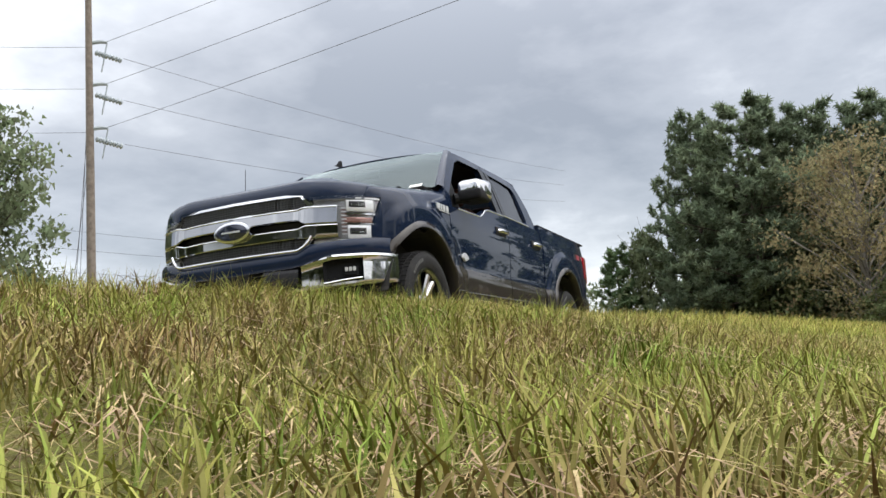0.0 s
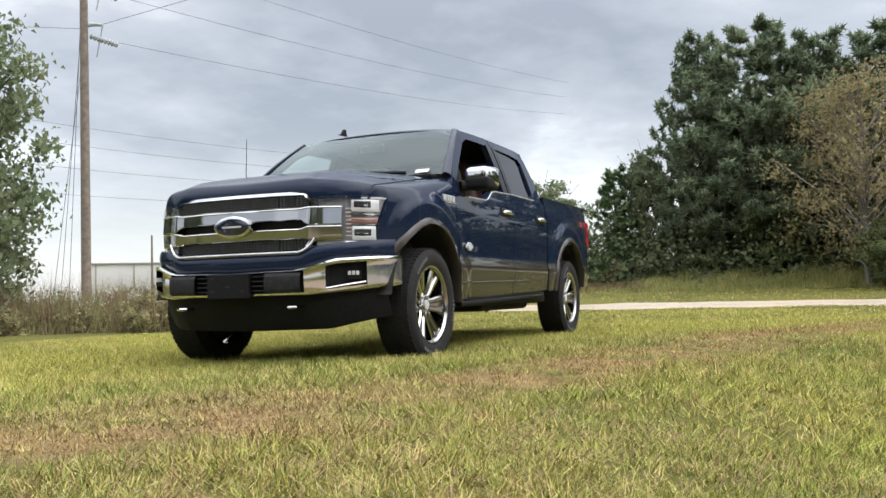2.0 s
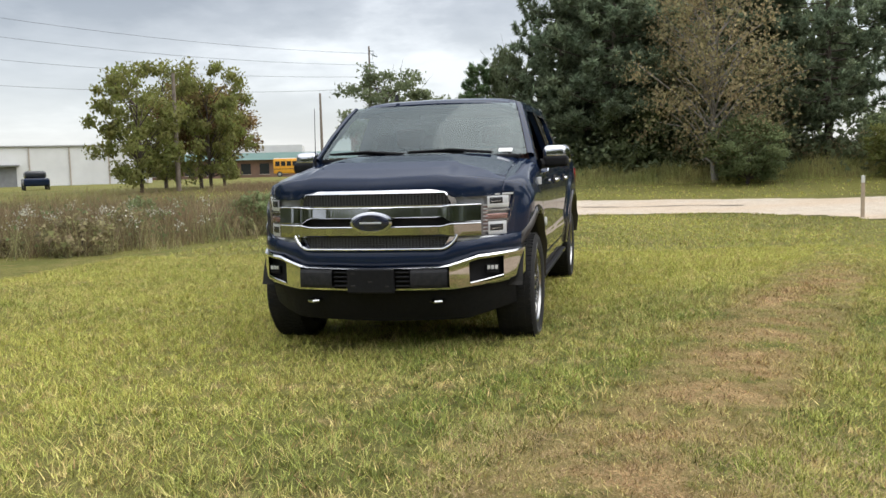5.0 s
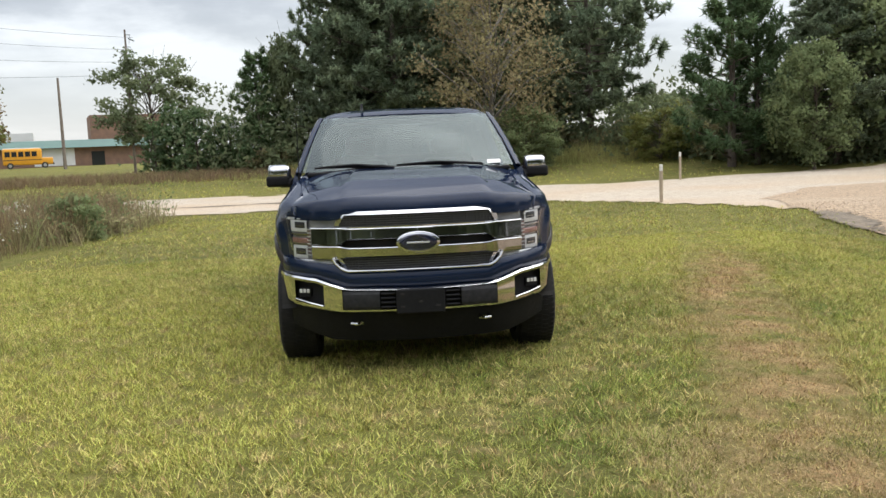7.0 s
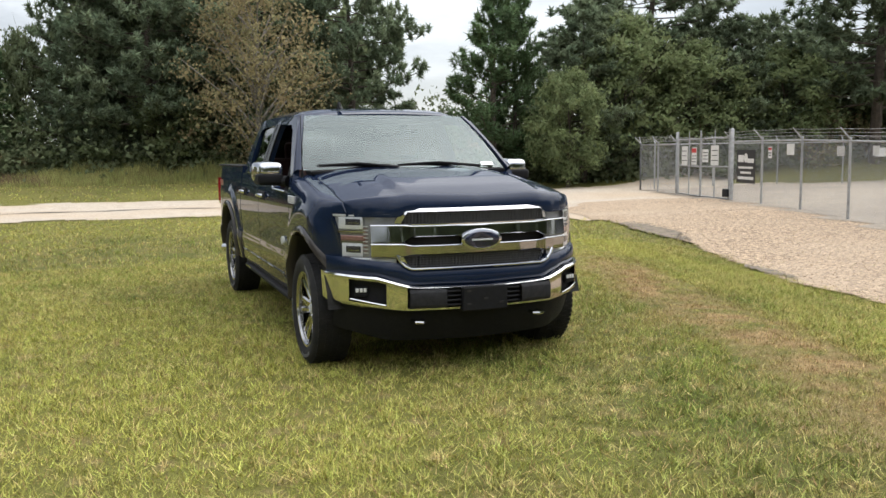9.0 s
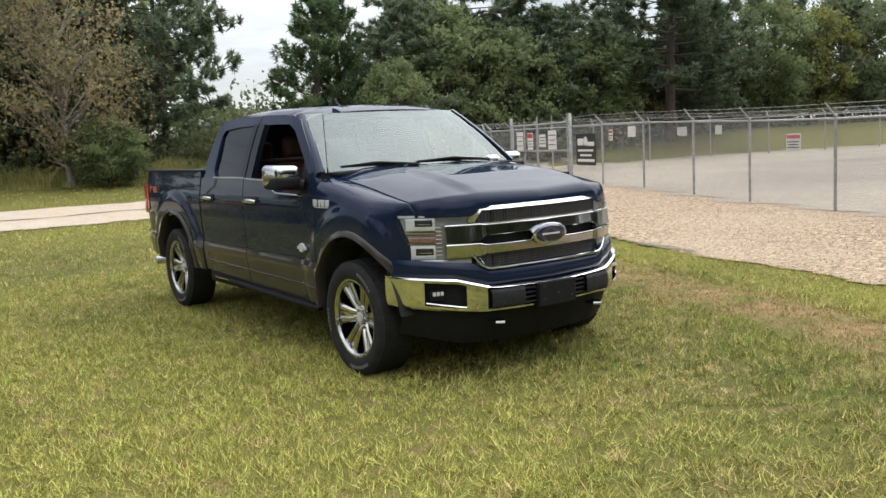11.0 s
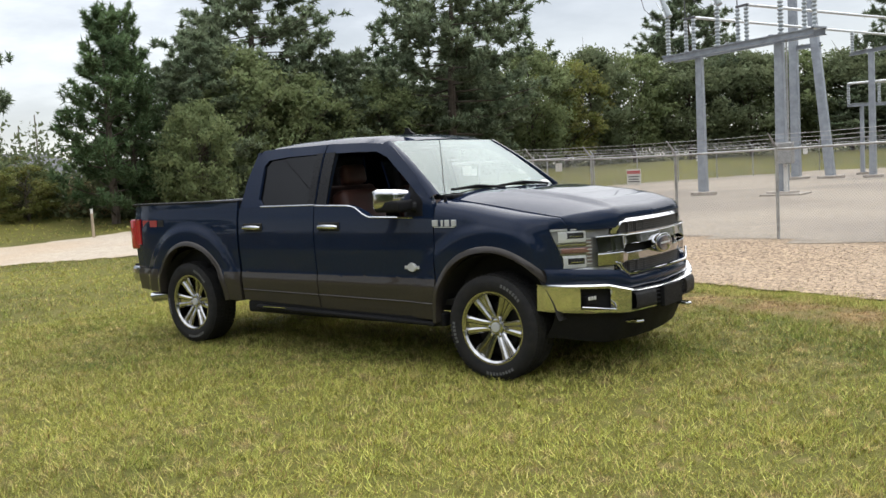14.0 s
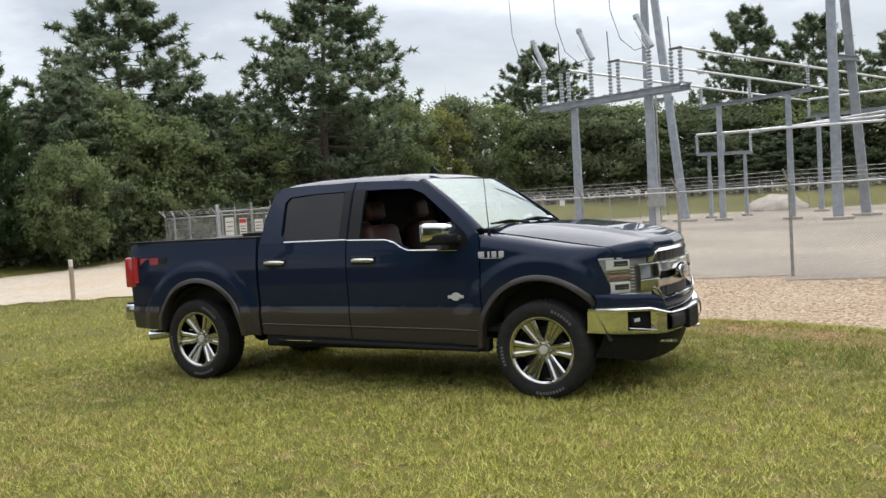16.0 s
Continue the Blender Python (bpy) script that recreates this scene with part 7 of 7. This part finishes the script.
# young pines and brush in front of the wood
for k in range(12):
    x, y = -42 + turn.uniform(-2, 2), -12.2 + k * 0.5
    T, h0, w0 = PINES[3]
    set_tree(T, x, y, h0, w0, turn.uniform(2.6, 3.9), turn.uniform(2.0, 2.8), turn.uniform(0, 6.28), "bushy young pine in a thicket")
BRUSH = [(-39.0 + turn.uniform(-0.9, 0.6), -6.5 + 0.95 * k) for k in range(21)] + [(-33.5 + 0.32 * k + turn.uniform(-1, 1), 15.2 + 0.75 * k) for k in range(14)] + [(-26.5 - 0.45 * k + turn.uniform(-0.8, 0.8), 24 + 2.0 * k) for k in range(10)]
for k, (x, y) in enumerate(BRUSH):
    T, h0, w0 = SHRUBS[turn.choice((0, 0, 1, 2)) if k > 20 else turn.choice((0, 1, 1, 2))]
    set_tree(T, x, y, h0, w0, turn.uniform(0.9, 2.4 if k > 20 else 1.9), turn.uniform(2.0, 3.4), turn.uniform(0, 6.28))
# bushes among the tall weeds
for k in range(15):
    x = -17.5 + 1.05 * k + turn.uniform(-0.4, 0.4)
    y = float(np.interp(x, [-19, -17.5, -11.3, -8.2, -6.1, -3.0], [-6.2, -5.6, -5.8, -6.8, -9.2, -11.5])) - turn.uniform(0.7, 3.2)
    T, h0, w0 = SHRUBS[turn.choice((1, 2, 2))]
    set_tree(T, x, y, h0, w0, turn.uniform(0.5, 0.95), turn.uniform(0.9, 1.7), turn.uniform(0, 6.28), "low bush among tall dry weeds")
for T, *_ in PINES + BROADS + SHRUBS + FARWOOD:
    for o in (*T.children, T):
        bpy.data.objects.remove(o)
for o in (*NEAR.children, NEAR):
    bpy.data.objects.remove(o)


# ---- the dark understorey of the wood ----
def understorey(n, line, depth, top, material, rng):
    P = np.array(line, float)
    seg = np.hypot(*np.diff(P, axis=0).T)
    u = rng.uniform(0, seg.sum(), n)
    cum = np.r_[0, np.cumsum(seg)]
    x, y = np.interp(u, cum, P[:, 0]), np.interp(u, cum, P[:, 1])
    x, y = x + rng.normal(0, depth, n), y + rng.normal(0, depth, n)
    ht = top * (0.65 + 0.35 * np.sin(u * 0.9) * np.sin(u * 0.37 + 1))
    z = ground_z(x, y) + rng.uniform(0, 1, n) ** 1.2 * ht
    ob = new("understorey", leaf_mesh("understorey", np.stack([x, y, z], -1), rng.uniform(0.14, 0.30, n), material, rng, aspect=0.8, tris=True))
    return tagged(ob, "dense dark undergrowth below the trees", "undergrowth", kind="stuff")


understorey(52000, [(-40, -9), (-38.5, 3), (-38, 12), (-34, 17), (-31, 24), (-31.5, 36), (-31, 50), (-27, 63), (-14, 72), (4, 77), (28, 80)], 1.6, 4.6, M_LEAFDARK, rng)
understorey(10000, [(-33.5, 14.5), (-30.5, 16.5), (-28, 22), (-28.5, 33), (-28, 44)], 0.8, 2.2, M_LEAFDARK, rng)


# ---- grass blades and weeds ----
def blades(name, x, y, h, wd, lean, material, rng, lift=-0.005, bend=0.55, kite=False, spike=False):
    """Tapering blades standing at the given places, bent, or straight where they are spikes."""
    n = len(x)
    z = ground_z(x, y) + lift
    a = rng.uniform(0, 2 * np.pi, n)
    b = rng.uniform(0, 2 * np.pi, n)
    side = np.stack([np.cos(a), np.sin(a), np.zeros(n)], -1) * (wd / 2)[:, None]
    out = np.stack([np.cos(b), np.sin(b), np.zeros(n)], -1)
    base = np.stack([x, y, z], -1)
    up = np.array([0, 0, 1.0])
    mid = base + out * (h * lean * 0.35)[:, None] + up * (h * 0.58)[:, None]
    tip = base + out * (h * lean)[:, None] + up * (h * (1 - bend * lean * 0.6))[:, None]
    if spike:
        v = np.stack([base - side, base + side, tip], 1).reshape(-1, 3)
        me = bpy.data.meshes.new(name)
        me.vertices.add(n * 3)
        me.vertices.foreach_set("co", v.ravel())
        me.loops.add(n * 3)
        me.loops.foreach_set("vertex_index", np.arange(n * 3, dtype=np.int32))
        me.polygons.add(n)
        me.polygons.foreach_set("loop_start", np.arange(0, n * 3, 3, dtype=np.int32))
        me.materials.append(material)
        me.update(calc_edges=True)
        return new(name, me)
    if kite:
        v = np.stack([base, mid + side * 0.9, tip, mid - side * 0.9], 1).reshape(-1, 3)
        me = bpy.data.meshes.new(name)
        me.vertices.add(n * 4)
        me.vertices.foreach_set("co", v.ravel())
        me.loops.add(n * 4)
        me.loops.foreach_set("vertex_index", np.arange(n * 4, dtype=np.int32))
        me.polygons.add(n)
        me.polygons.foreach_set("loop_start", np.arange(0, n * 4, 4, dtype=np.int32))
        me.materials.append(material)
        me.update(calc_edges=True)
        return new(name, me)
    v = np.stack([base - side, base + side, mid - side * 0.75, mid + side * 0.75, tip], 1).reshape(-1, 3)
    o = (np.arange(n) * 5)[:, None]
    loops = (o + np.array([0, 1, 3, 2, 2, 3, 4])[None]).ravel().astype(np.int32)
    starts = ((np.arange(n) * 7)[:, None] + np.array([0, 4])[None]).ravel().astype(np.int32)
    me = bpy.data.meshes.new(name)
    me.vertices.add(n * 5)
    me.vertices.foreach_set("co", v.ravel())
    me.loops.add(n * 7)
    me.loops.foreach_set("vertex_index", loops)
    me.polygons.add(n * 2)
    me.polygons.foreach_set("loop_start", starts)
    me.materials.append(material)
    me.update(calc_edges=True)
    return new(name, me)


def tufted(n, x0, x1, y0, y1, rng, per=6, spread_r=0.024):
    c = rng.uniform((x0, y0), (x1, y1), (n // per + 1, 2))
    p = np.repeat(c, per, axis=0)[:n] + rng.normal(0, spread_r, (n, 2))
    return p[:, 0], p[:, 1]


def lawn_only(x, y):
    # the turf creeps raggedly over the edge of the gravel
    return ~on_road(x, y) & ~on_gravel(x, y - 0.16 - 0.14 * np.sin(x * 9.0) * np.sin(x * 23.0))


def lawn(name, n, box4, hmin, hmax, w0, w1, rng, lean=(0.2, 1.1), keep=None, kite=True, material=None, label="short mown grass blades, green with straw", spike=False, per=6):
    x, y = tufted(n, *box4, rng, per)
    k = lawn_only(x, y)
    if keep is not None:
        k &= keep(x, y)
    x, y = x[k], y[k]
    n = len(x)
    patch = 0.6 + 0.45 * (np.sin(x * 2.1 + np.sin(y * 1.7)) * np.sin(y * 2.4 + 1.0) * 0.5 + 0.5) + 0.5 * (np.sin(x * 13 + 3 * np.sin(y * 7)) * np.sin(y * 15 + 2 * np.sin(x * 5)) * 0.5 + 0.5)
    worn = np.abs(y + STRIP[0] * x - STRIP[1]) < 0.45
    thin = ~(worn & (rng.random(n) < 0.35))
    x, y, patch, worn = x[thin], y[thin], patch[thin], worn[thin]
    n = len(x)
    h = rng.uniform(hmin, hmax, n) * patch * np.where(worn, 0.6, 1.0)
    g = blades(name, x, y, h, rng.uniform(w0, w1, n), rng.uniform(*lean, n), material or M_BLADE, rng, kite=kite, spike=spike)
    return tagged(g, label, "grass", kind="stuff")


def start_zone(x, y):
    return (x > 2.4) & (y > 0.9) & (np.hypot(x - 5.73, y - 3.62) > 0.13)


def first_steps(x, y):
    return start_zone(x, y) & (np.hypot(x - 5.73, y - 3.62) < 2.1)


# blades round the walk's start take the darkened copy
lawn("grass", 84000, (2.4, 6.6, 0.9, 4.3), 0.025, 0.085, 0.0014, 0.0036, rng, (0.15, 1.2), first_steps, False, M_DARKENED_BLADE)
lawn("grass", 130000, (2.4, 6.6, 0.9, 4.3), 0.03, 0.07, 0.0035, 0.0065, rng, (0.2, 1.5), lambda x, y: start_zone(x, y) & ~first_steps(x, y), spike=True, per=11)
lawn("thatch", 44000, (2.4, 6.6, 0.9, 4.3), 0.03, 0.06, 0.0012, 0.0028, rng, (1.2, 3.0), start_zone, material=M_THATCH, label="dead brown thatch between the grass blades")
lawn("grass", 800000, (-7.0, 6.6, -6.8, 7.6), 0.03, 0.072, 0.0038, 0.0072, rng, (0.2, 1.5), lambda x, y: ~start_zone(x, y), spike=True, per=11)
lawn("grass", 60000, (-17.5, -7.0, -6.0, 9.0), 0.04, 0.08, 0.006, 0.011, rng)
lawn("grass", 26000, (-36.0, -17.5, -22.0, 14.0), 0.06, 0.14, 0.012, 0.022, rng, keep=lambda x, y: x < -27)


def weedy(x, y):
    return y < np.interp(x, [-40, -19, -17.5, -11.3, -8.2, -6.1, -3.0, 4.0], [-7, -6.2, -5.6, -5.8, -6.8, -9.2, -11.5, -16]) + 0.4 * wob(x)


x, y = tufted(27000, -17.8, 2.0, -17, -5.2, rng, 16, 0.10)
k = weedy(x, y)
x, y = x[k], y[k]
tall = 0.60 + 0.42 * np.sin(x * 1.9 + 2 * np.sin(y * 1.3)) * np.sin(y * 2.2 + 1.0)
tagged(blades("weeds", x, y, rng.uniform(0.35, 1.30, len(x)) * tall, rng.uniform(0.007, 0.017, len(x)), rng.uniform(0.15, 1.1, len(x)), M_WEED, rng), "tall dry brown and green weeds", "weeds", kind="stuff")
x, y = tufted(9000, -17.8, -5.0, -14, -6.4, rng, 22, 0.16)
k = weedy(x, y + 0.5)
x, y = x[k], y[k]
tagged(blades("red_sedge", x, y, rng.uniform(0.7, 1.35, len(x)), rng.uniform(0.006, 0.012, len(x)), rng.uniform(0.1, 0.5, len(x)), M_SEDGE, rng), "upright rust-coloured grass among the weeds", "weeds", kind="stuff")
x, y = tufted(9000, -17.8, 2.0, -17, -5.2, rng, 20, 0.16)
k = weedy(x, y)
x, y = x[k], y[k]
tagged(new("weed_leaves", leaf_mesh("weed_leaves", np.stack([x, y, ground_z(x, y) + rng.uniform(0.05, 0.85, len(x))], -1), rng.uniform(0.04, 0.11, len(x)), M_LEAF, rng)), "green leaves among the tall weeds", "weeds", kind="stuff")
c = rng.uniform((-10.5, -10.5), (-5.0, -6.9), (52, 2))
p = np.repeat(c, 34, axis=0) + rng.normal(0, 0.07, (52 * 34, 2))
k = weedy(p[:, 0], p[:, 1])
p = p[k]
tagged(new("white_wildflowers", leaf_mesh("white_wildflowers", np.stack([p[:, 0], p[:, 1], ground_z(p[:, 0], p[:, 1]) + 0.62 + 0.22 * np.sin(np.repeat(np.arange(52), 34)[k] * 2.7) + rng.normal(0, 0.05, len(p))], -1), rng.uniform(0.03, 0.06, len(p)), M_FLOWER, rng)), "white flower heads among the weeds", "wildflowers", kind="stuff")
x, y = tufted(9000, -39, -34.5, -20, -4, rng, 14, 0.15)
tagged(blades("sedge", x, y, rng.uniform(0.15, 0.6, len(x)), rng.uniform(0.012, 0.03, len(x)), rng.uniform(0.2, 0.9, len(x)), M_SEDGE, rng), "rust-brown sedge in front of the young pines", "sedge", kind="stuff")
x, y = tufted(24000, -39.0, -34.0, -8, 13.5, rng, 16, 0.16)
tall = np.clip((-33.9 - x) / 1.6, 0.25, 1) * np.clip((y + 8) / 5, 0.25, 1) * (0.7 + 0.3 * np.sin(x * 1.3 + 2 * np.sin(y * 0.7)) * np.sin(y * 1.1 + 1))
tagged(blades("brush_grass", x, y, rng.uniform(0.6, 1.35, len(x)) * tall, rng.uniform(0.012, 0.03, len(x)), rng.uniform(0.1, 0.7, len(x)), M_BRUSHGRASS, rng), "rough olive and straw grass below the trees", "rough grass", kind="stuff")


# ---- loose stones on the gravel apron ----
def stones(name, n, x0, x1, r0, r1, rng):
    x = rng.uniform(x0, x1, n)
    y = gravel_edge(x) + rng.uniform(-0.15, 4.6, n) ** 1.0
    k = on_gravel(x, y)
    x, y = x[k], y[k]
    n = len(x)
    r = rng.uniform(r0, r1, n)
    base = np.array([(1, 0, 0), (-1, 0, 0), (0, 1, 0), (0, -1, 0), (0, 0, 1), (0, 0, -1)], float)
    v = base[None] * (r[:, None, None] * rng.uniform(0.6, 1.3, (n, 6, 1)))
    v[:, :, 2] *= 0.6
    v += np.stack([x, y, ground_z(x, y) + 0.03 + r * 0.2], -1)[:, None]
    tri = np.array([(0, 2, 4), (2, 1, 4), (1, 3, 4), (3, 0, 4), (2, 0, 5), (1, 2, 5), (3, 1, 5), (0, 3, 5)])
    f = (np.arange(n) * 6)[:, None, None] + tri[None]
    me = bpy.data.meshes.new(name)
    me.vertices.add(n * 6)
    me.vertices.foreach_set("co", v.ravel())
    me.loops.add(n * 24)
    me.loops.foreach_set("vertex_index", f.ravel().astype(np.int32))
    me.polygons.add(n * 8)
    me.polygons.foreach_set("loop_start", np.arange(0, n * 24, 3, dtype=np.int32))
    me.materials.append(M_STONE)
    me.update(calc_edges=True)
    return tagged(new(name, me), "loose brown pebbles on the gravel", "pebbles", kind="stuff")


M_STONE = mat("loose_stone", (0.50, 0.395, 0.28), 0.9, color2=(0.38, 0.285, 0.19), scale=9, island=0.32)
stones("pebbles", 9000, -12, 6, 0.006, 0.017, rng)
